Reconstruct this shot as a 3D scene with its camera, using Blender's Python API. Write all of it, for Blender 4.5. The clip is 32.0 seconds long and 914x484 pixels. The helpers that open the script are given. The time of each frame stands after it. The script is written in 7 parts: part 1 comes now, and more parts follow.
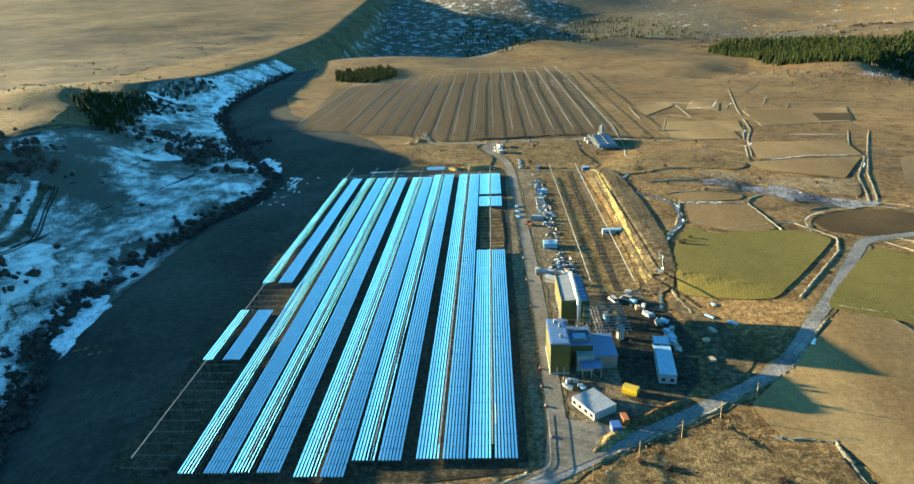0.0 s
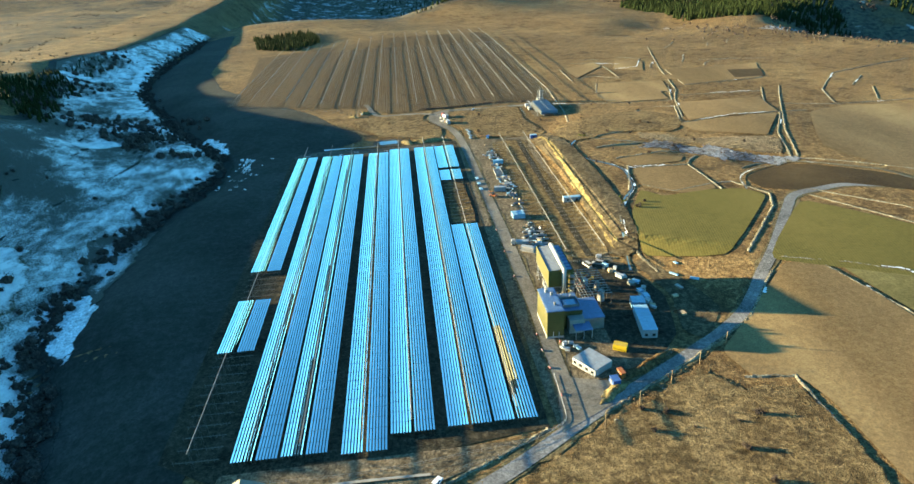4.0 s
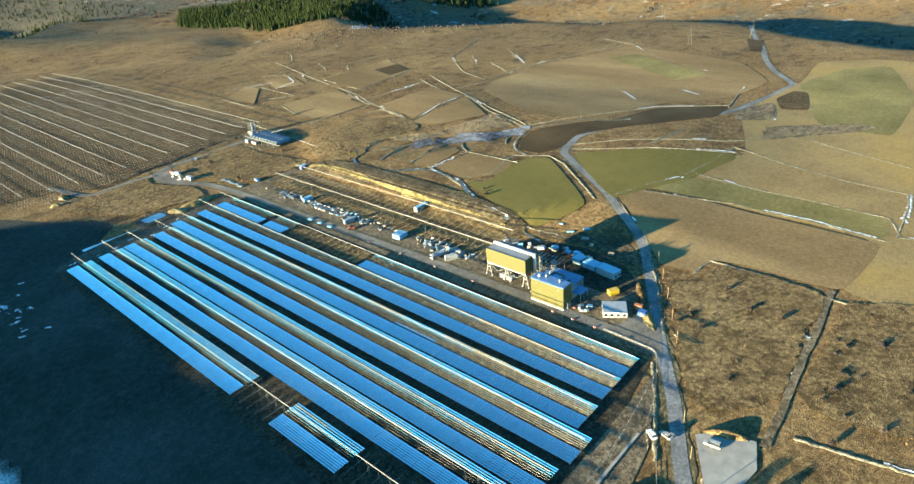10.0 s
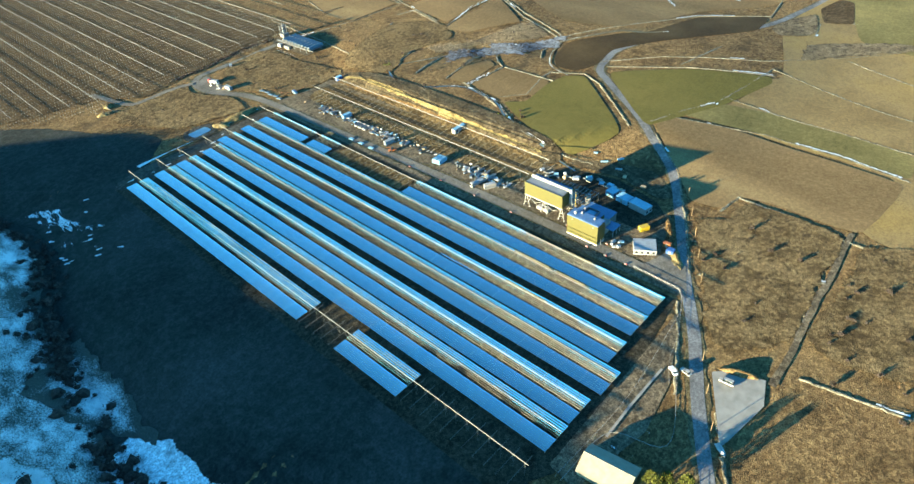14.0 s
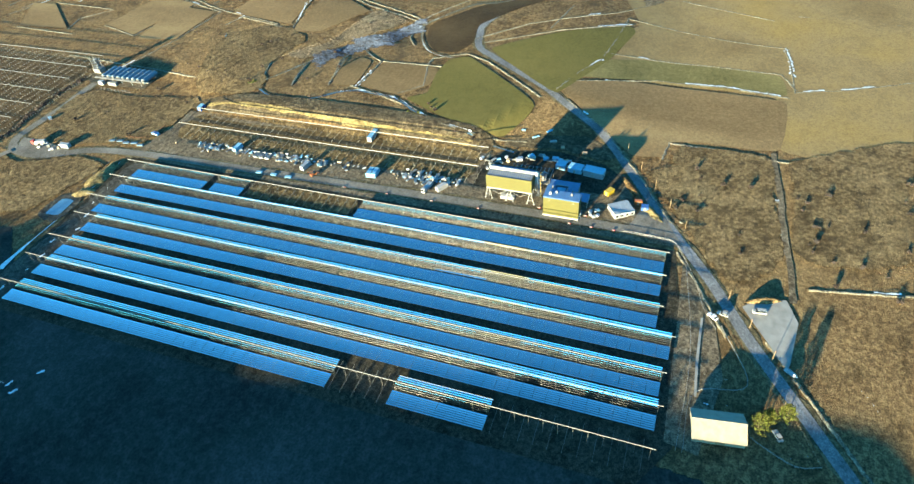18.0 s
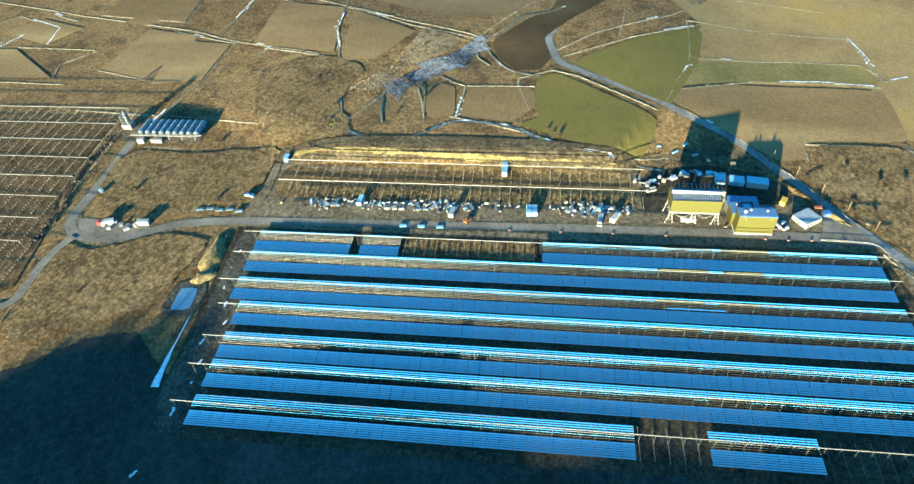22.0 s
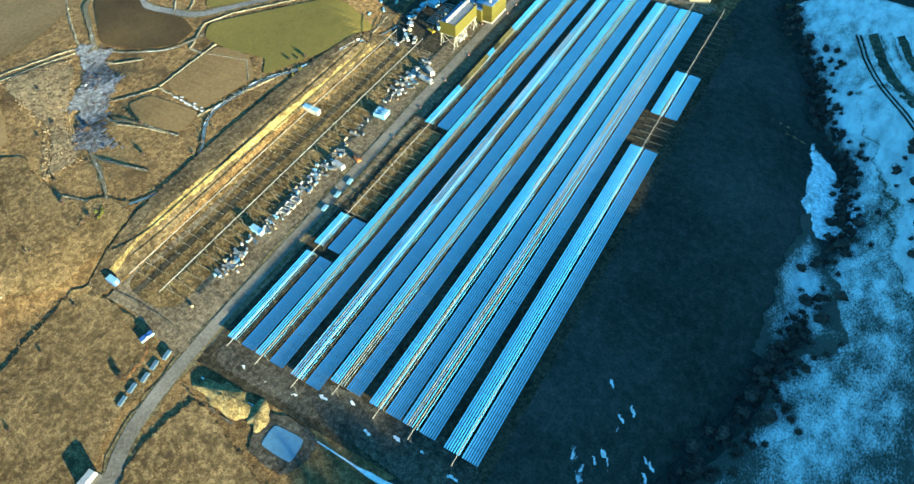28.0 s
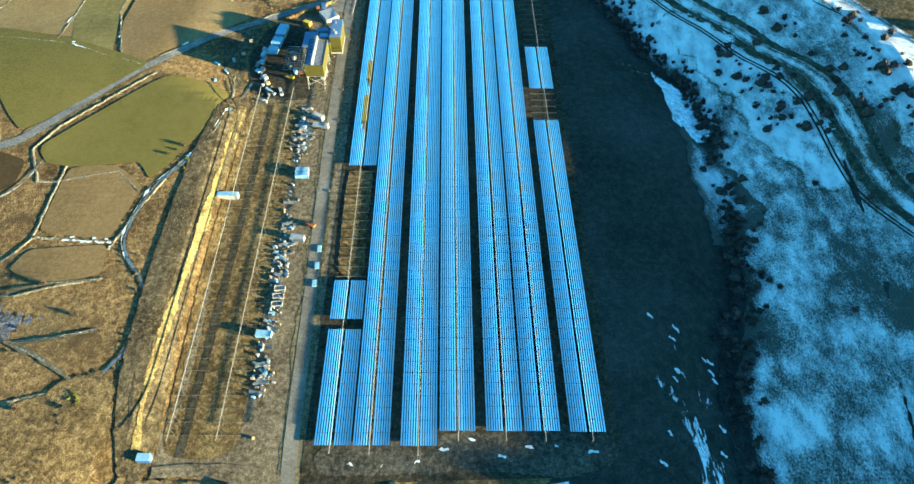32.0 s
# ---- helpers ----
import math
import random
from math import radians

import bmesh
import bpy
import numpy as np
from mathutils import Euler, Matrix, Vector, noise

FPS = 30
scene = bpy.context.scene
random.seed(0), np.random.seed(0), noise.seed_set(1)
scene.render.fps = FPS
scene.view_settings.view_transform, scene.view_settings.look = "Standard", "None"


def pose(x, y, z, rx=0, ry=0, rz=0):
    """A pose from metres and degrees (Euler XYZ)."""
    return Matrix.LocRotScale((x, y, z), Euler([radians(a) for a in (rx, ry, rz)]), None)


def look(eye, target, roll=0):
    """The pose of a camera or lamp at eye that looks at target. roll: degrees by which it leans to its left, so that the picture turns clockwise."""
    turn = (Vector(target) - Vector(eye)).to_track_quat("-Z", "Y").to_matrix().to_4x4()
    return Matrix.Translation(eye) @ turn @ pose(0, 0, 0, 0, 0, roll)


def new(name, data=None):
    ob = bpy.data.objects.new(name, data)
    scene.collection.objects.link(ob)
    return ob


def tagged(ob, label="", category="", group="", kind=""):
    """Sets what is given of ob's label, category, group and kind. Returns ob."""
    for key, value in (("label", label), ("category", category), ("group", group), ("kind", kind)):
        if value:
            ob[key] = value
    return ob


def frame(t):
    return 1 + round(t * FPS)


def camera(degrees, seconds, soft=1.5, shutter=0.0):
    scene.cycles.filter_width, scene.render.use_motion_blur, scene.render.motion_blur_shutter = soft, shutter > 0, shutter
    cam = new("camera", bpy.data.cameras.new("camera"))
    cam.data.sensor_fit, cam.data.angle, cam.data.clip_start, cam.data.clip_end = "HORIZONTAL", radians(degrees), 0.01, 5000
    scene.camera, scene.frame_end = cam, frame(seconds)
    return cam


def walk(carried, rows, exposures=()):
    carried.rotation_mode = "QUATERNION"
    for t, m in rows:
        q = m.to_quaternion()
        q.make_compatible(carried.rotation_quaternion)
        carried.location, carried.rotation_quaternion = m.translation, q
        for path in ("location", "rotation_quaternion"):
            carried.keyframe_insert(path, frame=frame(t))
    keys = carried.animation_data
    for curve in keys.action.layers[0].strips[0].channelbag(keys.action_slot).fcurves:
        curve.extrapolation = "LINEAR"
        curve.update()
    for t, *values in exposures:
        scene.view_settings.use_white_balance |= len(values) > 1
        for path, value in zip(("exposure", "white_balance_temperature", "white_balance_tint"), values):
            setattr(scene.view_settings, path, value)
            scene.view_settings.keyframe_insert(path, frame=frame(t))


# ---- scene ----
cam = camera(71.0, 32.0)
PATH = [
    (0, (-5.681, -133.932, 113.226), (-5.792, -132.07, 112.505), -2.3),
    (0.5, (-5.193, -134.234, 120.489), (-5.315, -132.423, 119.647), -2.4),
    (1, (-4.898, -134.468, 126.918), (-5.024, -132.657, 126.077), -2.4),
    (1.5, (-4.837, -134.476, 130.41), (-4.969, -132.666, 129.568), -2.4),
    (2, (-5.303, -134.318, 130.316), (-5.44, -132.51, 129.474), -2.4),
    (2.5, (-7.677, -137.043, 129.96), (-7.793, -135.235, 129.113), -2.4),
    (3, (-13.099, -142.941, 129.476), (-13.193, -141.133, 128.626), -2.4),
    (3.5, (-21.8, -146.268, 128.674), (-21.777, -144.46, 127.82), -2.7),
    (5.5, (-65.341, -138.073, 129.335), (-64.982, -136.291, 128.501), -4.2),
    (6, (-77.585, -136.576, 132.128), (-77.148, -134.814, 131.288), -4.3),
    (6.5, (-90.855, -135.56, 135.575), (-90.355, -133.82, 134.725), -4.5),
    (7, (-105.091, -132.614, 138.621), (-104.327, -130.986, 137.745), -4.8),
    (7.5, (-117.504, -127.712, 140.587), (-116.615, -126.154, 139.703), -5.2),
    (8, (-130.783, -121.075, 143.672), (-129.824, -119.563, 142.781), -5.3),
    (8.5, (-143.23, -113.864, 146.693), (-142.185, -112.417, 145.792), -5.4),
    (9, (-154.943, -104.446, 149.899), (-153.773, -103.11, 148.979), -5.5),
    (9.5, (-166.029, -94.493, 152.62), (-164.798, -93.219, 151.692), -5.6),
    (10, (-176.782, -84.257, 154.868), (-175.513, -83.025, 153.935), -5.6),
    (10.5, (-185.226, -76.993, 161.818), (-183.958, -75.758, 160.887), -5.6),
    (11, (-185.024, -76.9, 167.201), (-183.76, -75.65, 166.285), -5.6),
    (11.5, (-184.875, -76.769, 167.485), (-183.614, -75.513, 166.574), -5.5),
    (12, (-184.585, -77.714, 171.876), (-183.328, -76.45, 170.968), -5.6),
    (12.5, (-184.363, -78.981, 178.647), (-183.111, -77.712, 177.741), -5.7),
    (13, (-184.229, -79.021, 185.189), (-182.978, -77.75, 184.284), -5.7),
    (13.5, (-184.117, -78.83, 187.632), (-182.893, -77.573, 186.672), -5.6),
    (14, (-184.313, -77.917, 188.269), (-183.25, -76.776, 187.016), -6.1),
    (14.5, (-184.407, -78.042, 187.856), (-183.346, -76.9, 186.603), -6.1),
    (16.5, (-199.603, -44.043, 194.804), (-198.349, -43.239, 193.469), -6.6),
    (17, (-204.279, -29.071, 194.927), (-202.983, -28.355, 193.583), -6.4),
    (17.5, (-208.332, -13.212, 195.741), (-207.006, -12.565, 194.39), -6.3),
    (18, (-211.709, 3.478, 197.229), (-210.364, 4.073, 195.873), -6.2),
    (18.5, (-214.234, 20.756, 198.979), (-212.859, 21.243, 197.61), -5.9),
    (19, (-215.623, 38.435, 200.75), (-214.224, 38.798, 199.368), -5.5),
    (19.5, (-215.856, 56.473, 202.655), (-214.446, 56.766, 201.267), -5.2),
    (20, (-215.403, 74.808, 204.661), (-213.993, 75.074, 203.268), -5.0),
    (20.5, (-214.777, 93.389, 206.506), (-213.368, 93.642, 205.109), -4.8),
    (21, (-214.172, 112.158, 208.077), (-212.764, 112.401, 206.678), -4.6),
    (21.5, (-213.628, 130.933, 209.333), (-212.219, 131.169, 207.933), -4.3),
    (22, (-213.13, 149.601, 210.255), (-211.719, 149.831, 208.856), -4.1),
    (22.5, (-212.525, 168.089, 210.955), (-211.113, 168.313, 209.557), -3.8),
    (23, (-211.499, 186.31, 211.517), (-210.081, 186.482, 210.117), -3.5),
    (23.5, (-209.705, 204.312, 211.818), (-208.335, 204.354, 210.362), -3.1),
    (24, (-206.907, 222.199, 211.509), (-205.601, 222.168, 209.995), -2.9),
    (24.5, (-202.809, 239.358, 210.348), (-201.562, 239.088, 208.807), -1.8),
    (26.5, (-172.487, 296.014, 199.898), (-171.366, 295.372, 198.372), -4.6),
    (27, (-162.352, 309.532, 201.994), (-161.35, 308.738, 200.456), -4.0),
    (27.5, (-151.501, 322.805, 205.27), (-150.662, 321.876, 203.71), -3.4),
    (28, (-138.829, 335.099, 208.203), (-138.162, 334.067, 206.626), -2.4),
    (28.5, (-123.739, 345.514, 210.431), (-123.201, 344.422, 208.844), -1.7),
    (29, (-106.501, 353.2, 211.891), (-106.108, 352.051, 210.302), -0.6),
    (29.5, (-87.962, 358.053, 212.854), (-87.708, 356.871, 211.261), 0.5),
    (30, (-69.685, 360.608, 213.646), (-69.538, 359.411, 212.05), 1.2),
    (30.5, (-54.234, 361.479, 214.482), (-54.216, 360.275, 212.885), 1.6),
    (31, (-44.526, 361.193, 215.74), (-44.557, 359.989, 214.143), 2.4),
    (31.5, (-42.94, 360.241, 218.469), (-42.989, 359.034, 216.875), 2.8),
    (32, (-43.338, 359.073, 224.944), (-43.395, 357.867, 223.35), 2.7),
]
walk(cam, [(t, look(eye, target, roll)) for t, eye, target, roll in PATH],
     [(0, 3.44, 7150, 10), (7, 3.48, 7050, 10), (10, 3.46, 6500, 9), (14, 3.49, 6400, 8), (22, 3.53, 6050, 5), (27, 3.63, 6300, 3), (32, 3.62, 6750, 3)])

# ---- light ----
SUN_AZ = (-0.955, 0.295)          # towards the sun, on the plan
SUN_EL = 8.3
sun_dir = Vector((SUN_AZ[0] * math.cos(radians(SUN_EL)), SUN_AZ[1] * math.cos(radians(SUN_EL)), math.sin(radians(SUN_EL))))
sun_data = bpy.data.lights.new("sun", "SUN")
sun_data.energy, sun_data.angle, sun_data.color = 4.0, radians(0.6), (1.0, 0.86, 0.53)
sun = new("sun", sun_data)
sun.matrix_world = Matrix.Translation((0, 0, 400)) @ sun_dir.to_track_quat("Z", "Y").to_matrix().to_4x4()
world = bpy.data.worlds.new("sky")
world.use_nodes = True
scene.world = world
wn, wl = world.node_tree.nodes, world.node_tree.links
sky = wn.new("ShaderNodeTexSky")
sky.sky_type, sky.sun_disc = "NISHITA", False
sky.sun_elevation = radians(SUN_EL)
sky.sun_rotation = math.atan2(SUN_AZ[0], SUN_AZ[1])
sky.altitude, sky.air_density, sky.dust_density, sky.ozone_density = 1600, 1.0, 2.0, 3.0
wn["Background"].inputs[1].default_value = 0.058
tint = wn.new("ShaderNodeMix")
tint.data_type, tint.blend_type = "RGBA", "MULTIPLY"
tint.inputs[0].default_value = 1.0
tint.inputs[7].default_value = (0.47, 0.97, 0.92, 1)
wl.new(sky.outputs[0], tint.inputs[6])
deep = wn.new("ShaderNodeGamma")
deep.inputs["Gamma"].default_value = 1.26
wl.new(tint.outputs[2], deep.inputs["Color"])
wl.new(deep.outputs[0], wn["Background"].inputs[0])


# ---- materials ----
def material(name, rough=0.8, metal=0.0):
    m = bpy.data.materials.new(name)
    m.use_nodes = True
    b = m.node_tree.nodes["Principled BSDF"]
    b.inputs["Roughness"].default_value, b.inputs["Metallic"].default_value = rough, metal
    return m, m.node_tree.nodes, m.node_tree.links, b


def noise_node(n, l, scale, detail=4.0, stretch=None, rough=0.55):
    tex = n.new("ShaderNodeTexNoise")
    tex.inputs["Scale"].default_value, tex.inputs["Detail"].default_value = scale, detail
    tex.inputs["Roughness"].default_value = rough
    geo = n.new("ShaderNodeNewGeometry")
    if stretch:
        mp = n.new("ShaderNodeMapping")
        mp.inputs["Scale"].default_value = stretch[:3]
        if len(stretch) > 3:
            mp.inputs["Rotation"].default_value = (0, 0, radians(stretch[3]))
        l.new(geo.outputs["Position"], mp.inputs["Vector"])
        l.new(mp.outputs[0], tex.inputs["Vector"])
    else:
        l.new(geo.outputs["Position"], tex.inputs["Vector"])
    return tex


def ramp_node(n, l, src, stops):
    r = n.new("ShaderNodeValToRGB")
    e = r.color_ramp.elements
    while len(e) < len(stops):
        e.new(0.5)
    for k, (p, c) in enumerate(stops):
        e[k].position = p
        e[k].color = (*c, 1)
    l.new(src, r.inputs[0])
    return r


def mix_node(n, l, fac, a, b, mode="MIX"):
    m = n.new("ShaderNodeMix")
    m.data_type, m.blend_type = "RGBA", mode
    for sock, v in ((m.inputs[0], fac), (m.inputs[6], a), (m.inputs[7], b)):
        if isinstance(v, (int, float)):
            sock.default_value = v
        elif isinstance(v, tuple):
            sock.default_value = (*v, 1)
        else:
            l.new(v, sock)
    return m.outputs[2]


def bump_node(n, l, b, src, strength, dist):
    bp = n.new("ShaderNodeBump")
    bp.inputs["Strength"].default_value, bp.inputs["Distance"].default_value = strength, dist
    l.new(src, bp.inputs["Height"])
    l.new(bp.outputs[0], b.inputs["Normal"])


def earth(name, low, mid, high, big=0.02, fine=0.5, bump=0.6, dist=0.5, stretch=None, fleck=None, fleck_scale=0.12, fleck_at=0.62, soft=0.08, rough=0.95, ragged=None, calm=0.0):
    """Ground cover: three tones by a broad, a middle and a fine noise, and flecks of another colour. ragged: rim width, scale and density of a cover that
    breaks up towards its outline."""
    m, n, l, b = material(name, rough)
    b.inputs["Specular IOR Level"].default_value = 0.06
    broad = noise_node(n, l, big, 5, stretch)
    grain = noise_node(n, l, fine, 7, None, 0.7)
    clump = noise_node(n, l, math.sqrt(big * fine), 5, None, 0.65)
    c1 = ramp_node(n, l, broad.outputs[0], [(0.32, low), (0.5, mid), (0.68, high)])
    c2 = ramp_node(n, l, grain.outputs[0], [(0.39, tuple(v * 0.5 for v in low)), (0.5, mid), (0.61, tuple(min(1, v * 1.35) for v in high))])
    c3 = ramp_node(n, l, clump.outputs[0], [(0.34, (0.52, 0.52, 0.52)), (0.50, (1, 1, 1)), (0.72, (1.0, 1.0, 1.0))])
    col = mix_node(n, l, 0.5 - 0.38 * calm, c1.outputs[0], c2.outputs[0])
    col = mix_node(n, l, 1.0 - 0.85 * calm, col, c3.outputs[0], "MULTIPLY")
    tuft = noise_node(n, l, fine * 3.5, 5, None, 0.7)
    c4 = ramp_node(n, l, tuft.outputs[0], [(0.38, (0.48, 0.48, 0.48)), (0.51, (1, 1, 1)), (0.64, (1.35, 1.35, 1.35))])
    col = mix_node(n, l, 1.0 - 0.6 * calm, col, c4.outputs[0], "MULTIPLY")
    if fleck:
        spot = noise_node(n, l, fleck_scale, 7, None, 0.7)
        mask = ramp_node(n, l, spot.outputs[0], [(fleck_at, (0, 0, 0)), (min(1, fleck_at + soft), (1, 1, 1))])
        col = mix_node(n, l, mask.outputs[0], col, fleck)
    l.new(col, b.inputs["Base Color"])
    bump_node(n, l, b, mix_node(n, l, 0.45, grain.outputs[0], tuft.outputs[0]), min(1.0, bump * 1.1), dist * (1.6 - calm))
    if ragged:
        rim_w, scale, dense = ragged[:3]
        rim = n.new("ShaderNodeAttribute")
        rim.attribute_name = "rim"
        lift = n.new("ShaderNodeMapRange")
        lift.inputs["From Max"].default_value = rim_w
        lift.inputs["To Min"].default_value, lift.inputs["To Max"].default_value = -0.28, dense
        l.new(rim.outputs["Fac"], lift.inputs["Value"])
        tear = noise_node(n, l, scale, 9, ragged[3] if len(ragged) > 3 else None, 0.72)
        total = n.new("ShaderNodeMath")
        l.new(tear.outputs[0], total.inputs[0])
        l.new(lift.outputs[0], total.inputs[1])
        cut = ramp_node(n, l, total.outputs[0], [(0.485, (0, 0, 0)), (0.525, (1, 1, 1))])
        clear, mixer = n.new("ShaderNodeBsdfTransparent"), n.new("ShaderNodeMixShader")
        l.new(cut.outputs[0], mixer.inputs[0])
        l.new(clear.outputs[0], mixer.inputs[1])
        l.new(b.outputs[0], mixer.inputs[2])
        l.new(mixer.outputs[0], n["Material Output"].inputs[0])
    return m


def plain(name, colour, rough=0.6, metal=0.0, vary=0.25, scale=0.8, bump=0.0, obj=False):
    """Paint, metal or plastic with slight dirt."""
    m, n, l, b = material(name, rough, metal)
    tex = noise_node(n, l, scale, 5)
    c = ramp_node(n, l, tex.outputs[0], [(0.3, tuple(v * (1 - vary) for v in colour)), (0.65, colour)])
    out = c.outputs[0]
    if obj:
        info = n.new("ShaderNodeObjectInfo")
        r = ramp_node(n, l, info.outputs["Random"], [(0, (0.6, 0.6, 0.6)), (1, (1, 1, 1))])
        out = mix_node(n, l, 1.0, out, r.outputs[0], "MULTIPLY")
    l.new(out, b.inputs["Base Color"])
    if bump:
        bump_node(n, l, b, tex.outputs[0], bump, 0.05)
    return m


def snow_slope(name, at, under=(0.080, 0.078, 0.056), rim_w=7.0, spread=0.10):
    """Snow lying between the tufts of a grassy slope: streaks, clumps and bare patches."""
    m, n, l, b = material(name, 0.9)
    b.inputs["Specular IOR Level"].default_value = 0.15
    parts = [(noise_node(n, l, 1.9, 6, (1.0, 0.55, 1.0, 28), 0.8), 0.60), (noise_node(n, l, 0.16, 6, (1.0, 0.5, 1.0, 40), 0.65), 0.34), (noise_node(n, l, 0.024, 5), 0.70)]
    total = None
    for tex, w in parts:
        k = n.new("ShaderNodeMath")
        k.operation = "MULTIPLY"
        k.inputs[1].default_value = w
        l.new(tex.outputs[0], k.inputs[0])
        if total is None:
            total = k.outputs[0]
        else:
            s = n.new("ShaderNodeMath")
            l.new(total, s.inputs[0])
            l.new(k.outputs[0], s.inputs[1])
            total = s.outputs[0]
    rim = n.new("ShaderNodeAttribute")
    rim.attribute_name = "rim"
    lift = n.new("ShaderNodeMapRange")
    lift.inputs["From Max"].default_value = rim_w
    lift.inputs["To Min"].default_value, lift.inputs["To Max"].default_value = -0.16, 0.0
    l.new(rim.outputs["Fac"], lift.inputs["Value"])
    s = n.new("ShaderNodeMath")
    l.new(total, s.inputs[0])
    l.new(lift.outputs[0], s.inputs[1])
    melt, less = n.new("ShaderNodeAttribute"), n.new("ShaderNodeMath")
    melt.attribute_name, less.operation = "melt", "SUBTRACT"
    l.new(s.outputs[0], less.inputs[0])
    l.new(melt.outputs["Fac"], less.inputs[1])
    s = less
    mask = ramp_node(n, l, s.outputs[0], [(at - spread, (0, 0, 0)), (at + spread, (1, 1, 1))])
    tone = ramp_node(n, l, parts[1][0].outputs[0], [(0.35, (0.50, 0.53, 0.55)), (0.6, (0.82, 0.84, 0.85))])
    soil = ramp_node(n, l, parts[0][0].outputs[0], [(0.3, tuple(v * 0.5 for v in under)), (0.6, tuple(v * 1.3 for v in under))])
    l.new(mix_node(n, l, mask.outputs[0], soil.outputs[0], tone.outputs[0]), b.inputs["Base Color"])
    bump_node(n, l, b, parts[0][0].outputs[0], 1.0, 1.4)
    return m


GRASS = earth("dry_grass", (0.0658, 0.0400, 0.0187), (0.1226, 0.0782, 0.0365), (0.2039, 0.1387, 0.0645), 0.010, 0.45, 0.9, 0.7, None, (0.0469, 0.0325, 0.0180), 0.03, 0.57, 0.1)
def covers(m):
    """Heath, leafless woods and thin snow that take over from the grass where the ground's own fields say so."""
    n, l, b = m.node_tree.nodes, m.node_tree.links, m.node_tree.nodes["Principled BSDF"]
    col = b.inputs["Base Color"].links[0].from_socket
    # woods tones are lifted, standing in for haze over the far valley
    for key, scale, at, dark, pale in (("heath", 0.011, 1.36, (0.014, 0.013, 0.012), (0.066, 0.054, 0.036)), ("woods", 0.02, 0.80, (0.028, 0.028, 0.024), (0.105, 0.090, 0.060)), ("frost", 0.035, 1.52, (0.40, 0.42, 0.44), (0.62, 0.64, 0.66))):
        place = n.new("ShaderNodeAttribute")
        place.attribute_name = key
        lump, grain = noise_node(n, l, scale, 8, None, 0.68), noise_node(n, l, scale * 7, 6, None, 0.7)
        total = n.new("ShaderNodeMath")
        l.new(place.outputs["Fac"], total.inputs[0])
        l.new(lump.outputs[0], total.inputs[1])
        half = n.new("ShaderNodeMapRange")
        half.inputs["From Min"].default_value, half.inputs["From Max"].default_value = at, at + 0.22
        l.new(total.outputs[0], half.inputs["Value"])
        tone = ramp_node(n, l, grain.outputs[0], [(0.38, dark), (0.62, pale)])
        col = mix_node(n, l, half.outputs[0], col, tone.outputs[0])
    l.new(col, b.inputs["Base Color"])


covers(GRASS)
SCRUB = earth("scrub", (0.0531, 0.0350, 0.0173), (0.1056, 0.0725, 0.0348), (0.1917, 0.1380, 0.0706), 0.03, 0.50, 1.0, 0.9, None, (0.044, 0.031, 0.017), 0.16, 0.57, 0.06, 0.95, (9, 0.12, 0.6))
WEEDS = earth("dry_weeds", (0.0510, 0.0331, 0.0149), (0.1003, 0.0688, 0.0314), (0.1826, 0.1307, 0.0627), 0.03, 0.50, 1.0, 0.9, None, (0.044, 0.032, 0.017), 0.16, 0.57, 0.06, 0.95, (1.5, 0.3, 0.4))
REED_TUFT = earth("reed_tufts", (0.0971, 0.0742, 0.0456), (0.1745, 0.1335, 0.0883), (0.2782, 0.2196, 0.1516), 0.05, 0.8, 0.1, 0.1)
TUFT = earth("dry_tufts", (0.0552, 0.0342, 0.0183), (0.1046, 0.0671, 0.0356), (0.1837, 0.1182, 0.0646), 0.05, 0.8, 0.1, 0.1)
# green grass with the hill's shade partly painted in: darker and bluer than GRASS
MEADOW = earth("shade_toned_meadow", (0.0151, 0.0165, 0.0158), (0.0266, 0.0303, 0.0256), (0.0486, 0.0472, 0.0430), 0.015, 0.3, 0.5, 0.3, None, None, 0.1, 0.6, 0.1, 0.95, (8, 0.08, 0.6), calm=0.55)
SNOW = snow_slope("patchy_snow", 0.835, (0.080, 0.080, 0.066), 7.0, 0.075)
SNOW_SOLID = earth("snow", (0.510, 0.535, 0.561), (0.629, 0.654, 0.671), (0.697, 0.714, 0.731), 0.05, 0.5, 0.6, 0.3, None, (0.1240, 0.1140, 0.0862), 0.35, 0.62, 0.08, 0.95, (5, 0.16, 0.28))
SNOW_THIN = earth("thin_snow", (0.468, 0.493, 0.527), (0.595, 0.620, 0.646), (0.680, 0.697, 0.714), 0.05, 0.5, 0.6, 0.3, None, None, 0.35, 0.62, 0.08, 0.95, (4, 0.35, 0.0, (1, 0.25, 1, -25)))
SNOW_STRIP = snow_slope("lying_snow", 0.70, (0.07, 0.065, 0.04), 3.0, 0.06)
SNOW_SPOT = earth("old_snow", (0.510, 0.535, 0.561), (0.629, 0.654, 0.671), (0.697, 0.714, 0.731), 0.05, 0.5, 0.6, 0.3, None, None, 0.35, 0.62, 0.08, 0.95, (1.6, 0.45, 0.10))
MUD = earth("wet_mud", (0.0246, 0.0226, 0.0187), (0.0464, 0.0426, 0.0337), (0.0936, 0.0842, 0.0637), 0.06, 0.6, 0.6, 0.3, None, None, 0.1, 0.6, 0.1, 0.7, (3, 0.2, 0.35))
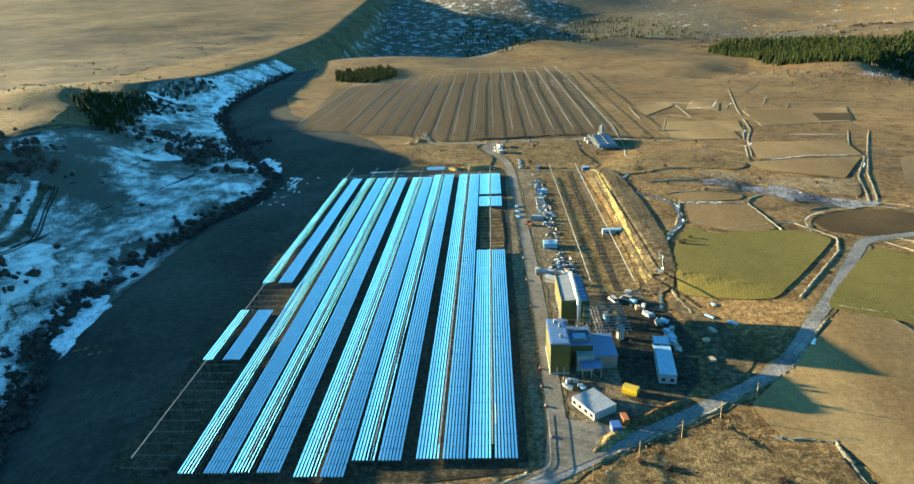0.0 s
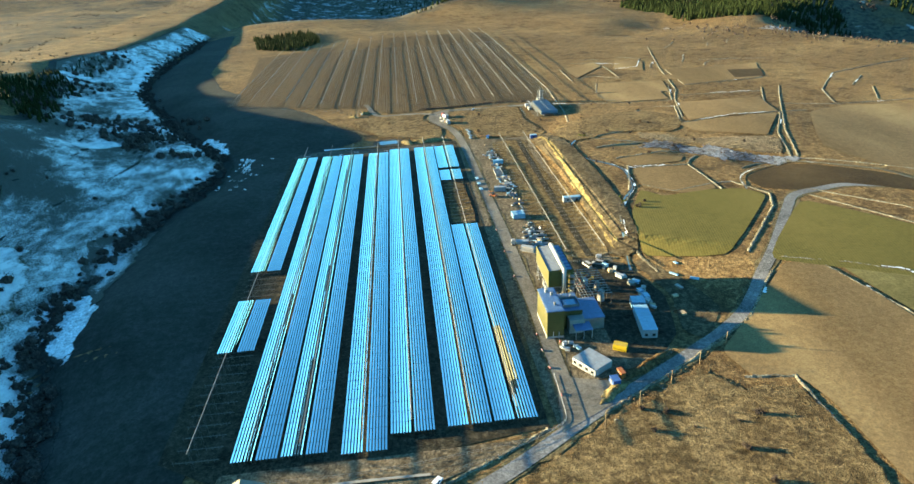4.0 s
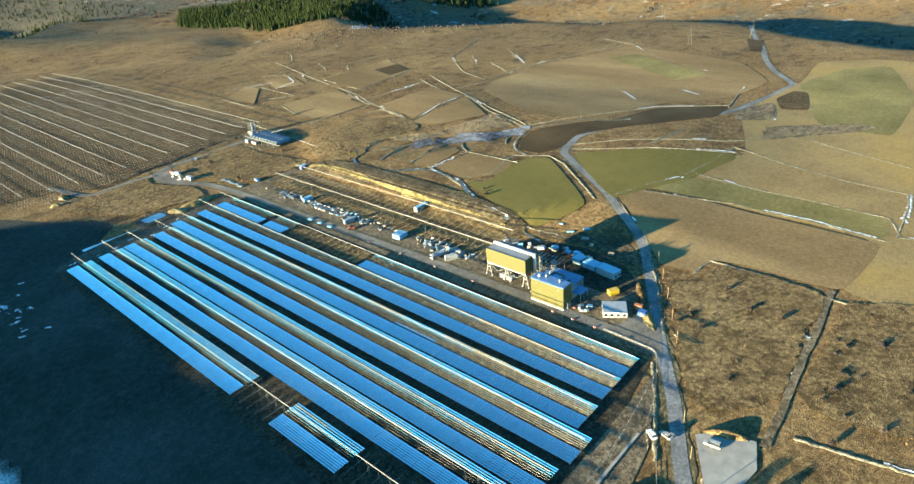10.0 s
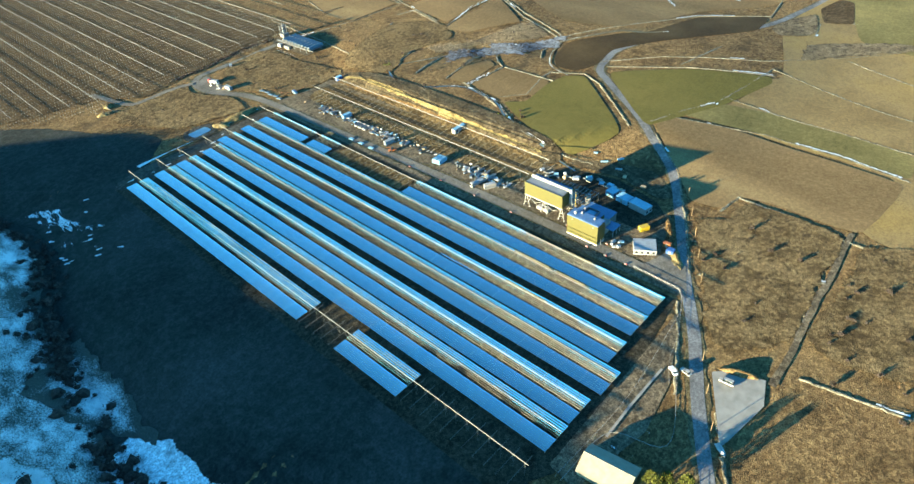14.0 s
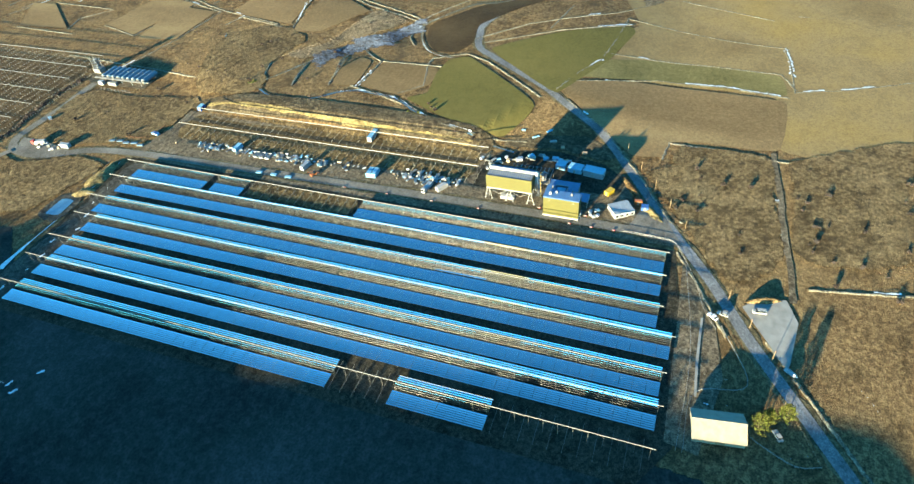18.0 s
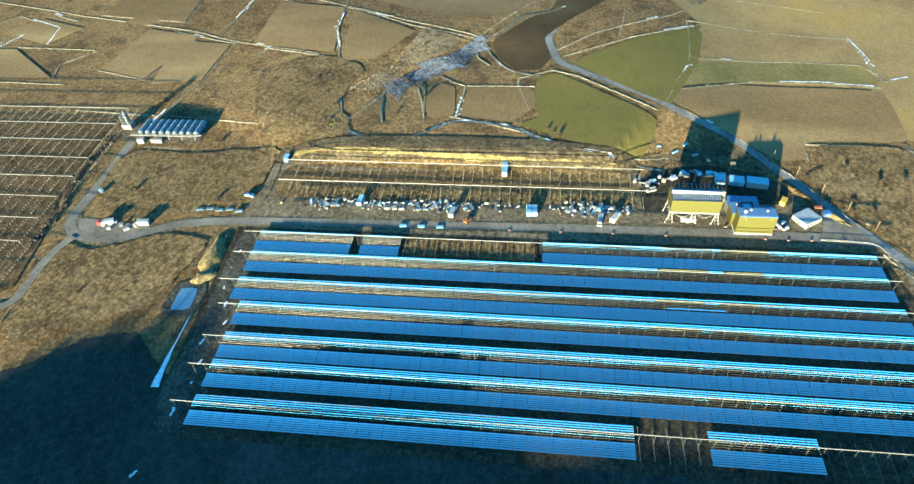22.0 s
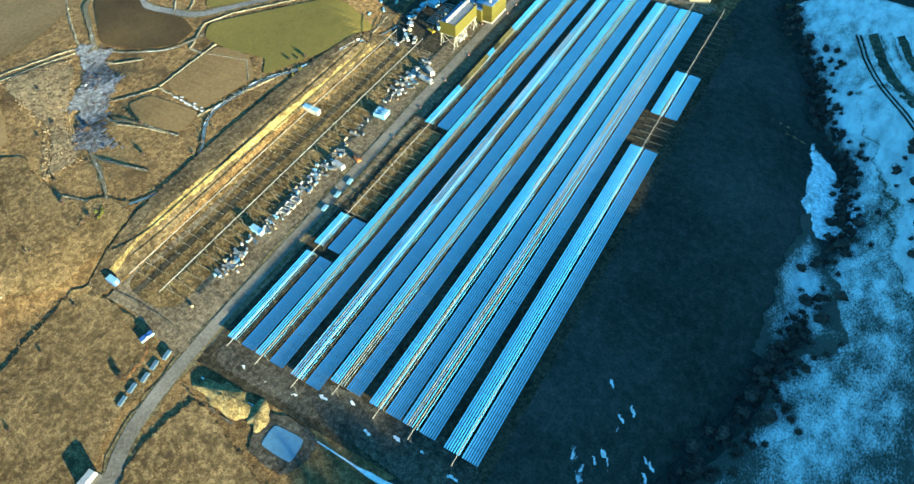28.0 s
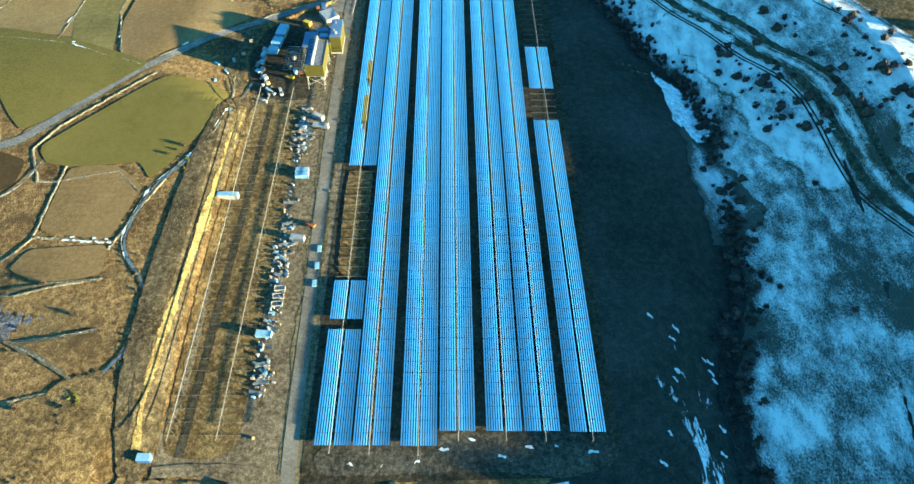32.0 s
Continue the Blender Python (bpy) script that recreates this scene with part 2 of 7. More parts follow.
OLD_DRIFT = plain("drifted_snow", (0.62, 0.65, 0.68), 0.8, 0, 0.45, 0.6, 0.4)
MEADOW_STRIP = earth("bank_grass", (0.0268, 0.0287, 0.0207), (0.0515, 0.0566, 0.0387), (0.0946, 0.0993, 0.0709), 0.03, 0.4, 0.5, 0.3, None, (0.5, 0.53, 0.55), 0.5, 0.66, 0.06, 0.95, (2.5, 0.2, 0.5))
SPOIL = earth("spoil_sand", (0.0928, 0.0705, 0.0321), (0.1741, 0.1309, 0.0612), (0.2842, 0.2199, 0.1048), 0.15, 0.8, 0.8, 0.4)
BANK_WEEDS = earth("bank_weeds", (0.0319, 0.0244, 0.0142), (0.0654, 0.0503, 0.0298), (0.1216, 0.0950, 0.0577), 0.05, 0.5, 0.9, 0.6, None, (0.0281, 0.0214, 0.0136), 0.1, 0.56, 0.08, 0.95, (2.5, 0.2, 0.35))
RILL = snow_slope("rill_snow", 0.89, (0.085, 0.075, 0.05), 0.7, 0.08)
LANE_ASPHALT = earth("lane_asphalt", (0.0750, 0.0750, 0.0768), (0.1285, 0.1285, 0.1308), (0.1980, 0.1980, 0.2021), 0.05, 0.9, 0.3, 0.05, None, (0.0909, 0.0864, 0.0830), 0.2, 0.62, 0.08, calm=0.5)
GREEN = earth("winter_crop", (0.0780, 0.0662, 0.0186), (0.0995, 0.0835, 0.0246), (0.1245, 0.0988, 0.0305), 0.012, 0.6, 0.3, 0.2, (1.0, 0.10, 1.0, -52), calm=0.9)
PLOUGH = earth("ploughed_soil", (0.0279, 0.0178, 0.0094), (0.0478, 0.0317, 0.0155), (0.0759, 0.0519, 0.0253), 0.02, 0.6, 0.6, 0.3, calm=0.9)
STUBBLE = earth("stubble", (0.0937, 0.0613, 0.0276), (0.1565, 0.1030, 0.0494), (0.2378, 0.1647, 0.0785), 0.015, 0.5, 0.4, 0.3, (1.0, 0.25, 1.0, 30), calm=0.9)
PALE_FIELD = earth("mown_field", (0.1205, 0.0806, 0.0368), (0.1866, 0.1314, 0.0620), (0.2218, 0.1482, 0.0514), 0.012, 0.4, 0.3, 0.3, calm=0.9)
OLIVE = earth("olive_pasture", (0.0814, 0.0680, 0.0246), (0.1337, 0.1103, 0.0432), (0.2052, 0.1610, 0.0645), 0.015, 0.4, 0.3, 0.3, calm=0.9)
YARD = earth("trodden_yard", (0.0621, 0.0477, 0.0302), (0.1152, 0.0890, 0.0576), (0.1898, 0.1490, 0.0981), 0.05, 0.6, 0.5, 0.3, None, (0.0393, 0.0305, 0.0183), 0.12, 0.58, 0.08)
# very dark soil tone; under mirrors and beside sheds it includes painted shade
SOIL = earth("dark_soil", (0.0191, 0.0160, 0.0111), (0.0344, 0.0306, 0.0204), (0.0640, 0.0530, 0.0373), 0.05, 0.6, 0.6, 0.3)
SAND = earth("sandy_cut", (0.1003, 0.0740, 0.0305), (0.1788, 0.1363, 0.0573), (0.2685, 0.2078, 0.0924), 0.08, 0.7, 0.8, 0.5, None, (0.0670, 0.0508, 0.0225), 0.2, 0.55, 0.1, 0.95, (2.0, 0.22, 0.35))
ASPHALT = earth("asphalt", (0.0767, 0.0689, 0.0576), (0.1214, 0.1102, 0.0933), (0.1760, 0.1603, 0.1377), 0.05, 0.9, 0.3, 0.05, None, (0.0485, 0.0462, 0.0395), 0.2, 0.62, 0.08, calm=0.7)
VERGE = earth("road_verge", (0.0554, 0.0427, 0.0233), (0.1009, 0.0794, 0.0417), (0.1677, 0.1344, 0.0745), 0.06, 0.7, 0.7, 0.3)
ROCK = earth("field_stones", (0.0722, 0.0625, 0.0445), (0.1394, 0.1222, 0.0879), (0.2664, 0.2408, 0.1808), 0.15, 1.2, 0.9, 0.4)
REEDS = earth("reeds", (0.0674, 0.0481, 0.0277), (0.1279, 0.0977, 0.0601), (0.2090, 0.1677, 0.1091), 0.06, 0.6, 1.0, 0.8, None, (0.0419, 0.0308, 0.0208), 0.3, 0.55, 0.08, 0.95, (7, 0.15, 0.5))
# frost in a grey-blue tone: the shade between tussocks is in the colour
MARSH = earth("frosted_marsh", (0.0510, 0.0536, 0.0593), (0.1099, 0.1212, 0.1492), (0.2612, 0.2982, 0.3768), 0.05, 0.6, 1.0, 2.4, (1.0, 0.35, 1.0, -40), (0.0424, 0.0335, 0.0224), 0.3, 0.55, 0.08, 0.95, (9, 0.30, 0.10, (1, 0.4, 1, -40)))
SNOW_WET = earth("thin_wet_snow", (0.270, 0.288, 0.312), (0.360, 0.378, 0.402), (0.420, 0.438, 0.456), 0.04, 0.5, 0.8, 0.5, None, None, 0.1, 0.6, 0.1, 0.95, (12, 0.5, -0.02))
TILLED = earth("tilled_ground", (0.0430, 0.0274, 0.0134), (0.0760, 0.0498, 0.0246), (0.1201, 0.0801, 0.0409), 0.03, 0.5, 0.7, 0.4, (1.0, 0.06, 1.0), (0.0319, 0.0230, 0.0131), 0.15, 0.6, 0.08)
def furrows(m, turn, scale):
    """Drill lines of a sown field."""
    n, l, b = m.node_tree.nodes, m.node_tree.links, m.node_tree.nodes["Principled BSDF"]
    wave, mp, geo = n.new("ShaderNodeTexWave"), n.new("ShaderNodeMapping"), n.new("ShaderNodeNewGeometry")
    wave.inputs["Scale"].default_value, wave.inputs["Distortion"].default_value, wave.inputs["Detail Scale"].default_value = scale, 2.5, 0.15
    mp.inputs["Rotation"].default_value = (0, 0, radians(turn))
    l.new(geo.outputs["Position"], mp.inputs["Vector"])
    l.new(mp.outputs[0], wave.inputs["Vector"])
    tone = ramp_node(n, l, wave.outputs["Fac"], [(0.2, (0.84, 0.84, 0.82)), (0.8, (1.04, 1.04, 1.04))])
    src = b.inputs["Base Color"].links[0].from_socket
    l.new(mix_node(n, l, 1.0, src, tone.outputs[0], "MULTIPLY"), b.inputs["Base Color"])


furrows(GREEN, 12, 0.28)
CLADDING, cn, cl, cb = material("timber_cladding", 0.55)
_wave = cn.new("ShaderNodeTexWave")
_wave.bands_direction = "Y"
_wave.inputs["Scale"].default_value, _wave.inputs["Distortion"].default_value = 0.55, 0.3
_geo = cn.new("ShaderNodeNewGeometry")
cl.new(_geo.outputs["Position"], _wave.inputs["Vector"])
_tone = noise_node(cn, cl, 0.35, 5, (1, 1, 6))
_c = ramp_node(cn, cl, _tone.outputs[0], [(0.3, (0.042, 0.037, 0.0028)), (0.7, (0.057, 0.051, 0.004))])
_w = ramp_node(cn, cl, _wave.outputs[0], [(0.0, (0.82, 0.82, 0.82)), (0.3, (1, 1, 1))])
cl.new(mix_node(cn, cl, 1.0, _c.outputs[0], _w.outputs[0], "MULTIPLY"), cb.inputs["Base Color"])
MIRROR, mn, ml, mb = material("mirror_glass", 0.03, 1.0)
_t = noise_node(mn, ml, 0.12, 3)
_c = ramp_node(mn, ml, _t.outputs[0], [(0.3, (0.84, 0.89, 0.88)), (0.7, (0.94, 0.97, 0.93))])
ml.new(_c.outputs[0], mb.inputs["Base Color"])
WHITE = plain("white_paint", (0.254, 0.249, 0.240), 0.5)
# near-black backs and edges keep the gaps between mirror rows dark
DARK_BACK = plain("mirror_backing", (0.009, 0.010, 0.008), 0.6)
RIM = plain("dark_mirror_edge", (0.022, 0.024, 0.024), 0.4)
HOOD = plain("receiver_sheet", (0.127, 0.125, 0.117), 0.5)
PALE = plain("pale_hood_metal", (0.293, 0.283, 0.254), 0.5)
STEEL = plain("galvanised_steel", (0.244, 0.240, 0.224), 0.45, 0.6)
DARK_STEEL = plain("dark_steel", (0.049, 0.049, 0.049), 0.6, 0.3)
BLUE_ROOF = plain("blue_roof_sheet", (0.055, 0.115, 0.230), 0.45, 0.1)
GREY_ROOF = plain("pale_roof_sheet", (0.205, 0.224, 0.244), 0.5, 0.1)
YELLOW = plain("yellow_paint", (0.366, 0.244, 0.010), 0.45)
ORANGE = plain("orange_paint", (0.269, 0.078, 0.015), 0.5)
RED = plain("red_paint", (0.220, 0.020, 0.015), 0.5)
BLUE = plain("blue_paint", (0.024, 0.073, 0.220), 0.5)
LIGHT_BLUE = plain("light_blue_sheet", (0.15, 0.30, 0.41), 0.5)
BLACK = plain("black_rubber", (0.015, 0.015, 0.015), 0.8)
GLASS = plain("dark_glass", (0.015, 0.020, 0.024), 0.08)
CONCRETE = plain("concrete", (0.205, 0.195, 0.176), 0.85, 0, 0.3, 0.3, 0.3)
TIMBER = plain("raw_timber", (0.205, 0.137, 0.069), 0.8, 0, 0.4, 1.5)
RENDER_WALL = plain("cream_render", (0.224, 0.185, 0.125), 0.85, 0, 0.2, 0.3)
TILE = plain("pale_tile_roof", (0.198, 0.172, 0.125), 0.8, 0, 0.25, 0.5, 0.3)
BARK = plain("bark", (0.059, 0.042, 0.029), 0.9, 0, 0.4, 2)
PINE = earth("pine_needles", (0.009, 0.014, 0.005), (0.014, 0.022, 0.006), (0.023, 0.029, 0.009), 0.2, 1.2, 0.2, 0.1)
YELLOW_PINE = earth("sunlit_pine_needles", (0.046, 0.056, 0.009), (0.069, 0.077, 0.014), (0.093, 0.093, 0.024), 0.3, 1.2, 0.2, 0.1)
TWIG = earth("bare_twigs", (0.0226, 0.0175, 0.0150), (0.0495, 0.0387, 0.0334), (0.0908, 0.0669, 0.0549), 0.2, 1.0, 0.2, 0.1)
POLE = plain("dull_steel", (0.070, 0.068, 0.056), 0.6)
TANK = plain("grey_blue_tank", (0.060, 0.105, 0.150), 0.5)
POND = plain("pond_ice", (0.07, 0.16, 0.25), 0.3)
WATER = plain("dark_water", (0.07, 0.12, 0.15), 0.12)


# ---- mesh helpers ----
def mesh_of(name, verts, faces, mats, index=None, smooth=False):
    me = bpy.data.meshes.new(name)
    me.from_pydata([tuple(map(float, v)) for v in verts], [], [tuple(map(int, f)) for f in faces])
    for m in mats if isinstance(mats, (list, tuple)) else [mats]:
        me.materials.append(m)
    if index is not None:
        me.polygons.foreach_set("material_index", index)
    if smooth:
        me.polygons.foreach_set("use_smooth", [True] * len(me.polygons))
    me.update()
    return me


def part(name, me, parent, place=None, label=""):
    """One mesh object under a thing or a part."""
    if isinstance(me, tuple):
        me = mesh_of(name, *me)
    ob = new(name, me)
    ob.parent = parent
    if place is not None:
        ob.matrix_basis = place
    return tagged(ob, label)


def thing(name, x, y, z, turn=0, label="", category="", group="", kind=""):
    ob = new(name)
    ob.empty_display_size = 0.5
    ob.matrix_basis = pose(x, y, z, 0, 0, turn)
    return tagged(ob, label, category, group, kind)


def box_v(x0, x1, y0, y1, z0, z1):
    v = [(x0, y0, z0), (x1, y0, z0), (x1, y1, z0), (x0, y1, z0), (x0, y0, z1), (x1, y0, z1), (x1, y1, z1), (x0, y1, z1)]
    f = [(0, 3, 2, 1), (4, 5, 6, 7), (0, 1, 5, 4), (1, 2, 6, 5), (2, 3, 7, 6), (3, 0, 4, 7)]
    return v, f


class Shape:
    """Gathers boxes, bars and prisms into one mesh."""

    def __init__(self):
        self.v, self.f, self.i = [], [], []

    def add(self, v, f, m=0):
        k = len(self.v)
        self.v += [tuple(p) for p in v]
        self.f += [tuple(a + k for a in q) for q in f]
        self.i += [m] * len(f)
        return self

    def box(self, x0, x1, y0, y1, z0, z1, m=0, bevel=0.0):
        if bevel:
            bm = bmesh.new()
            vs = [bm.verts.new(p) for p in box_v(x0, x1, y0, y1, z0, z1)[0]]
            for q in box_v(x0, x1, y0, y1, z0, z1)[1]:
                bm.faces.new([vs[a] for a in q])
            bmesh.ops.bevel(bm, geom=bm.edges[:], offset=bevel, segments=1, affect="EDGES")
            bm.verts.index_update()
            self.add([v.co[:] for v in bm.verts], [[v.index for v in q.verts] for q in bm.faces], m)
            bm.free()
            return self
        return self.add(*box_v(x0, x1, y0, y1, z0, z1), m)

    def bar(self, a, b, w, m=0, sides=4):
        a, b = Vector(a), Vector(b)
        q = (b - a).to_track_quat("Z", "Y")
        ring = [q @ Vector((w / 2 * math.cos(t), w / 2 * math.sin(t), 0)) for t in [2 * math.pi * (k + 0.5) / sides for k in range(sides)]]
        v = [a + r for r in ring] + [b + r for r in ring]
        f = [(k, (k + 1) % sides, sides + (k + 1) % sides, sides + k) for k in range(sides)]
        f += [tuple(reversed(range(sides))), tuple(range(sides, 2 * sides))]
        return self.add(v, f, m)

    def mesh(self, name, mats, smooth=False):
        return mesh_of(name, self.v, self.f, mats, self.i, smooth)


# ---- relief ----
STREAM_Y = [-1700, -255, -34, -5.1, 36.5, 62.9, 93.5, 154.7, 212.5, 255, 284.8, 306, 396.9, 510, 580, 640, 700, 800, 930, 1040, 1394, 3400]
STREAM_X = [-119, -119, -127.5, -146.2, -158.9, -175.9, -181, -180.2, -172.5, -156.4, -156.4, -158.1, -216.8, -274, -306, -322, -328, -336, -343, -348, -360, -480]
RISE_D = [0, 21.2, 59.5, 93.5, 125, 149, 168, 200, 280, 510, 1020, 3400]
RISE_Z = [-7, -1, 3, 12.5, 27, 39.5, 42.6, 44, 42, 40, 43, 46]
# brink of the plateau beyond the far collectors
BRINK_X, BRINK_Y = [-400, -280, -50, 31, 133, 222, 330, 700], [1080, 1120, 1140, 1190, 1290, 1380, 1440, 1500]
# distance and height of the northern crest over the stream
CREST_Y = [400, 500, 555, 620, 700, 800, 900, 1000, 1400]
CREST_D = [136, 132, 108, 118, 72, 60, 57, 52, 60]
CREST_Z = [40, 36.5, 30.5, 29.5, 24, 22.5, 21, 20.5, 20]


def step01(a, b, v):
    t = np.clip((v - a) / (b - a), 0, 1)
    return t * t * (3 - 2 * t)


def relief(x, y):
    """Height of the ground."""
    x, y = np.asarray(x, float), np.asarray(y, float)
    d = x - np.interp(y, STREAM_Y, STREAM_X)
    hill = np.interp(-d * (1 + 0.14 * step01(320, 400, y)), RISE_D, RISE_Z)
    narrow = np.interp(-d, [0, 15, 40, 70, 92, 130, 510, 1020, 3400], [-7, -1, 9, 24, 31, 30.5, 30, 28, 24])
    north, south = step01(430, 540, y), 1 - step01(80, 170, y)
    hill = hill * (1 - south) + narrow * 1.12 * south * (0.35 + 0.65 * step01(-100, 15, y))
    hill = np.where(hill > 4, 4 + (hill - 4) * (0.91 + 0.17 * step01(270, 430, y)), hill)
    u = -d / np.interp(y, CREST_Y, CREST_D)
    ridge = np.interp(u, [0.1, 0.2, 0.45, 0.78, 1, 1.4, 4, 10, 40], [0, 0.03, 0.30, 0.80, 1, 1.02, 0.98, 1.0, 1.1]) * np.interp(y, CREST_Y, CREST_Z) - 7 * (1 - step01(0, 0.2, u))
    hill = hill * (1 - north) + ridge * north
    z = np.where(d >= 0, -7 * np.exp(-((d / 22) ** 2)), hill)
    wild = np.where(d < -20, 1.0, 0.0) * step01(20, 100, -d) * (1 - 0.75 * step01(130, 220, -d)) * (1 - 0.6 * north)
    z = z + wild * (2.5 * np.sin(x / 26 + 1.3 * np.sin(y / 40)) + 1.7 * np.sin(y / 20 + x / 52))
    edge = 64.5 + 55 * (1 - step01(78, 112, y))
    shelf = step01(53.5, edge, x) * (1 - step01(190, 350, x)) * step01(0, 92, y) * (1 - step01(255, 300 + 90 * step01(60, 110, x), y))
    z = z + 5.5 * shelf
    r = np.hypot(x, y - 170)
    far = step01(380, 1200, r) * (d > 0)
    z = z + far * (8 * np.sin(x / 160 + 0.7) * np.sin(y / 195 + 0.3) + 4 * np.sin(x / 70 + y / 100))
    z = z + step01(700, 1250, r) * (d > 0) * (9 * np.sin((0.95 * x - 0.3 * y) / 118 + 2.4 * np.sin(y / 310 + x / 500)) * (0.6 + 0.4 * np.sin(y / 170 + x / 400)) + 5 * np.sin((0.6 * x + 0.8 * y) / 63 + 1.7 * np.sin(x / 143)) * np.sin(y / 231 - x / 190))
    z = z + 165 * step01(1300, 3600, r) * (0.85 + 0.15 * step01(-800, -200, x)) + step01(1350, 2200, r) * (12 + 26 * step01(-600, -100, x)) * np.sin(x / 360 + 1.0) * np.sin(y / 430 + 0.5)
    # crest of the western hill, by the reach of its shade
    z = z + 3.5 * np.exp(-(((x + 382) / 60) ** 2) - ((y - 385) / 32) ** 2)
    z = z - 6.5 * np.exp(-(((x + 262) / 60) ** 2) - ((y - 2) / 38) ** 2)
    # gullied upland behind the crest
    back = step01(215, 330, -d)
    z = z + back * (3.2 * np.sin(x / 70 + 1.6 * np.sin(y / 110)) * np.sin(y / 92 + 0.6) + 1.1 * np.sin(x / 27 + y / 41))
    # valley beyond the far collectors
    z = z - 70 * step01(0, 300, y - np.interp(x, BRINK_X, BRINK_Y)) * step01(-70, 60, d) * (1 - 0.85 * step01(420, 2800, x)) * (1 - 0.9 * step01(1900, 3200, y))
    brow = x - np.interp(y, [-400, 0, 27, 120, 207, 319, 372, 457, 566, 658, 757, 900], [560, 535, 535, 575, 640, 640, 590, 575, 515, 465, 470, 560])
    z = z - 54 * step01(0, 150, brow) * (1 - step01(800, 1000, y)) * (1 - 0.9 * step01(300, 700, brow))
    # wet hollow above the cutting, dug so that its banks shade the frost
    z = z - 2.2 * (np.exp(-(((x - 172) / 17) ** 2) - ((y - 192) / 13) ** 2) + np.exp(-(((x - 143) / 15) ** 2) - ((y - 222) / 17) ** 2) + 0.6 * np.exp(-(((x - 118) / 15) ** 2) - ((y - 236) / 10) ** 2))
    z = z - 13 * np.exp(-(((x - 385) / 62) ** 2) - ((y - 862) / 80) ** 2) * (d > 0) - 5 * np.exp(-(((x - 300) / 40) ** 2) - ((y - 775) / 30) ** 2)
    return z


def ground_z(x, y):
    return float(relief(x, y))


def spaced(a, b, inner, end, grow):
    mid = list(np.arange(a, b + 0.1, inner))
    lo, hi, s = [a], [b], inner
    while lo[-1] > -end:
        s = min(s * grow, 260)
        lo.append(lo[-1] - s)
        hi.append(hi[-1] + s)
    return np.array(lo[:0:-1] + mid + hi[1:])


GX, GY = spaced(-295, 225, 4, 4200, 1.06), spaced(-100, 465, 5, 4200, 1.055)
gx, gy = np.meshgrid(GX, GY, indexing="ij")
gz = relief(gx, gy)
nx, ny = len(GX), len(GY)
ids = np.arange(nx * ny).reshape(nx, ny)
quads = np.stack([ids[:-1, :-1], ids[1:, :-1], ids[1:, 1:], ids[:-1, 1:]], -1).reshape(-1, 4)
ground_mesh = mesh_of("ground", np.stack([gx, gy, gz], -1).reshape(-1, 3), quads, GRASS, None, True)
gd = gx - np.interp(gy, STREAM_Y, STREAM_X)
east = gx - np.interp(gy, [0, 120, 207, 319, 372, 457, 566, 658, 757], [540, 580, 645, 645, 595, 580, 520, 470, 480])
past = gy - np.interp(gx, BRINK_X, BRINK_Y)
for key, field in (("heath", step01(60, 150, -gd - np.interp(gy, [0, 150] + CREST_Y, [100, 150] + CREST_D)) * (1 - 0.5 * step01(1600, 2600, gy))),
                   ("woods", np.maximum(step01(-120, 120, past) * (1 - 0.6 * step01(450, 900, gx)) * step01(-60, 120, gd), (0.75 - 0.4 * step01(130, 380, east)) * step01(20, 130, east) * step01(-100, 100, gy))),
                   ("frost", np.maximum(step01(-40, 140, past) * (1 - step01(250, 700, gx)) * step01(-90, -10, gd), np.maximum(0.92 * step01(10, 120, east), 1.05 * np.exp(-(((gx - 395) / 75) ** 2) - ((gy - 850) / 80) ** 2))))):
    ground_mesh.attributes.new(key, "FLOAT", "POINT").data.foreach_set("value", field.reshape(-1).astype(np.float32))
ground = new("ground", ground_mesh)
tagged(ground, "rolling winter upland covered with dry golden grass", "ground", "", "structure")


def sheet_z(x, y):
    """Height of the ground's mesh itself."""
    i = int(np.clip(np.searchsorted(GX, x) - 1, 0, nx - 2))
    j = int(np.clip(np.searchsorted(GY, y) - 1, 0, ny - 2))
    u, v = (x - GX[i]) / (GX[i + 1] - GX[i]), (y - GY[j]) / (GY[j + 1] - GY[j])
    a, b, c, e = gz[i, j], gz[i + 1, j], gz[i + 1, j + 1], gz[i, j + 1]
    return float(a * (1 - u) * (1 - v) + b * u * (1 - v) + c * u * v + e * (1 - u) * v)


def smooth_line(pts, step=4.0):
    """A Catmull-Rom line through points on the plan."""
    p = [Vector((*q, 0)) for q in pts]
    p = [2 * p[0] - p[1]] + p + [2 * p[-1] - p[-2]]
    out = []
    for k in range(1, len(p) - 2):
        n = max(2, int((p[k + 1] - p[k]).length / step))
        for t in np.arange(n) / n:
            a, b, c, d = p[k - 1 : k + 3]
            out.append(0.5 * (2 * b + (c - a) * t + (2 * a - 5 * b + 4 * c - d) * t * t + (3 * b - a - 3 * c + d) * t**3))
    out.append(p[-2])
    return [(float(v.x), float(v.y)) for v in out]


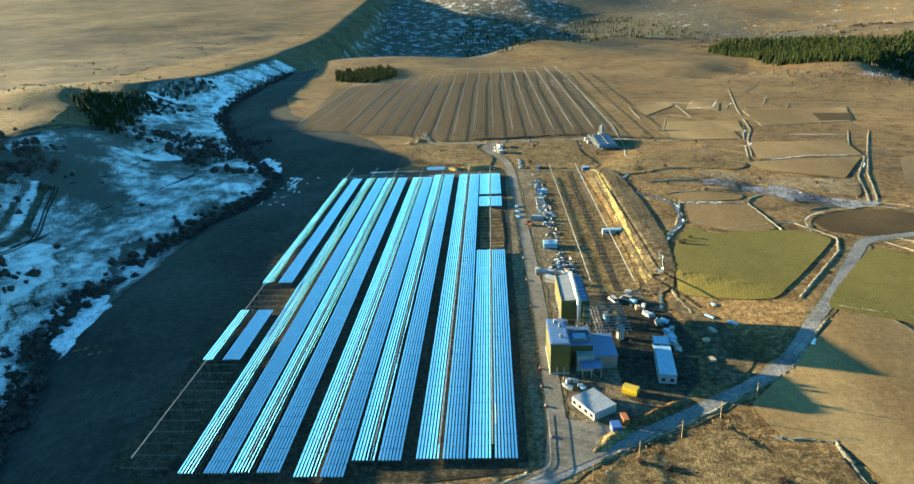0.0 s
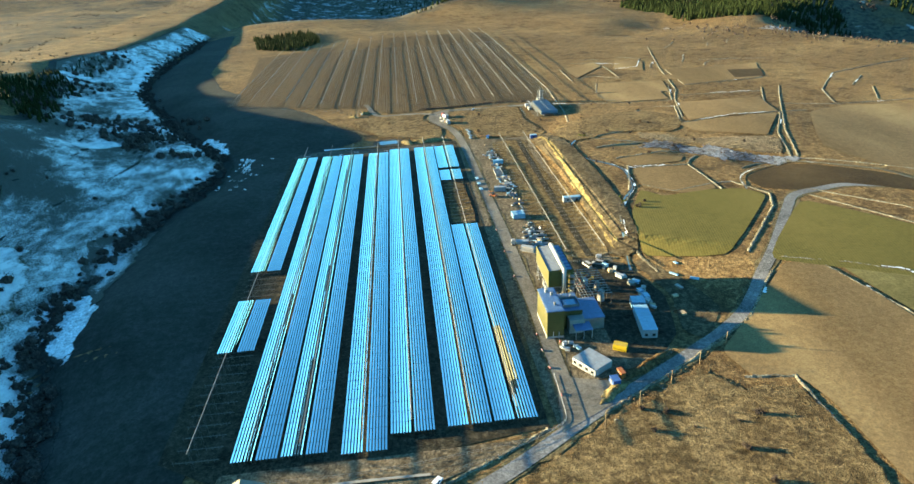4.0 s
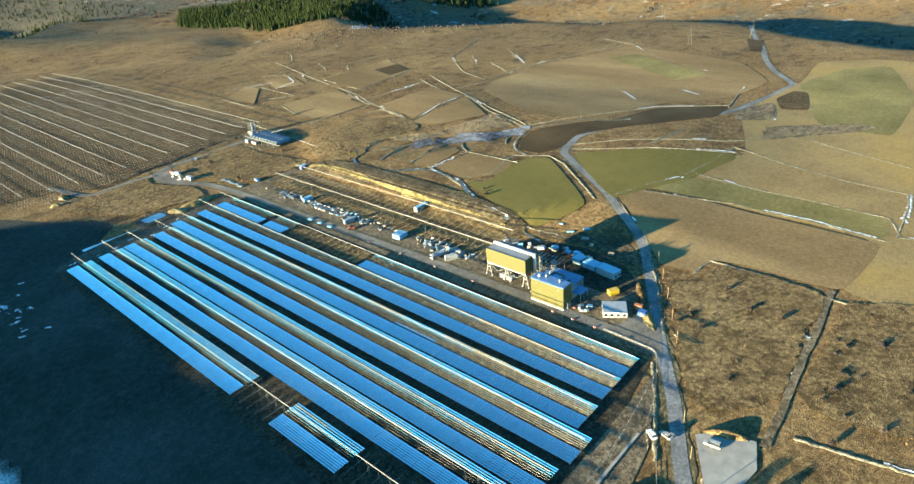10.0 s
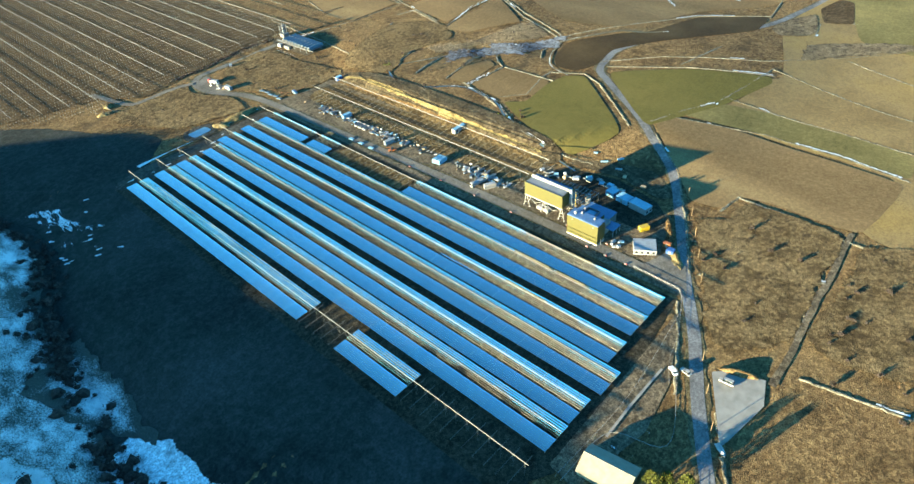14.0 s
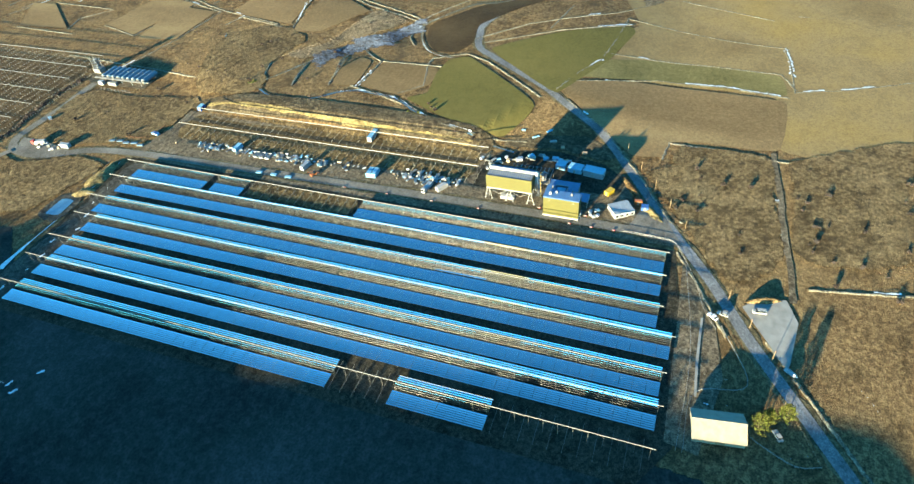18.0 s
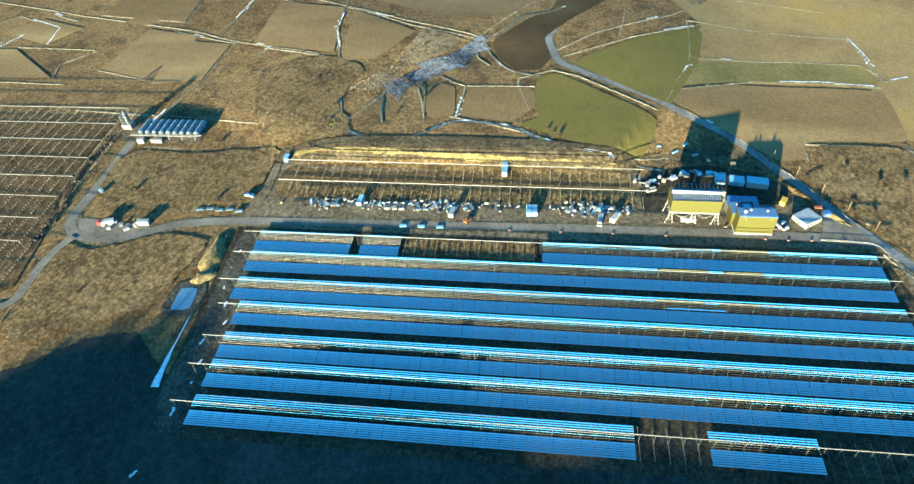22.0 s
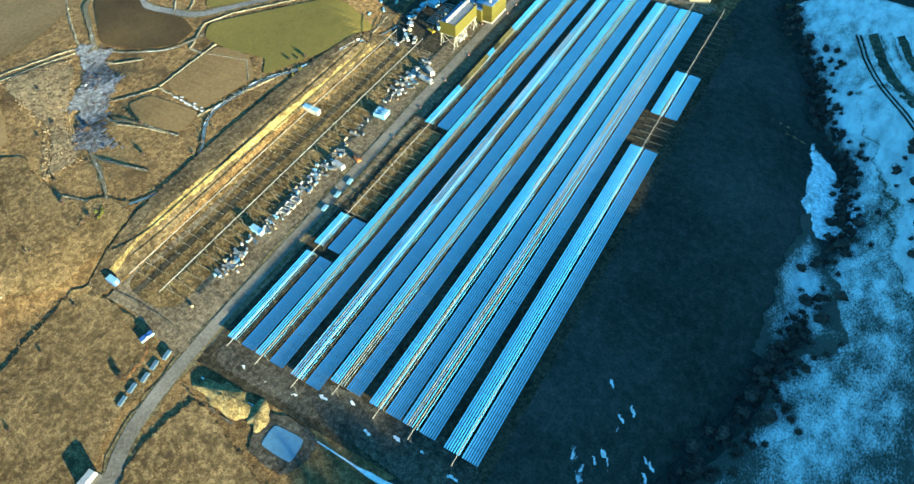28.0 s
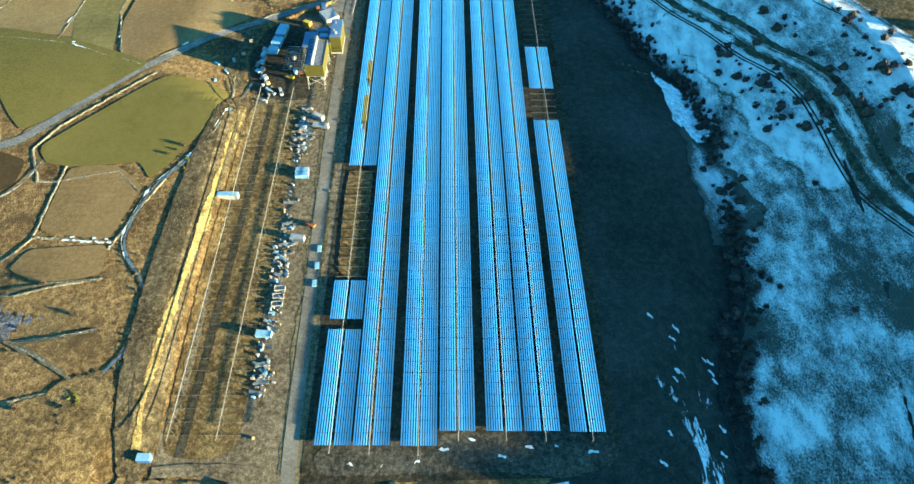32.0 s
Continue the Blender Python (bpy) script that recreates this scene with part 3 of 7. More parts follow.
def ribbon(pts, width, lift=0.12, ragged=0.0, rng=None, across=3, step=4.0):
    """A strip that lies on the ground along a line."""
    line = smooth_line(pts, step)
    v, f = [], []
    for k, (x, y) in enumerate(line):
        a, b = line[max(0, k - 1)], line[min(len(line) - 1, k + 1)]
        dx, dy = b[0] - a[0], b[1] - a[1]
        n = math.hypot(dx, dy) or 1
        for j in range(across):
            u = (j / (across - 1) - 0.5) * (width if not callable(width) else width(k / len(line)))
            if ragged and j in (0, across - 1):
                u *= 1 + rng.uniform(-ragged, ragged)
            px, py = x - dy / n * u, y + dx / n * u
            v.append((px, py, sheet_z(px, py) + lift))
    for k in range(len(line) - 1):
        for j in range(across - 1):
            a = k * across + j
            f.append((a, a + 1, a + across + 1, a + across))
    return v, f


def patch(name, pts, mat, lift=0.10, step=9.0, round_off=True, label="", category="field", kind="structure"):
    """A piece of ground cover with the given outline."""
    if round_off == "soft":
        ring = list(pts)
        for w in (0.10, 0.25):
            ring = [tuple(p[i] + (q[i] - p[i]) * u for i in (0, 1)) for p, q in zip(ring, ring[1:] + ring[:1]) for u in (w, 1 - w)]
    elif round_off:
        ring = smooth_line(list(pts) + [pts[0]], 8.0)[:-1]
    else:
        ring = list(pts)
    if name in ("snow_patch", "snow_field"):
        # melted edge: bays and tongues at two sizes
        size = max(max(p[i] for p in pts) - min(p[i] for p in pts) for i in (0, 1))
        small = max(0.25, min(2.2, size * 0.07))
        torn = []
        for p, q in zip(ring, ring[1:] + ring[:1]):
            d = math.dist(p, q)
            n = max(1, int(d / (small * 0.8)))
            for k in range(n):
                x, y = p[0] + (q[0] - p[0]) * k / n, p[1] + (q[1] - p[1]) * k / n
                w = noise.noise((x / (4 * small), y / (4 * small), 3.1)) * 2.0 + noise.noise((x / small, y / small, 7.7)) * 0.55
                if d > 1e-6:
                    x, y = x + (q[1] - p[1]) / d * w * small, y - (q[0] - p[0]) / d * w * small
                torn.append((x, y))
        ring = torn
    bm = bmesh.new()
    bm.faces.new([bm.verts.new((x, y, 0)) for x, y in ring])
    xs, ys = [p[0] for p in ring], [p[1] for p in ring]
    for axis, lo, hi in ((0, min(xs), max(xs)), (1, min(ys), max(ys))):
        c = math.ceil(lo / step) * step
        while c < hi:
            co, no = [0, 0, 0], [0, 0, 0]
            co[axis], no[axis] = c, 1
            bmesh.ops.bisect_plane(bm, geom=bm.verts[:] + bm.edges[:] + bm.faces[:], plane_co=co, plane_no=no, dist=0.001)
            c += step
    for v in bm.verts:
        v.co.z = sheet_z(v.co.x, v.co.y) + lift
    for q in bm.faces:
        if q.normal.z < 0:
            q.normal_flip()
    co = np.array([(v.co.x, v.co.y) for v in bm.verts])
    me = bpy.data.meshes.new(name)
    bm.to_mesh(me)
    bm.free()
    me.materials.append(mat)
    a, e = np.array(ring), np.roll(np.array(ring), -1, 0)
    ab = e - a
    u = np.clip(((co[:, None] - a) * ab).sum(-1) / ((ab**2).sum(-1) + 1e-9), 0, 1)
    far = np.sqrt(((co[:, None] - a - u[..., None] * ab) ** 2).sum(-1)).min(1)
    me.attributes.new("rim", "FLOAT", "POINT").data.foreach_set("value", far.astype(np.float32))
    return tagged(new(name, me), label, category, "", kind)


def lay(name, pts, width, mat, lift, label, category, ragged=0.2, across=5, step=3.0):
    """A strip of ground cover along a line, breaking up towards its two edges."""
    v, f = ribbon(pts, width, lift, ragged, rng, across, step)
    me = mesh_of(name, v, f, mat, None, True)
    half = (width(0.5) if callable(width) else width) / 2
    rim = [half * (1 - abs(2 * (k % across) / (across - 1) - 1)) for k in range(len(v))]
    me.attributes.new("rim", "FLOAT", "POINT").data.foreach_set("value", np.array(rim, np.float32))
    return tagged(new(name, me), label, category, "", "structure")


def sheet_many(x, y):
    """Height of the ground sheet at many places."""
    i = np.clip(np.searchsorted(GX, x) - 1, 0, nx - 2)
    j = np.clip(np.searchsorted(GY, y) - 1, 0, ny - 2)
    u, v = (x - GX[i]) / (GX[i + 1] - GX[i]), (y - GY[j]) / (GY[j + 1] - GY[j])
    return gz[i, j] * (1 - u) * (1 - v) + gz[i + 1, j] * u * (1 - v) + gz[i + 1, j + 1] * u * v + gz[i, j + 1] * (1 - u) * v


def inside(px, py, ring):
    hit = np.zeros(len(px), bool)
    for (xa, ya), (xb, yb) in zip(ring, ring[1:] + ring[:1]):
        if ya != yb:
            hit ^= ((ya > py) != (yb > py)) & (px < (xb - xa) * (py - ya) / (yb - ya) + xa)
    return hit


def tufts(name, ring, every, low, high, mat, seed, label, lift=0.2):
    """Tussocks of dead grass: leaning three-bladed tufts, thicker in some places than in others."""
    rs = np.random.RandomState(seed)
    xs, ys = [p[0] for p in ring], [p[1] for p in ring]
    n = int((max(xs) - min(xs)) * (max(ys) - min(ys)) / every)
    x, y = rs.uniform(min(xs), max(xs), n), rs.uniform(min(ys), max(ys), n)
    keep = inside(x, y, ring) & (rs.rand(n) < 0.55 + 0.45 * np.sin(x / 5.1 + 2 * np.sin(y / 9)) * np.sin(y / 4.3 + np.sin(x / 7)))
    x, y = x[keep], y[keep]
    n = len(x)
    h, z = rs.uniform(low, high, n), sheet_many(x, y) + lift - 0.12
    v = np.zeros((n, 4, 3))
    turn = rs.uniform(0, 6.28, n)
    for k in range(3):
        a = turn + k * 2.094
        r = h * rs.uniform(0.6, 1.3, n)
        v[:, k] = np.stack([x + r * np.cos(a), y + r * np.sin(a), z], 1)
    v[:, 3] = np.stack([x + h * rs.uniform(-0.4, 0.4, n), y + h * rs.uniform(-0.4, 0.4, n), z + h], 1)
    f = (np.arange(n)[:, None, None] * 4 + np.array([[0, 1, 3], [1, 2, 3], [2, 0, 3]])).reshape(-1, 3)
    me = bpy.data.meshes.new(name)
    me.from_pydata(v.reshape(-1, 3).tolist(), [], f.tolist())
    me.materials.append(mat)
    me.update()
    return tagged(new(name, me), label, "grass", "", "stuff")
# ---- ground cover ----
rng = random.Random(7)


def band(name, ys, left, right, mat, lift, n=14, label="", category="ground", step=6.0):
    """Ground cover between two lines that run along y."""
    yy = np.arange(ys[0], ys[-1] + 0.1, step)
    lo, hi = np.interp(yy, ys, left), np.interp(yy, ys, right)
    v = [(a + (b - a) * k / n, y, 0) for y, a, b in zip(yy, lo, hi) for k in range(n + 1)]
    v = [(x, y, sheet_z(x, y) + lift) for x, y, _ in v]
    w = n + 1
    f = [(j * w + k, j * w + k + 1, (j + 1) * w + k + 1, (j + 1) * w + k) for j in range(len(yy) - 1) for k in range(n)]
    me = mesh_of(name, v, f, mat, None, True)
    rim = [min(k / n * (b - a), (1 - k / n) * (b - a), y - yy[0], yy[-1] - y) for y, a, b in zip(yy, lo, hi) for k in range(n + 1)]
    me.attributes.new("rim", "FLOAT", "POINT").data.foreach_set("value", np.array(rim, np.float32))
    return tagged(new(name, me), label, category, "", "structure")


# dark-toned band; its right side roughly follows the reach of the hill's shade
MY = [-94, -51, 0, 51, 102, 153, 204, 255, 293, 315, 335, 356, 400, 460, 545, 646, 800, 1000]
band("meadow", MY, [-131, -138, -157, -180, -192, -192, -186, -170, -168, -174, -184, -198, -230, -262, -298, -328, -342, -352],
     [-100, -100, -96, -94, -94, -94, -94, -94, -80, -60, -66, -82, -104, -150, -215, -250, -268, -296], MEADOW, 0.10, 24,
     "green meadow in the hill's shade, darkened further in its colour", "meadow")
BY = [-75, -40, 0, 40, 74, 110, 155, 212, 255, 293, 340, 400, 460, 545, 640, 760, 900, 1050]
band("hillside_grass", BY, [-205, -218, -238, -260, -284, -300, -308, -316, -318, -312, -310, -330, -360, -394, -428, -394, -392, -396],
     [-118, -124, -140, -152, -172, -175, -174, -166, -150, -150, -168, -211, -242, -282, -314, -325, -333, -340], MEADOW, 0.16, 26, "grass on the shaded slope, darkened further in its colour", "grass")
SL = [-150, -196, -236, -264, -288, -306, -314, -316, -308, -300, -300, -318, -340, -380, -418, -390, -388, -392]
SR = [-124, -132, -150, -162, -180, -184, -182, -176, -160, -158, -178, -222, -254, -294, -326, -338, -346, -352]
bank = band("snow_bank", BY, SL, SR, SNOW, 0.24, 30, "hillside thinly covered with patchy snow over grass", "snow")
bx, by = np.array([v.co.xy for v in bank.data.vertices]).T
bank.data.attributes.new("melt", "FLOAT", "POINT").data.foreach_set("value", (0.065 * step01(110, 190, by) * (1 - step01(420, 520, by)) * step01(38, 75, np.interp(by, STREAM_Y, STREAM_X) - bx) - 0.08 * (1 - step01(60, 130, by))).astype(np.float32))

patch("plant_yard", [(5.1, -3.4), (17, 13.6), (51, 25.5), (56.1, 74.8), (52.7, 91.8), (54.4, 287.3), (25.5, 293.2), (1.7, 297.5), (1.7, 287.3), (2.5, 144.5)], YARD, 0.06, 9, False,
      "trodden bare yard of the power plant", "ground")
# the mirrors' shade on the ground is part of this sheet's dark colour
patch("mirror_field_ground", [(2.5, -3.4), (3.4, 293.2), (-88.4, 290.7), (-108.8, 280.5), (-108.8, -1.7), (-91.8, -11.9), (-56.1, -11.9)], SOIL, 0.15, 9, False,
      "bare soil under the mirrors, their shade painted into its dark colour", "ground")
patch("array_ground", [(-183.6, 457.3), (-214.2, 740.4), (-31.4, 861), (93.5, 892.5), (103.7, 884), (95.2, 404), (50, 403), (18, 399), (-10, 390), (-44, 385), (-53, 399), (-68, 412)], TILLED, 0.35, 12, False,
      "tilled brown ground of the far collector field", "ground")

FIELDS = [
    # dark patch deepens the buildings' shade on the yard by colour
    ("gravel_ground", [(24, 97), (44, 97), (56, 92), (63, 62), (57, 36), (46, 24), (33, 26), (33.5, 60), (27.5, 64)], SOIL, "gravel among the plant's frames and sheds, darkened for building shade"),
    # darker weeds laid where shade falls past the plant, shade put into colour
    ("stream_bank", [(58, 94), (66, 92), (76, 70), (80, 48), (66, 30), (58, 36), (64, 62)], BANK_WEEDS, "rough grass between the plant and the lane, darkened for building shade"),
    ("rough_ground", [(28, 98), (55, 98), (56.5, 200), (54, 285), (25.5, 285), (26.5, 190)], WEEDS, "brown weedy ground under the unfinished receiver lines"),
    ("open_pasture", [(112, -140), (250, -160), (440, -150), (500, 20), (470, 70), (400, 62), (300, 76), (216, 40), (165, 50), (142, 60), (143, -46), (88, -44), (84, -62)], PALE_FIELD, "wide smooth pale pasture between low walls"),
    ("open_pasture", [(232, 158), (292, 136), (335, 95), (390, 84), (450, 130), (480, 250), (390, 300), (300, 308), (262, 292), (216, 205)], STUBBLE, "wide smooth pasture on the rise"),
    ("crop_field", [(96, 148), (121, 152), (138, 150), (146, 139), (98, 81), (65, 93), (73, 130), (88, 160)], GREEN, "green winter crop field inside low stone walls"),
    ("crop_field", [(158, 131), (189, 90), (211, 46), (203, 42), (161, 52), (111, 74), (123, 90)], GREEN, "green winter crop field beside the lane"),
    ("ploughed_field", [(147, 163), (160, 174), (184, 182), (219, 158), (232, 143), (280, 131), (311, 88), (276, 83), (220, 128), (190, 147), (163, 142), (148, 148)], PLOUGH, "dark brown ploughed field in a curved band"),
    ("stubble_field", [(96, 194), (110, 192), (127, 190), (127, 152), (106, 150), (90, 163)], STUBBLE, "pale brown stubble field"),
    ("stubble_field", [(93, 211.5), (115.5, 217), (132, 209), (127, 199), (95.5, 196)], STUBBLE, "small stubble field beside the stream"),
    ("pasture", [(134, 66), (160, 56), (168, 31), (169, -9), (166, -46), (143, -50), (145, -16), (145, 22)], OLIVE, "olive pasture strip between stone walls"),
    ("mown_field", [(177, 54), (213, 44), (209, -4), (195, -41), (170, -45), (170, 0)], PALE_FIELD, "golden mown field between walls"),
    ("mown_field", [(116, 72), (131, 66), (140, 32), (140, -8), (138, -50), (86, -46), (87, -6), (84, 8), (70, 9), (67, 24), (84, 40)], STUBBLE, "smooth brown mown field beside the lane"),
    ("mown_field", [(250, -61), (252, -124), (173, -104), (152, -56)], PALE_FIELD, "broad pale mown field"),
    ("pasture", [(391, 63), (449, 46), (475, 13), (380, -20), (288, -24), (296, 22), (326, 35)], OLIVE, "broad olive green pasture"),
    ("pasture", [(423, 254), (446, 237), (396, 138), (366, 155)], OLIVE, "olive pasture on the rise"),
    ("ploughed_field", [(552, 163), (545, 143), (493, 127), (493, 138)], PLOUGH, "small dark ploughed plot"),
    ("stubble_field", [(234, 488), (329, 490), (299, 425), (223, 417)], STUBBLE, "large stubble field"),
    ("ploughed_field", [(287, 467), (318, 462), (305, 430), (277, 430)], PLOUGH, "small dark ploughed plot inside a stubble field"),
    ("stubble_field", [(152, 447), (211, 439), (200, 396), (140, 410)], STUBBLE, "pale stubble field"),
    ("stubble_field", [(187, 350), (257, 352), (241, 296), (169, 286)], STUBBLE, "walled stubble field"),
    ("stubble_field", [(236, 288), (199, 235), (160, 256), (157, 278)], STUBBLE, "walled stubble field"),
    ("stubble_field", [(133, 402), (194, 408), (188, 367), (139, 369)], STUBBLE, "pale field beyond the storage tanks"),
    ("stubble_field", [(204, 555), (227, 536), (212, 493), (186, 509)], STUBBLE, "small stubble field"),
    ("stubble_field", [(178, 552), (179, 528), (140, 477), (136, 525)], STUBBLE, "pale stubble field"),
    ("stubble_field", [(221, 466), (271, 439), (271, 422), (217, 443)], STUBBLE, "narrow stubble field"),
    ("reed_bed", [(275, 50), (298, 19), (311, -6), (299, -14), (268, 18), (241, 43)], REEDS, "band of pale tussocks between fields"),
    ("reed_bed", [(281, 81), (320, 74), (333, 60), (289, 49), (275, 66)], REEDS, "pale tussocky reed bed beside the lane"),
    ("ploughed_field", [(344, 65), (370, 60), (369, 49), (324, 35), (317, 53)], TILLED, "small brown tilled plot beside the lane"),
    ("reed_bed", [(122, 266), (152, 243), (202, 231), (187, 198), (158, 220), (148, 231), (119, 246)], REEDS, "pale tussocky reed bed"),
    ("wet_ground", [(203, 180), (196, 198), (175, 208), (160, 234), (150, 232), (134, 250), (118, 246), (100, 231), (119, 224), (140, 205), (146, 190), (166, 186), (168, 172), (184, 178)], MARSH, "wet ground along the stream with thin snow, tinted blue for shade"),
    ("scrubland", [(150, 255), (108, 264), (84, 250), (70, 262), (72, 300), (100, 320), (150, 330), (168, 290)], SCRUB, "rough brown scrub with tussocks"),
    ("scrubland", [(52, 96), (66, 98), (74, 140), (76, 200), (74, 250), (66, 290), (54, 288), (57, 200)], BANK_WEEDS, "rough brown bank above the cutting"),
    ("dry_weeds", [(-13, 146), (0, 146), (1, 160), (0, 209), (-13, 208.5), (-12, 180)], WEEDS, "dry brown weeds among bare mirror supports"),
    ("scrubland", [(63, 24), (65, 6), (83, 7), (82, -41), (47, -45), (4, -48), (-13, -24), (16, -5)], SCRUB, "rough brown scrub with tussocks"),
    ("scrubland", [(81, -45), (110, -110), (25, -105), (7, -51), (49, -48)], SCRUB, "rough brown scrub with tussocks"),
    ("scrubland", [(64, 342), (70, 300), (66, 288), (13, 296), (8, 325), (0, 345), (20, 380), (62, 382)], SCRUB, "rough brown scrub beside the service road"),
    ("scrubland", [(-4, 300), (-2, 330), (-14, 360), (-10, 384), (-40, 386), (-75, 372), (-60, 330), (-48, 312)], SCRUB, "rough brown scrub at the edge of the shade"),
]
for k, (nm, pts, mat, text) in enumerate(FIELDS):
    patch(nm, pts, mat, (0.26 if mat is GREEN else 0.20) + 0.008 * k, 2.5 if mat is GREEN else 4 if max(abs(p[0]) for p in pts) < 230 and mat is not SCRUB else 8, True if nm in ("scrubland", "reed_bed", "wet_ground") else False if len(pts) < 5 else "soft", text, "field")

# ---- roads ----
MAIN = [(12, -1.7), (11.5, 17), (12, 64), (11, 145), (9.3, 215), (7.6, 287), (3.6, 322), (-4.4, 340), (-8.6, 352), (-9.3, 365), (-6.8, 374.5), (-2, 380), (5, 383), (16.3, 383), (38.4, 382), (56.5, 383), (70, 383.5), (80, 385)]
LANE = [(-190, -128), (-145, -100), (-96, -70.5), (-75, -57), (-39, -34), (-12, -18.7), (15, -0.8), (51, 21), (83, 42.5), (105, 68), (120, 86), (146, 121.5), (158, 136), (174, 141), (194, 143), (234, 126), (284, 86), (334, 74), (379, 67), (393, 68.5), (428, 94), (466, 114), (511, 132), (550, 152), (640, 190)]
for nm, pts, w, text in (("road", MAIN, 5.3, "narrow grey service road beside the mirror field"), ("road", LANE, 4.7, "grey country lane with worn edges")):
    v, f = ribbon(pts, w + 2.6, 0.13, 0.25, rng, 5)
    tagged(new("verge", mesh_of("verge", v, f, VERGE)), "strip of worn grass along a road", "verge", "", "structure")
    v, f = ribbon(pts, w, 0.20, 0.03, rng, 5)
    tagged(new(nm, mesh_of(nm, v, f, LANE_ASPHALT if pts is LANE else ASPHALT)), text, "road", "", "structure")

patch("road_apron", [(25.9, 14.5), (23.5, 3.5), (5.5, -6.5), (7.6, 6), (9.6, 20), (17, 17)], ASPHALT, 0.26, 4, False, "worn asphalt apron where the service road meets the lane", "road")

# ---- mirror lines ----
PANEL, GAP, PITCH, ZM, TILT = 4.54, 0.14, 0.885, 1.35, 26
BAY = 5 * (PANEL + GAP)
s = Shape()
for k in range(5):
    y0 = k * (PANEL + GAP)
    v, f = box_v(-0.295, 0.295, y0, y0 + PANEL, -0.025, 0.025)
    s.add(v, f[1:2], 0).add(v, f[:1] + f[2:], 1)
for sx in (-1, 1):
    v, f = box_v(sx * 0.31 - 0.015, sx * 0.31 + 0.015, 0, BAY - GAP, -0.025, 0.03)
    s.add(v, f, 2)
MIRROR_ROW = s.mesh("mirror_row", [MIRROR, DARK_BACK, RIM])
s = Shape()
for sx in (-1, 1):
    s.bar((sx * 0.4, 0, 0), (sx * 0.12, 0, 7.0), 0.07)
s.bar((-0.5, 0, 4.4), (0.5, 0, 4.4), 0.07)
POST = s.mesh("post", POLE)
POLE_POST = Shape().bar((0, 0, -0.2), (0, 0, 7.0), 0.10, 0, 6).bar((-0.35, 0, 6.6), (0.35, 0, 6.6), 0.07).mesh("post", POLE)
s = Shape()
s.box(-6.5, 6.5, -0.06, 0.06, 0.75, 0.9)
for k in range(14):
    xx = (k - 6.5) * PITCH + (0.35 if k > 6 else -0.35)
    s.box(xx - 0.05, xx + 0.05, -0.05, 0.05, 0.9, ZM - 0.04)
    if k % 2 == 0:
        s.box(xx - 0.06, xx + 0.06, -0.06, 0.06, -0.3, 0.75)
BEAM = s.mesh("cross_beam", POLE)
STUB = Shape().box(-0.045, 0.045, -0.045, 0.045, -0.3, 0.8).box(-0.10, 0.10, -0.03, 0.03, 0.8, 0.86).mesh("stub_post", STEEL)


def receiver(parent, x, y0, y1, z):
    n = 12
    L = y1 - y0
    s = Shape().add([(-0.16, 0, 0), (-0.10, 0, 0.18), (0.10, 0, 0.18), (0.16, 0, 0), (-0.16, L, 0), (-0.10, L, 0.18), (0.10, L, 0.18), (0.16, L, 0)],
                    [(0, 4, 5, 1), (1, 5, 6, 2), (2, 6, 7, 3), (0, 3, 7, 4), (0, 1, 2, 3), (7, 6, 5, 4)])
    hood = part("receiver_hood", s.mesh("receiver_hood", HOOD), parent, pose(x, y0, z))
    part("absorber_tube", Shape().bar((0, 0, -0.1), (0, L, -0.1), 0.16, 0, 8).mesh("absorber_tube", DARK_STEEL), hood)
    return hood


def mirror_line(xc, runs, rec, bare, label, odd=()):
    """A line of tilted mirrors on both sides of a raised receiver. runs: stretches with mirrors; rec: the receiver's reach; bare: stretches with bare supports."""
    th = thing("mirror_line", xc, rec[0], 0, 0, label, "solar mirrors", "mirror lines of the field")
    receiver(th, 0, 0, rec[1] - rec[0], 7.0)
    y = rec[0] + 1.5
    while y < rec[1] - 0.5:
        part("post", POST, th, pose(0, y - rec[0], 0))
        y += 5.0
    for y0, y1 in runs:
        L = y1 - y0
        n = max(1, round(L / BAY))
        sc = L / (n * BAY)
        for half in (-1, 1):
            for k in range(7):
                x = half * (0.35 + 0.44 + k * PITCH)
                lean = rng.uniform(-1.2, 1.2)
                for j in range(n):
                    tilt = (TILT + 1 - 2.4 * k if half < 0 else TILT + 5 - 2.6 * k) + lean + rng.uniform(-0.5, 0.5)
                    if (half, k, j) in odd:
                        tilt = 8
                    m = pose(x, y0 - rec[0] + j * BAY * sc, ZM, 0, half * tilt, 0) @ Matrix.Diagonal((1, sc, 1, 1))
                    part("mirror", MIRROR_ROW, th, m)
        y = y0 + 0.4
        while y < y1:
            part("cross_beam", BEAM, th, pose(0, y - rec[0], 0))
            y += 9.36
    for y0, y1 in bare:
        y = y0 + 2
        while y < y1:
            part("cross_beam", BEAM, th, pose(0, y - rec[0], 0))
            y += 5.0
    return th


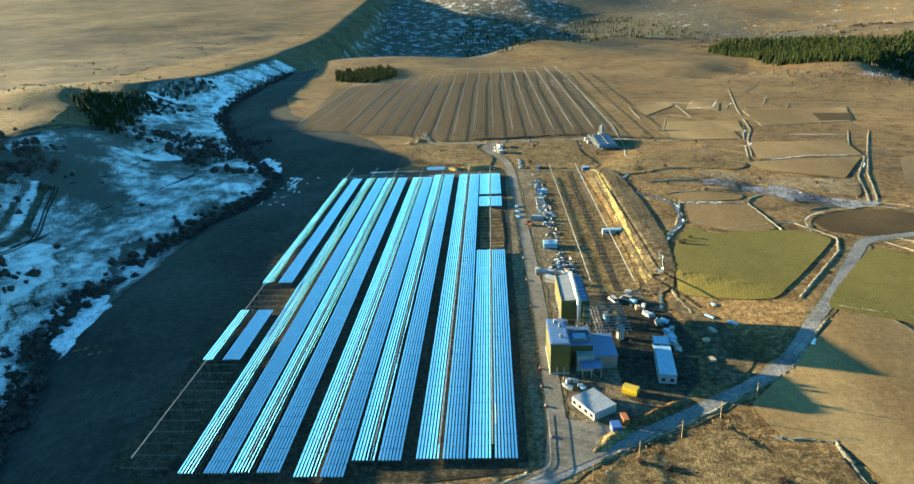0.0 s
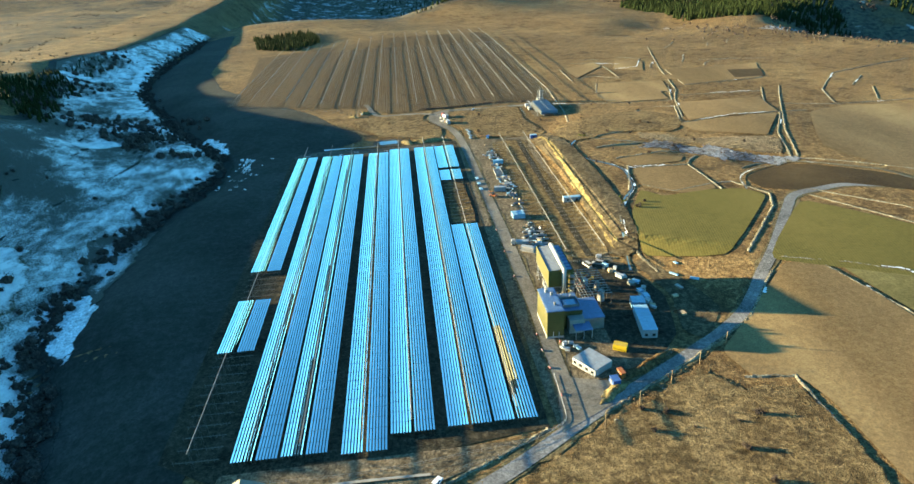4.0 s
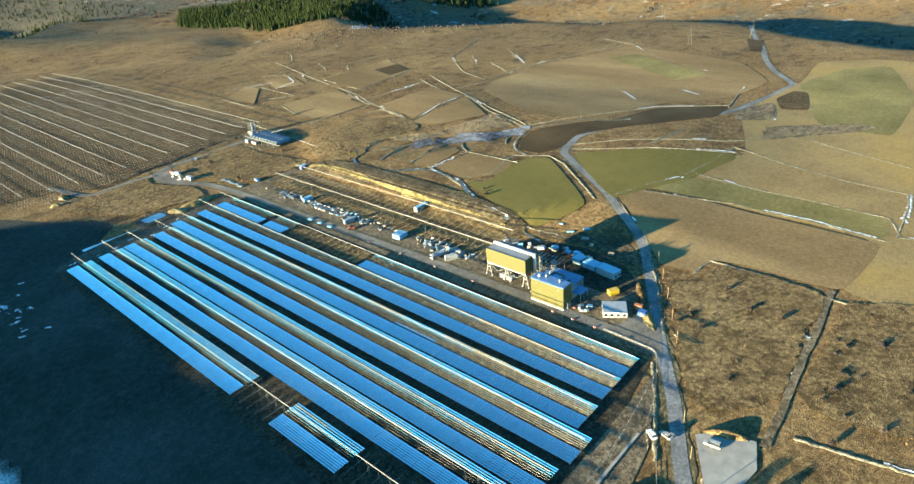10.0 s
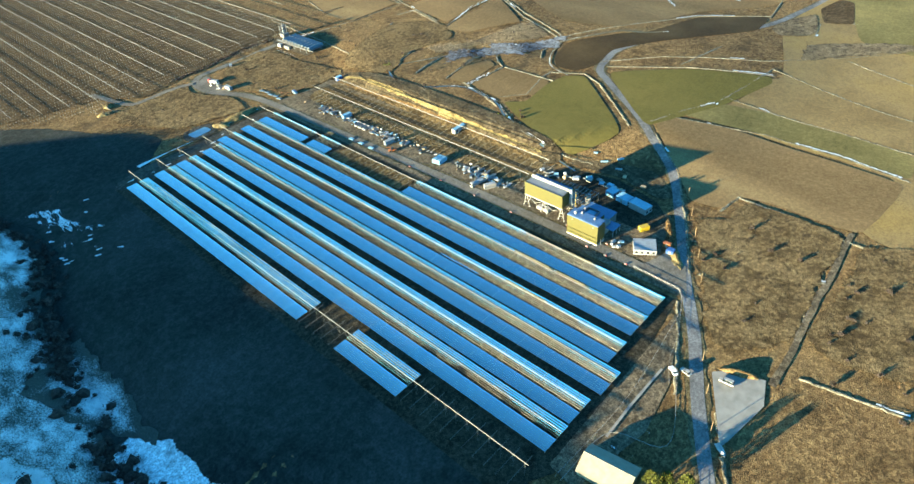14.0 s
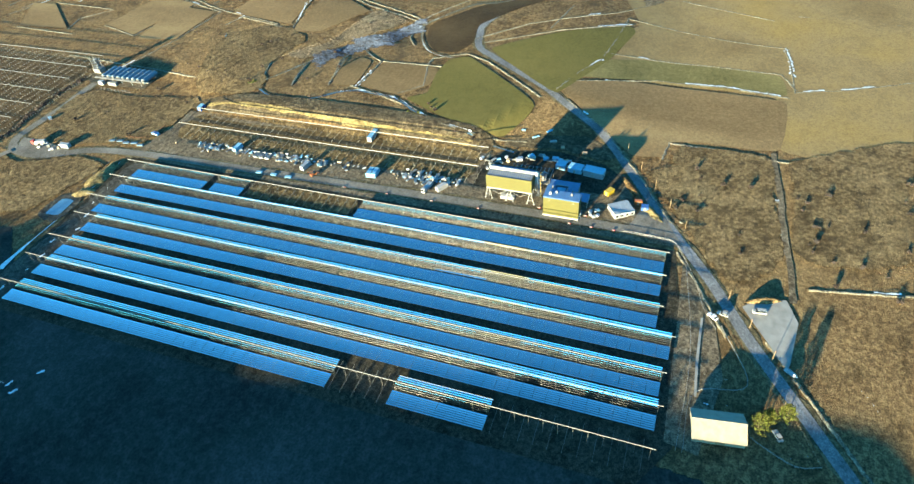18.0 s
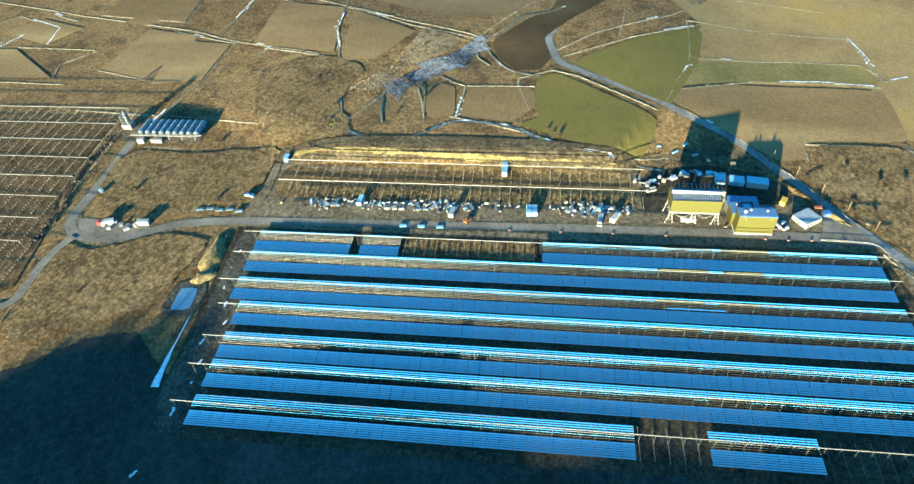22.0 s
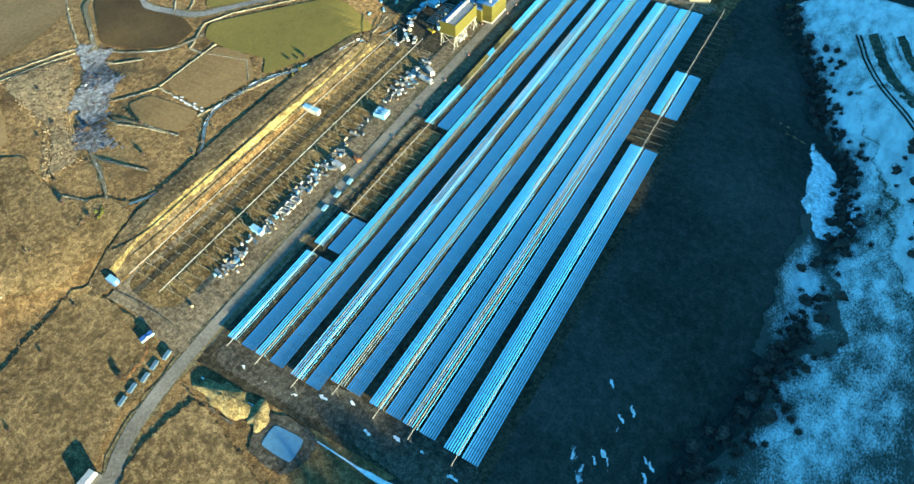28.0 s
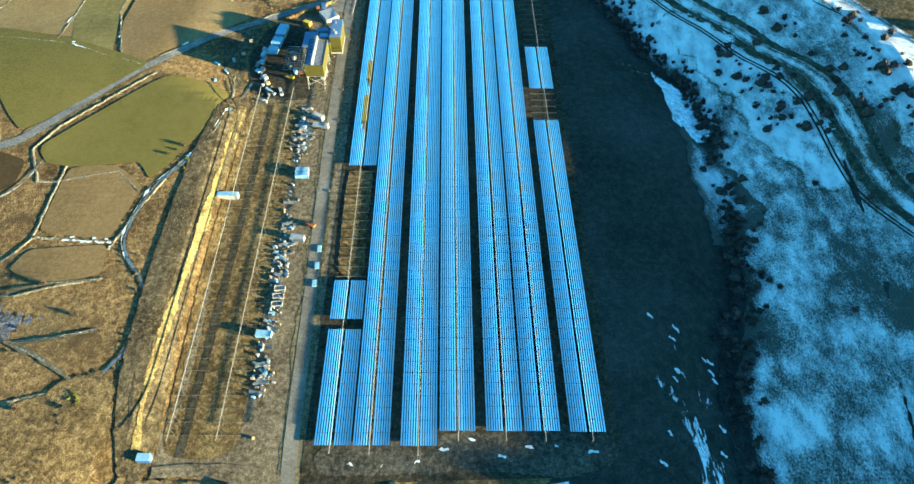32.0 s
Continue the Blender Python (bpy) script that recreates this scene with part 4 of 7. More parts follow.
mirror_line(-6.6, [(0.2, 144.5), (210.4, 229), (233.6, 280.1)], (-1.3, 284.8), [(146.2, 209.1)], "broken line of tilted mirrors on steel posts beside the road", odd={(-1, 6, 1), (-1, 6, 2)})
mirror_line(-20.2, [(0, 280.1)], (-1.3, 285.2), [], "long line of tilted mirrors under a raised receiver tube")
mirror_line(-36.9, [(-0.7, 280.2)], (-2.1, 285.6), [], "long line of tilted mirrors under a raised receiver tube", odd={(1, 0, 3)})
mirror_line(-50.7, [(-6.8, 274.7)], (-8.1, 280.5), [], "long line of tilted mirrors under a raised receiver tube")
mirror_line(-67.5, [(-5.3, 274.8)], (-6.8, 280.5), [], "long line of tilted mirrors under a raised receiver tube")
mirror_line(-81.3, [(-5.6, 274.8)], (-7.2, 280.5), [], "long line of tilted mirrors under a raised receiver tube")
mirror_line(-97.8, [(49.3, 85.8), (110.9, 275.1)], (-6.8, 280.5), [(-5.1, 47.6), (87.5, 109.6)], "outermost unfinished line of tilted mirrors with bare supports")


def bare_line(xc, y0, y1, label, gap=5.0, stubs=True, h=0.0):
    th = thing("receiver_line", xc, y0, ground_z(xc, (y0 + y1) / 2), 0, label, "receiver line", "unfinished receiver lines")
    receiver(th, 0, 0, y1 - y0, 7.0)
    y = 1.0
    while y < y1 - y0:
        part("post", POLE_POST, th, pose(0, y, 0))
        if stubs:
            for k in range(14):
                part("stub_post", STUB, th, pose((k - 6.5) * PITCH + (0.35 if k > 6 else -0.35), y, 0))
        y += gap
    return th


bare_line(49, 95.2, 280.5, "unfinished receiver line on slender posts with bare stub posts")
bare_line(32.3, 95.2, 280.5, "unfinished receiver line on slender posts with bare stub posts")

# ---- walls of the fields ----
WALLS = [
    [(295, 388), (259, 323), (217, 245), (194, 192)], [(269, 632), (233, 505), (208, 401), (192, 364), (169, 296)],
    [(259, 323), (295, 314), (362, 315), (427, 296), (486, 269)], [(474, 467), (366, 423), (319, 364), (300, 319)],
    [(512, 317), (489, 263), (451, 225), (424, 178), (401, 138)], [(326, 35), (369, 50), (394, 66)], [(323, 54), (326, 35)], [(315, 54), (289, 49)],
    [(92, 166), (104, 154), (130, 161), (138, 161), (148, 141), (141, 125), (106, 82)], [(95, 199), (87, 173), (79, 151), (68, 132), (63, 113), (64, 100), (67, 80)],
    [(128, 192), (128.5, 152)], [(141, 210), (132, 200), (128, 193), (113.6, 193.2), (94, 194.7)], [(141, 220), (125, 221.6), (110.5, 217), (92, 213)], [(129, 238.6), (117.7, 242), (102, 240), (87, 236.6)], [(115, 268), (98.5, 263), (84, 260)],
    [(153, 180), (166, 189), (180, 191), (192, 190), (224, 172), (283, 131), (312, 88)], [(165, 135), (190, 93), (213, 46)],
    
    [(41, 10), (43, -13), (47, -45)], [(22, -3), (24, -32), (24, -46)], 
    [(-7, -55), (1, -100)],
    [(263, 297), (202, 293), (160, 279), (105, 270)], [(241, 293), (208, 238), (189, 190)], [(207, 415), (189, 363), (139, 368), (91, 380)],
    [(135, 526), (132, 463)], [(139, 475), (158, 481), (178, 463)], [(202, 380), (270, 374)], [(182, 528), (179, 466)], [(213, 575), (232, 558), (212, 514), (186, 509)],
    [(180, 336), (162, 283)], [(102, 437), (96, 353), (81, 266)], [(234, 490), (223, 417), (299, 424), (330, 492)], [(151, 448), (139, 409), (200, 395)],
    [(321, 186), (294, 157)], [(341, 142), (331, 121)], [(368, 98), (307, 87)], [(428, 390), (371, 325)], [(381, 404), (350, 371)], [(362, 362), (338, 322)],
    [(-40, -26), (-14, -13), (2, -4)], [(-38, -40), (-95, -76), (-140, -104)], [(20, 0), (54, 20), (86, 41), (108, 67)],
    [(129, 68), (145, 22), (146, -15), (141, -50)], [(169, 57), (169, 31), (170, -9), (167, -46), (150, -54)], [(222, 50), (213, 14), (205, -16), (201, -48), (183, -51), (147, -53)], [(262, 18), (252, -9), (240, -42)],
    [(148, -54), (157, -83), (171, -113), (190, -148)], [(68, 10), (83, 8), (83, -17), (79, -42), (77, -77), (88, -97), (112, -121)], [(77, -79), (55, -87), (38, -97)], [(115, 76), (140, 67), (158, 57), (172, 55), (195, 52), (222, 50)],
    [(169, 143), (198, 113), (228, 60), (266, 21), (306, -18)], [(248.8, -56.9), (247.4, -91.3), (244.1, -122.4)], [(192.2, 97.1), (233.7, 90.2)],
    [(-272, 60), (-262, 0), (-250, -40)], [(-300, 150), (-322, 60), (-330, -30)],
]

wr = random.Random(31)
for _ in range(14):
    cx, cy = wr.uniform(170, 480), wr.uniform(300, 640)
    turn = radians(wr.choice((62, 66, -18, -22, 58)) + wr.uniform(-6, 6))
    h = wr.uniform(8, 34)
    WALLS.append([(cx - h * math.cos(turn), cy - h * math.sin(turn)), (cx + wr.uniform(-2, 2), cy + wr.uniform(-2, 2)), (cx + h * math.cos(turn), cy + h * math.sin(turn))])


def wall_mesh(line, rnd, tall, wide):
    v, f = [], []
    for k, (x, y) in enumerate(line):
        a, b = line[max(0, k - 1)], line[min(len(line) - 1, k + 1)]
        dx, dy = b[0] - a[0], b[1] - a[1]
        n = math.hypot(dx, dy) or 1
        h = tall * (0.45 + 0.75 * rnd.random())
        for u, w in ((-1.0, -0.15), (-0.5, 0.75), (0.05, 1.0), (0.55, 0.7), (1.0, -0.15)):
            u = u * wide * (0.8 + 0.5 * rnd.random())
            px, py = x - dy / n * u, y + dx / n * u
            v.append((px, py, sheet_z(px, py) + (0.15 if w > 0 else 0) + h * w * (0.7 + 0.5 * rnd.random())))
    for k in range(len(line) - 1):
        for j in range(4):
            a = k * 5 + j
            f.append((a, a + 1, a + 6, a + 5))
    return v, f


for k, pts in enumerate(WALLS):
    rnd = random.Random(100 + k)
    far = max(abs(p[0]) + abs(p[1] - 100) for p in pts) > 420
    line = [(p[0] + (q[0] - p[0]) * u, p[1] + (q[1] - p[1]) * u) for p, q in zip(pts, pts[1:]) for u in np.arange(0, 1, (3.0 if far else 1.6) / max(4.0, math.dist(p, q)))] + [pts[-1]]
    line = [(x + rnd.uniform(-0.3, 0.3), y + rnd.uniform(-0.3, 0.3)) for x, y in line]
    v, f = wall_mesh(line, rnd, 0.18 if far else 0.28, 0.68)
    tagged(new("field_wall", mesh_of("field_wall", v, f, ROCK)), "low tumbled wall of field stones and turf", "wall", "", "structure")
    # drifts of snow along the shaded foot
    sv, sf = [], []
    on, w = False, 0
    for j in range(len(line) - 1):
        if rnd.random() < 0.12:
            on = rnd.random() < (0.4 if len(pts) == 2 and pts[0][0] > 290 else 0.12)
        if not on:
            continue
        (x0, y0), (x1, y1) = line[j], line[j + 1]
        n = math.hypot(x1 - x0, y1 - y0) or 1
        sx, sy = -(y1 - y0) / n, (x1 - x0) / n
        if sx < 0:
            sx, sy = -sx, -sy
        i0 = len(sv)
        for (x, y) in ((x0, y0), (x1, y1)):
            for u in (0.5, 0.8 + rnd.random() * 1.0):
                px, py = x + sx * u, y + sy * u
                sv.append((px, py, sheet_z(px, py) + 0.45))
        sf.append((i0, i0 + 1, i0 + 3, i0 + 2))
    if sf:
        tagged(new("snow_drift", mesh_of("snow_drift", sv, sf, OLD_DRIFT)), "thin drift of old snow along a wall", "snow", "", "structure")

# ---- tracks, banks and water ----
v, f = ribbon([(86, -42), (70, -43), (51, -45), (31, -46), (14, -47.6), (4, -48.5), (-16, -49.5)], 2.6, 0.36, 0.2, rng, 3)
tagged(new("farm_track", mesh_of("farm_track", v, f, YARD)), "muddy farm track through the scrub", "track", "", "structure")
v, f = ribbon([(-3, 297), (-30, 295.4), (-50, 294.4), (-75, 294.6), (-89, 293.8)], lambda u: 0.5 + 3.6 * max(0.0, u - 0.72) / 0.28, 0.24, 0.2, rng, 3)
tagged(new("gravel_edge", mesh_of("gravel_edge", v, f, OLD_DRIFT)), "snowy gravel edge of a ditch along the mirror field", "kerb", "", "structure")
v, f = ribbon([(-9, 374), (-17.4, 377.7), (-28.5, 379.2), (-40, 378.8), (-49, 379), (-54.3, 382.5), (-57.3, 392.3), (-59.7, 404), (-64, 425)], 4.2, 0.56, 0.12, rng, 3)
tagged(new("side_road", mesh_of("side_road", v, f, ASPHALT)), "unpaved side road to the far collectors", "road", "", "structure")
v, f = ribbon([(10, 292), (22, 289), (40, 288), (54, 289)], 4.0, 0.30, 0.15, rng, 3)
tagged(new("side_road", mesh_of("side_road", v, f, YARD)), "dirt access road to the unfinished receiver lines", "road", "", "structure")
v, f = ribbon([(44, 100), (44.5, 160), (45, 220), (46, 284)], 3.2, 0.26, 0.15, rng, 3)
tagged(new("wheel_track", mesh_of("wheel_track", v, f, SOIL)), "dark wheel track between the receiver lines", "track", "", "structure")
lay("sandy_bank", [(57, 104), (58.6, 146), (59.7, 182), (60.6, 207), (61.8, 235), (62, 262), (61, 282)], lambda u: 5.0 + 1.3 * math.sin(u * 19) + 1.0 * math.sin(u * 47) + 0.6 * math.sin(u * 113), SAND, 0.62, "bare sandy cutting above the receiver lines", "bank", 0.35)
STREAM2 = [(150, 330), (93, 301), (89.5, 281.5), (84, 263), (74, 246), (71.6, 228), (76.7, 214), (85, 203.6), (89.6, 192), (87.7, 173.4), (84, 160.6), (76, 149), (71, 138), (65, 121), (61, 104), (57, 84)]
v, f = ribbon(STREAM2, lambda u: 0.9 + 0.35 * math.sin(u * 70), 0.30, 0.3, rng, 3, 2.0)
tagged(new("stream", mesh_of("stream", v, f, WATER)), "narrow half-frozen stream", "water", "", "structure")
lay("stream_bank", STREAM2, 4.2, BANK_WEEDS, 0.27, "weedy banks of the narrow stream", "bank", 0.4)
lay("snow_drift", [(x + 1.3, y) for x, y in STREAM2[7:15]], lambda u: max(0.0, 1.5 * math.sin(u * 57) + 0.9 * math.sin(u * 131) - 0.5) + 0.05, OLD_DRIFT, 0.36, "broken snow along the stream bank", "snow", 0.3)
# flat strip: the ditch's shadowed side is dark colour, not dug
lay("ditch", [(58.6, 298), (63.5, 290.6), (64.3, 273), (67.4, 259), (69.5, 244), (69.3, 221), (72.8, 194), (72, 167), (69.7, 141)], lambda u: 1.5 + 0.5 * math.sin(u * 33), SOIL, 0.42, "ditch below the field bank, its shade painted as a flat dark strip", "ditch")
lay("snowy_rill", [(240, 132), (229, 145), (223, 160), (206, 172), (189, 183), (183, 187)], 2.6, RILL, 0.44, "rill of the stream edged with thin snow", "water", 0.5)
lay("snowy_rill", [(186, 187), (166, 180), (152, 172), (144, 163), (140, 148)], 1.6, RILL, 0.44, "rill of the stream edged with thin snow", "water", 0.5)
patch("snow_patch", [(-186, 120), (-194, 98), (-182, 78), (-165, 58), (-160, 62), (-163, 82), (-166, 104), (-172, 118)], SNOW_SOLID, 0.34, 4, True, "drift of snow at the foot of the stream bank", "snow")
for _ in range(15):
    rx, ry = rng.choice(((rng.gauss(-134, 5), rng.gauss(238, 12)), (rng.gauss(-138, 7), rng.gauss(246, 14)), (rng.uniform(-158, -112), rng.gauss(277, 4))))
    q = [(rx + rng.uniform(0.2, 1.1) * math.cos(a) - 0.9 * math.sin(a), ry + rng.uniform(0.5, 1.9) * math.sin(a)) for a in [k * math.pi / 4 for k in range(8)]]
    patch("snow_patch", q, OLD_DRIFT, 0.38, 4, True, "small leftover patch of snow on dark ground", "snow")
patch("snow_patch", [(-131, 222), (-137, 226), (-142, 244), (-152, 262), (-150, 268), (-144, 264), (-136, 246)], SNOW_THIN, 0.37, 3, True, "torn streak of snow on the meadow", "snow")
patch("muddy_ground", [(-2, 277), (-44, 274), (-96, 270), (-112, 282), (-92, 292), (-60, 290), (-2, 291)], MUD, 0.22, 5, True, "dark wet mud at the end of the mirror lines", "ground")
patch("snow_patch", [(-158, 312), (-150, 284), (-140, 258), (-132, 246), (-126, 250), (-130, 270), (-136, 290), (-142, 308)], SNOW_THIN, 0.36, 4, True, "thin streaks of snow on the meadow", "snow")
patch("snow_patch", [(-186, 372), (-170, 352), (-158, 326), (-166, 318), (-182, 342), (-196, 366)], SNOW_SOLID, 0.36, 4, True, "drift of snow beside the stream", "snow")
CREST = [(-276, 222), (-266, 195), (-253, 166), (-247, 142), (-238, 93), (-216, 53), (-192, 14), (-176, -22)]
lay("grass_bank", [(x + 5.5, y) for x, y in CREST], 6.0, MEADOW_STRIP, 0.40, "dark grass embankment below a field track", "bank")
lay("snow_strip", CREST, 5.0, SNOW_STRIP, 0.52, "long strip of snow along the crest of an embankment", "snow")
lay("grass_bank", [(x - 6.5, y + 2) for x, y in CREST[1:]], 5.0, MEADOW_STRIP, 0.44, "dark grass strip beside a field track", "bank")
lay("snow_strip", [(-262, 20), (-272, 44), (-283, 70), (-294, 100), (-304, 140)], 3.0, SNOW_STRIP, 0.52, "thin strip of snow at the edge of the shade", "snow")
patch("snow_field", [(-172, 184), (-169.7, 171), (-169.7, 155), (-169, 138), (-171, 120), (-172, 106), (-186, 137), (-197, 167), (-188, 176)], SNOW, 0.46, 4, True, "snow on the stream bank among thickets", "snow")
patch("snow_field", [(-172, 22), (-188, 17), (-210, 52), (-230, 92), (-240, 140), (-226, 160), (-204, 120), (-196, 84), (-186, 56)], SNOW_STRIP, 0.40, 5, True, "bright snow below the field track", "snow")
patch("snow_field", [(-250, 30), (-262, 60), (-268, 100), (-262, 140), (-276, 160), (-292, 130), (-290, 90), (-276, 50), (-262, 24)], SNOW_STRIP, 0.42, 5, True, "snowy hollow dotted with bushes", "snow")
patch("snow_field", [(-262, 330), (-276, 300), (-262, 312), (-246, 322), (-238, 336), (-252, 344)], SNOW_STRIP, 0.42, 5, True, "drift of snow under the bushes", "snow")
patch("snow_field", [(-260, 470), (-250, 440), (-262, 446), (-292, 510), (-324, 580), (-346, 660), (-352, 780), (-336, 690), (-310, 570)], SNOW_STRIP, 0.5, 8, True, "snow lying along the shaded valley side", "snow")
patch("snow_field", [(430, 700), (480, 650), (560, 560), (600, 520), (580, 600), (520, 690), (470, 730)], SNOW_WET, 0.5, 8, True, "thin snow at the brow of the valley", "snow")
for cx, cy in ((384, 402), (346, 368), (421, 382), (376, 328), (477, 379), (480, 640)):
    patch("snow_patch", [(cx - 1, cy - 6), (cx + 1, cy - 5), (cx + 2.4, cy + 6), (cx + 0.6, cy + 7)], SNOW_WET, 0.45, 5, True, "small snow patch in a furrow", "snow")
for off in (10.6, 12.4):
    lay("hill_track", [(x + off, y + 1) for x, y in CREST], 0.8, SOIL, 0.56, "dark wheel rut along the snowy slope", "track")
for k, line in enumerate([[(84, 262), (95, 254), (108, 247), (128, 238), (145, 228), (160, 212), (174, 198), (184, 188)], [(128, 238), (132, 226), (125, 219), (112, 216), (94, 214)], [(118, 243), (104, 241), (88, 237)], [(150, 214), (141, 210), (132, 201)]]):
    lay("snowy_rill", line, 2.0 if k == 0 else 1.3, RILL, 0.40, "rill of the stream edged with thin snow", "water", 0.6)
POND_PTS = [(-38, 305), (-37.6, 297), (-50, 296), (-51, 304.8)]
patch("pond_rim", [(-34, 309), (-31, 294), (-49, 291), (-57, 298), (-51, 311)], MUD, 0.30, 4, True, "sandy rim round the pond", "bank")
patch("pond", POND_PTS, POND, 0.42, 4, "soft", "small square retention pond with ice", "water")


scrap = random.Random(53)
for k in range(26):
    rx, ry = -14 - 88 * (k / 25) + scrap.uniform(-2, 2), scrap.uniform(277, 287.5) if k < 12 else scrap.uniform(276, 284)
    a0 = scrap.uniform(0, 6.28)
    q = [(rx + scrap.uniform(0.3, 1.5) * math.cos(a0 + a) + 0.8 * math.sin(a), ry + scrap.uniform(0.25, 0.9) * math.sin(a0 + a)) for a in [j * math.pi / 4 for j in range(8)]]
    patch("snow_patch", q, SNOW_SPOT if k % 3 else OLD_DRIFT, 0.38, 3, True, "scrap of old snow at the end of a mirror line", "snow")
lay("snow_strip", [(-4, 288.5), (-30, 287.6), (-60, 286.5), (-92, 284)], 0.8, SNOW_SPOT, 0.36, "thin line of snow at the end of the mirror lines", "snow", 0.5)


def heap(name, x, y, lx, ly, h, mat, label, category, seed, turn=0, rough=0.35):
    """A lumpy mound with an uneven outline."""
    rnd = random.Random(seed)
    n, m = 22, 9
    th = [1 + rnd.uniform(-rough, rough) for _ in range(n)]
    v = [(0, 0, h)]
    for j in range(1, m + 1):
        u = j / m
        for k in range(n):
            a = 2 * math.pi * k / n
            r = u * (1 + (th[k] - 1) * u)
            v.append((lx * r * math.cos(a), ly * r * math.sin(a), h * (1 - u * u) * (1 + rnd.uniform(-rough, rough) * 0.45) - (0.3 if j == m else 0)))
    f = [(0, 1 + k, 1 + (k + 1) % n) for k in range(n)]
    for j in range(m - 1):
        for k in range(n):
            a, b = 1 + j * n + k, 1 + j * n + (k + 1) % n
            f.append((a, a + n, b + n, b))
    ob = new(name, mesh_of(name, v, f, mat, None, True))
    ob.matrix_basis = pose(x, y, sheet_z(x, y) + 0.05, 0, 0, turn)
    return tagged(ob, label, category)


heap("soil_mound", -17, 298.5, 5.0, 14, 2.2, SPOIL, "excavated ridge of yellow sandy soil beside the pond", "soil heap", 1, 92, 0.22)
lay("ditch", [(0, 303), (-12, 304), (-27, 304), (-33, 300)], 3.0, MUD, 0.42, "dark ditch beside the soil heap", "ditch")
heap("soil_mound", -31, 297.5, 4.0, 6, 1.6, SPOIL, "low heap of yellow sandy soil beside the pond", "soil heap", 2, 40, 0.2)
rub = random.Random(91)
for k, (x, y, lx, ly, h) in enumerate(((-65, 393, 3.4, 4.6, 1.9), (-69, 388, 4.2, 5.2, 2.6), (-72.5, 383.5, 2.8, 3.6, 1.6), (-64, 385.5, 2.4, 3.4, 1.3))):
    heap("rubble_mound", x, y, lx, ly, h, MUD if k % 2 else SPOIL, "low mound of rubble and brush beside the side road", "heap", 70 + k, 30 * k, 0.5)
for k in range(18):
    x, y = rub.gauss(-68, 3.6), rub.gauss(388.5, 4.6)
    th = thing("scrap_sheet", x, y, sheet_z(x, y) + 0.9 + rub.uniform(0, 0.9), rub.uniform(0, 180), "bent scrap lying on the rubble heap", "scrap", "scrap on the heap")
    part("sheet", Shape().bar((-rub.uniform(0.6, 1.6), 0, -0.6), (rub.uniform(0.6, 1.6), 0.3, rub.uniform(0.1, 0.9)), rub.uniform(0.2, 0.7)).mesh("sheet", rub.choice((BARK, BARK, TIMBER, GREY_ROOF, DARK_STEEL))), th)
heap("soil_mound", 26, 9.5, 2.4, 8, 1.3, SPOIL, "low orange soil heap beside the junction", "soil heap", 3, -50)
heap("soil_mound", 40, 20, 2.4, 11, 1.8, GRASS, "grassy earth bank beside the lane", "earth bank", 4, -58)
heap("earth_bank", -17.6, -39, 1.8, 7.5, 2.0, GRASS, "grassy bank round the parking place", "earth bank", 6, 20, 0.2)
patch("parking_place", [(-23, -31), (-18, -36), (-15, -47), (-26, -51), (-46, -48), (-50, -47)], CONCRETE, 0.42, 5, False, "pale gravel parking place beside the lane", "parking")
patch("dirt_yard", [(0, -7), (-36, -8), (-90, -9), (-92, -20), (-60, -26), (-36, -22)], YARD, 0.19, 7, False, "rutted dirt yard at the end of the mirror lines", "ground")

lay("low_kerb", [(-69.8, -17.3), (-52.8, -16.7), (-32.9, -16.9)], 0.9, CONCRETE, 0.55, "pale concrete edge of the dirt yard", "kerb", 0.1)
for line, wide in (([(-60, -17), (-59, -24.4), (-60.2, -30)], 1.8), ([(-72, -17.7), (-70.9, -25.7), (-69.2, -31)], 1.6), ([(-66.6, -27), (-66.2, -34)], 1.2), ([(-84.6, -47.4), (-82.6, -52), (-82.8, -55.7)], 2.2), ([(-51.3, -69.6), (-54.5, -72.3), (-61, -75.3)], 1.8)):
    lay("snow_patch", line, wide, SNOW_SPOT, 0.44, "thin strip of old snow near the farm", "snow", 0.5)
patch("snow_patch", [(-59.9, -33), (-57.4, -38.1), (-60, -42.4), (-63.2, -42.7), (-63.5, -37.8), (-62.9, -33.5)], SNOW_THIN, 0.45, 3, True, "snow lying in the farm's shade", "snow")
lay("low_kerb", [(-106, -14.8), (-100.7, -25.7), (-95.4, -37.3), (-90.4, -48.2)], 0.8, SNOW_SPOT, 0.5, "snow-lined low wall on the meadow", "wall", 0.4)
lay("low_kerb", [(-104.6, -18.7), (-99.7, -28)], 0.5, SNOW_SPOT, 0.5, "snow-lined low wall on the meadow", "wall", 0.4)
patch("hardstanding", [(4.8, 379), (4.2, 364), (2, 348), (1.2, 338.5), (-4, 339.6), (-7.5, 354.5), (-7.7, 367), (-3.5, 375)], ASPHALT, 0.16, 4, "soft", "dark asphalt standing beside the bend of the road", "road")
# ---- power house ----
def slab(x0, x1, y0, y1, z0, z1, bevel=0.04):
    return Shape().box(x0, x1, y0, y1, z0, z1, 0, bevel)


def add_slab(parent, name, x0, x1, y0, y1, z0, z1, mat, label="", bevel=0.04):
    return part(name, slab(x0, x1, y0, y1, z0, z1, bevel).mesh(name, mat), parent, None, label)


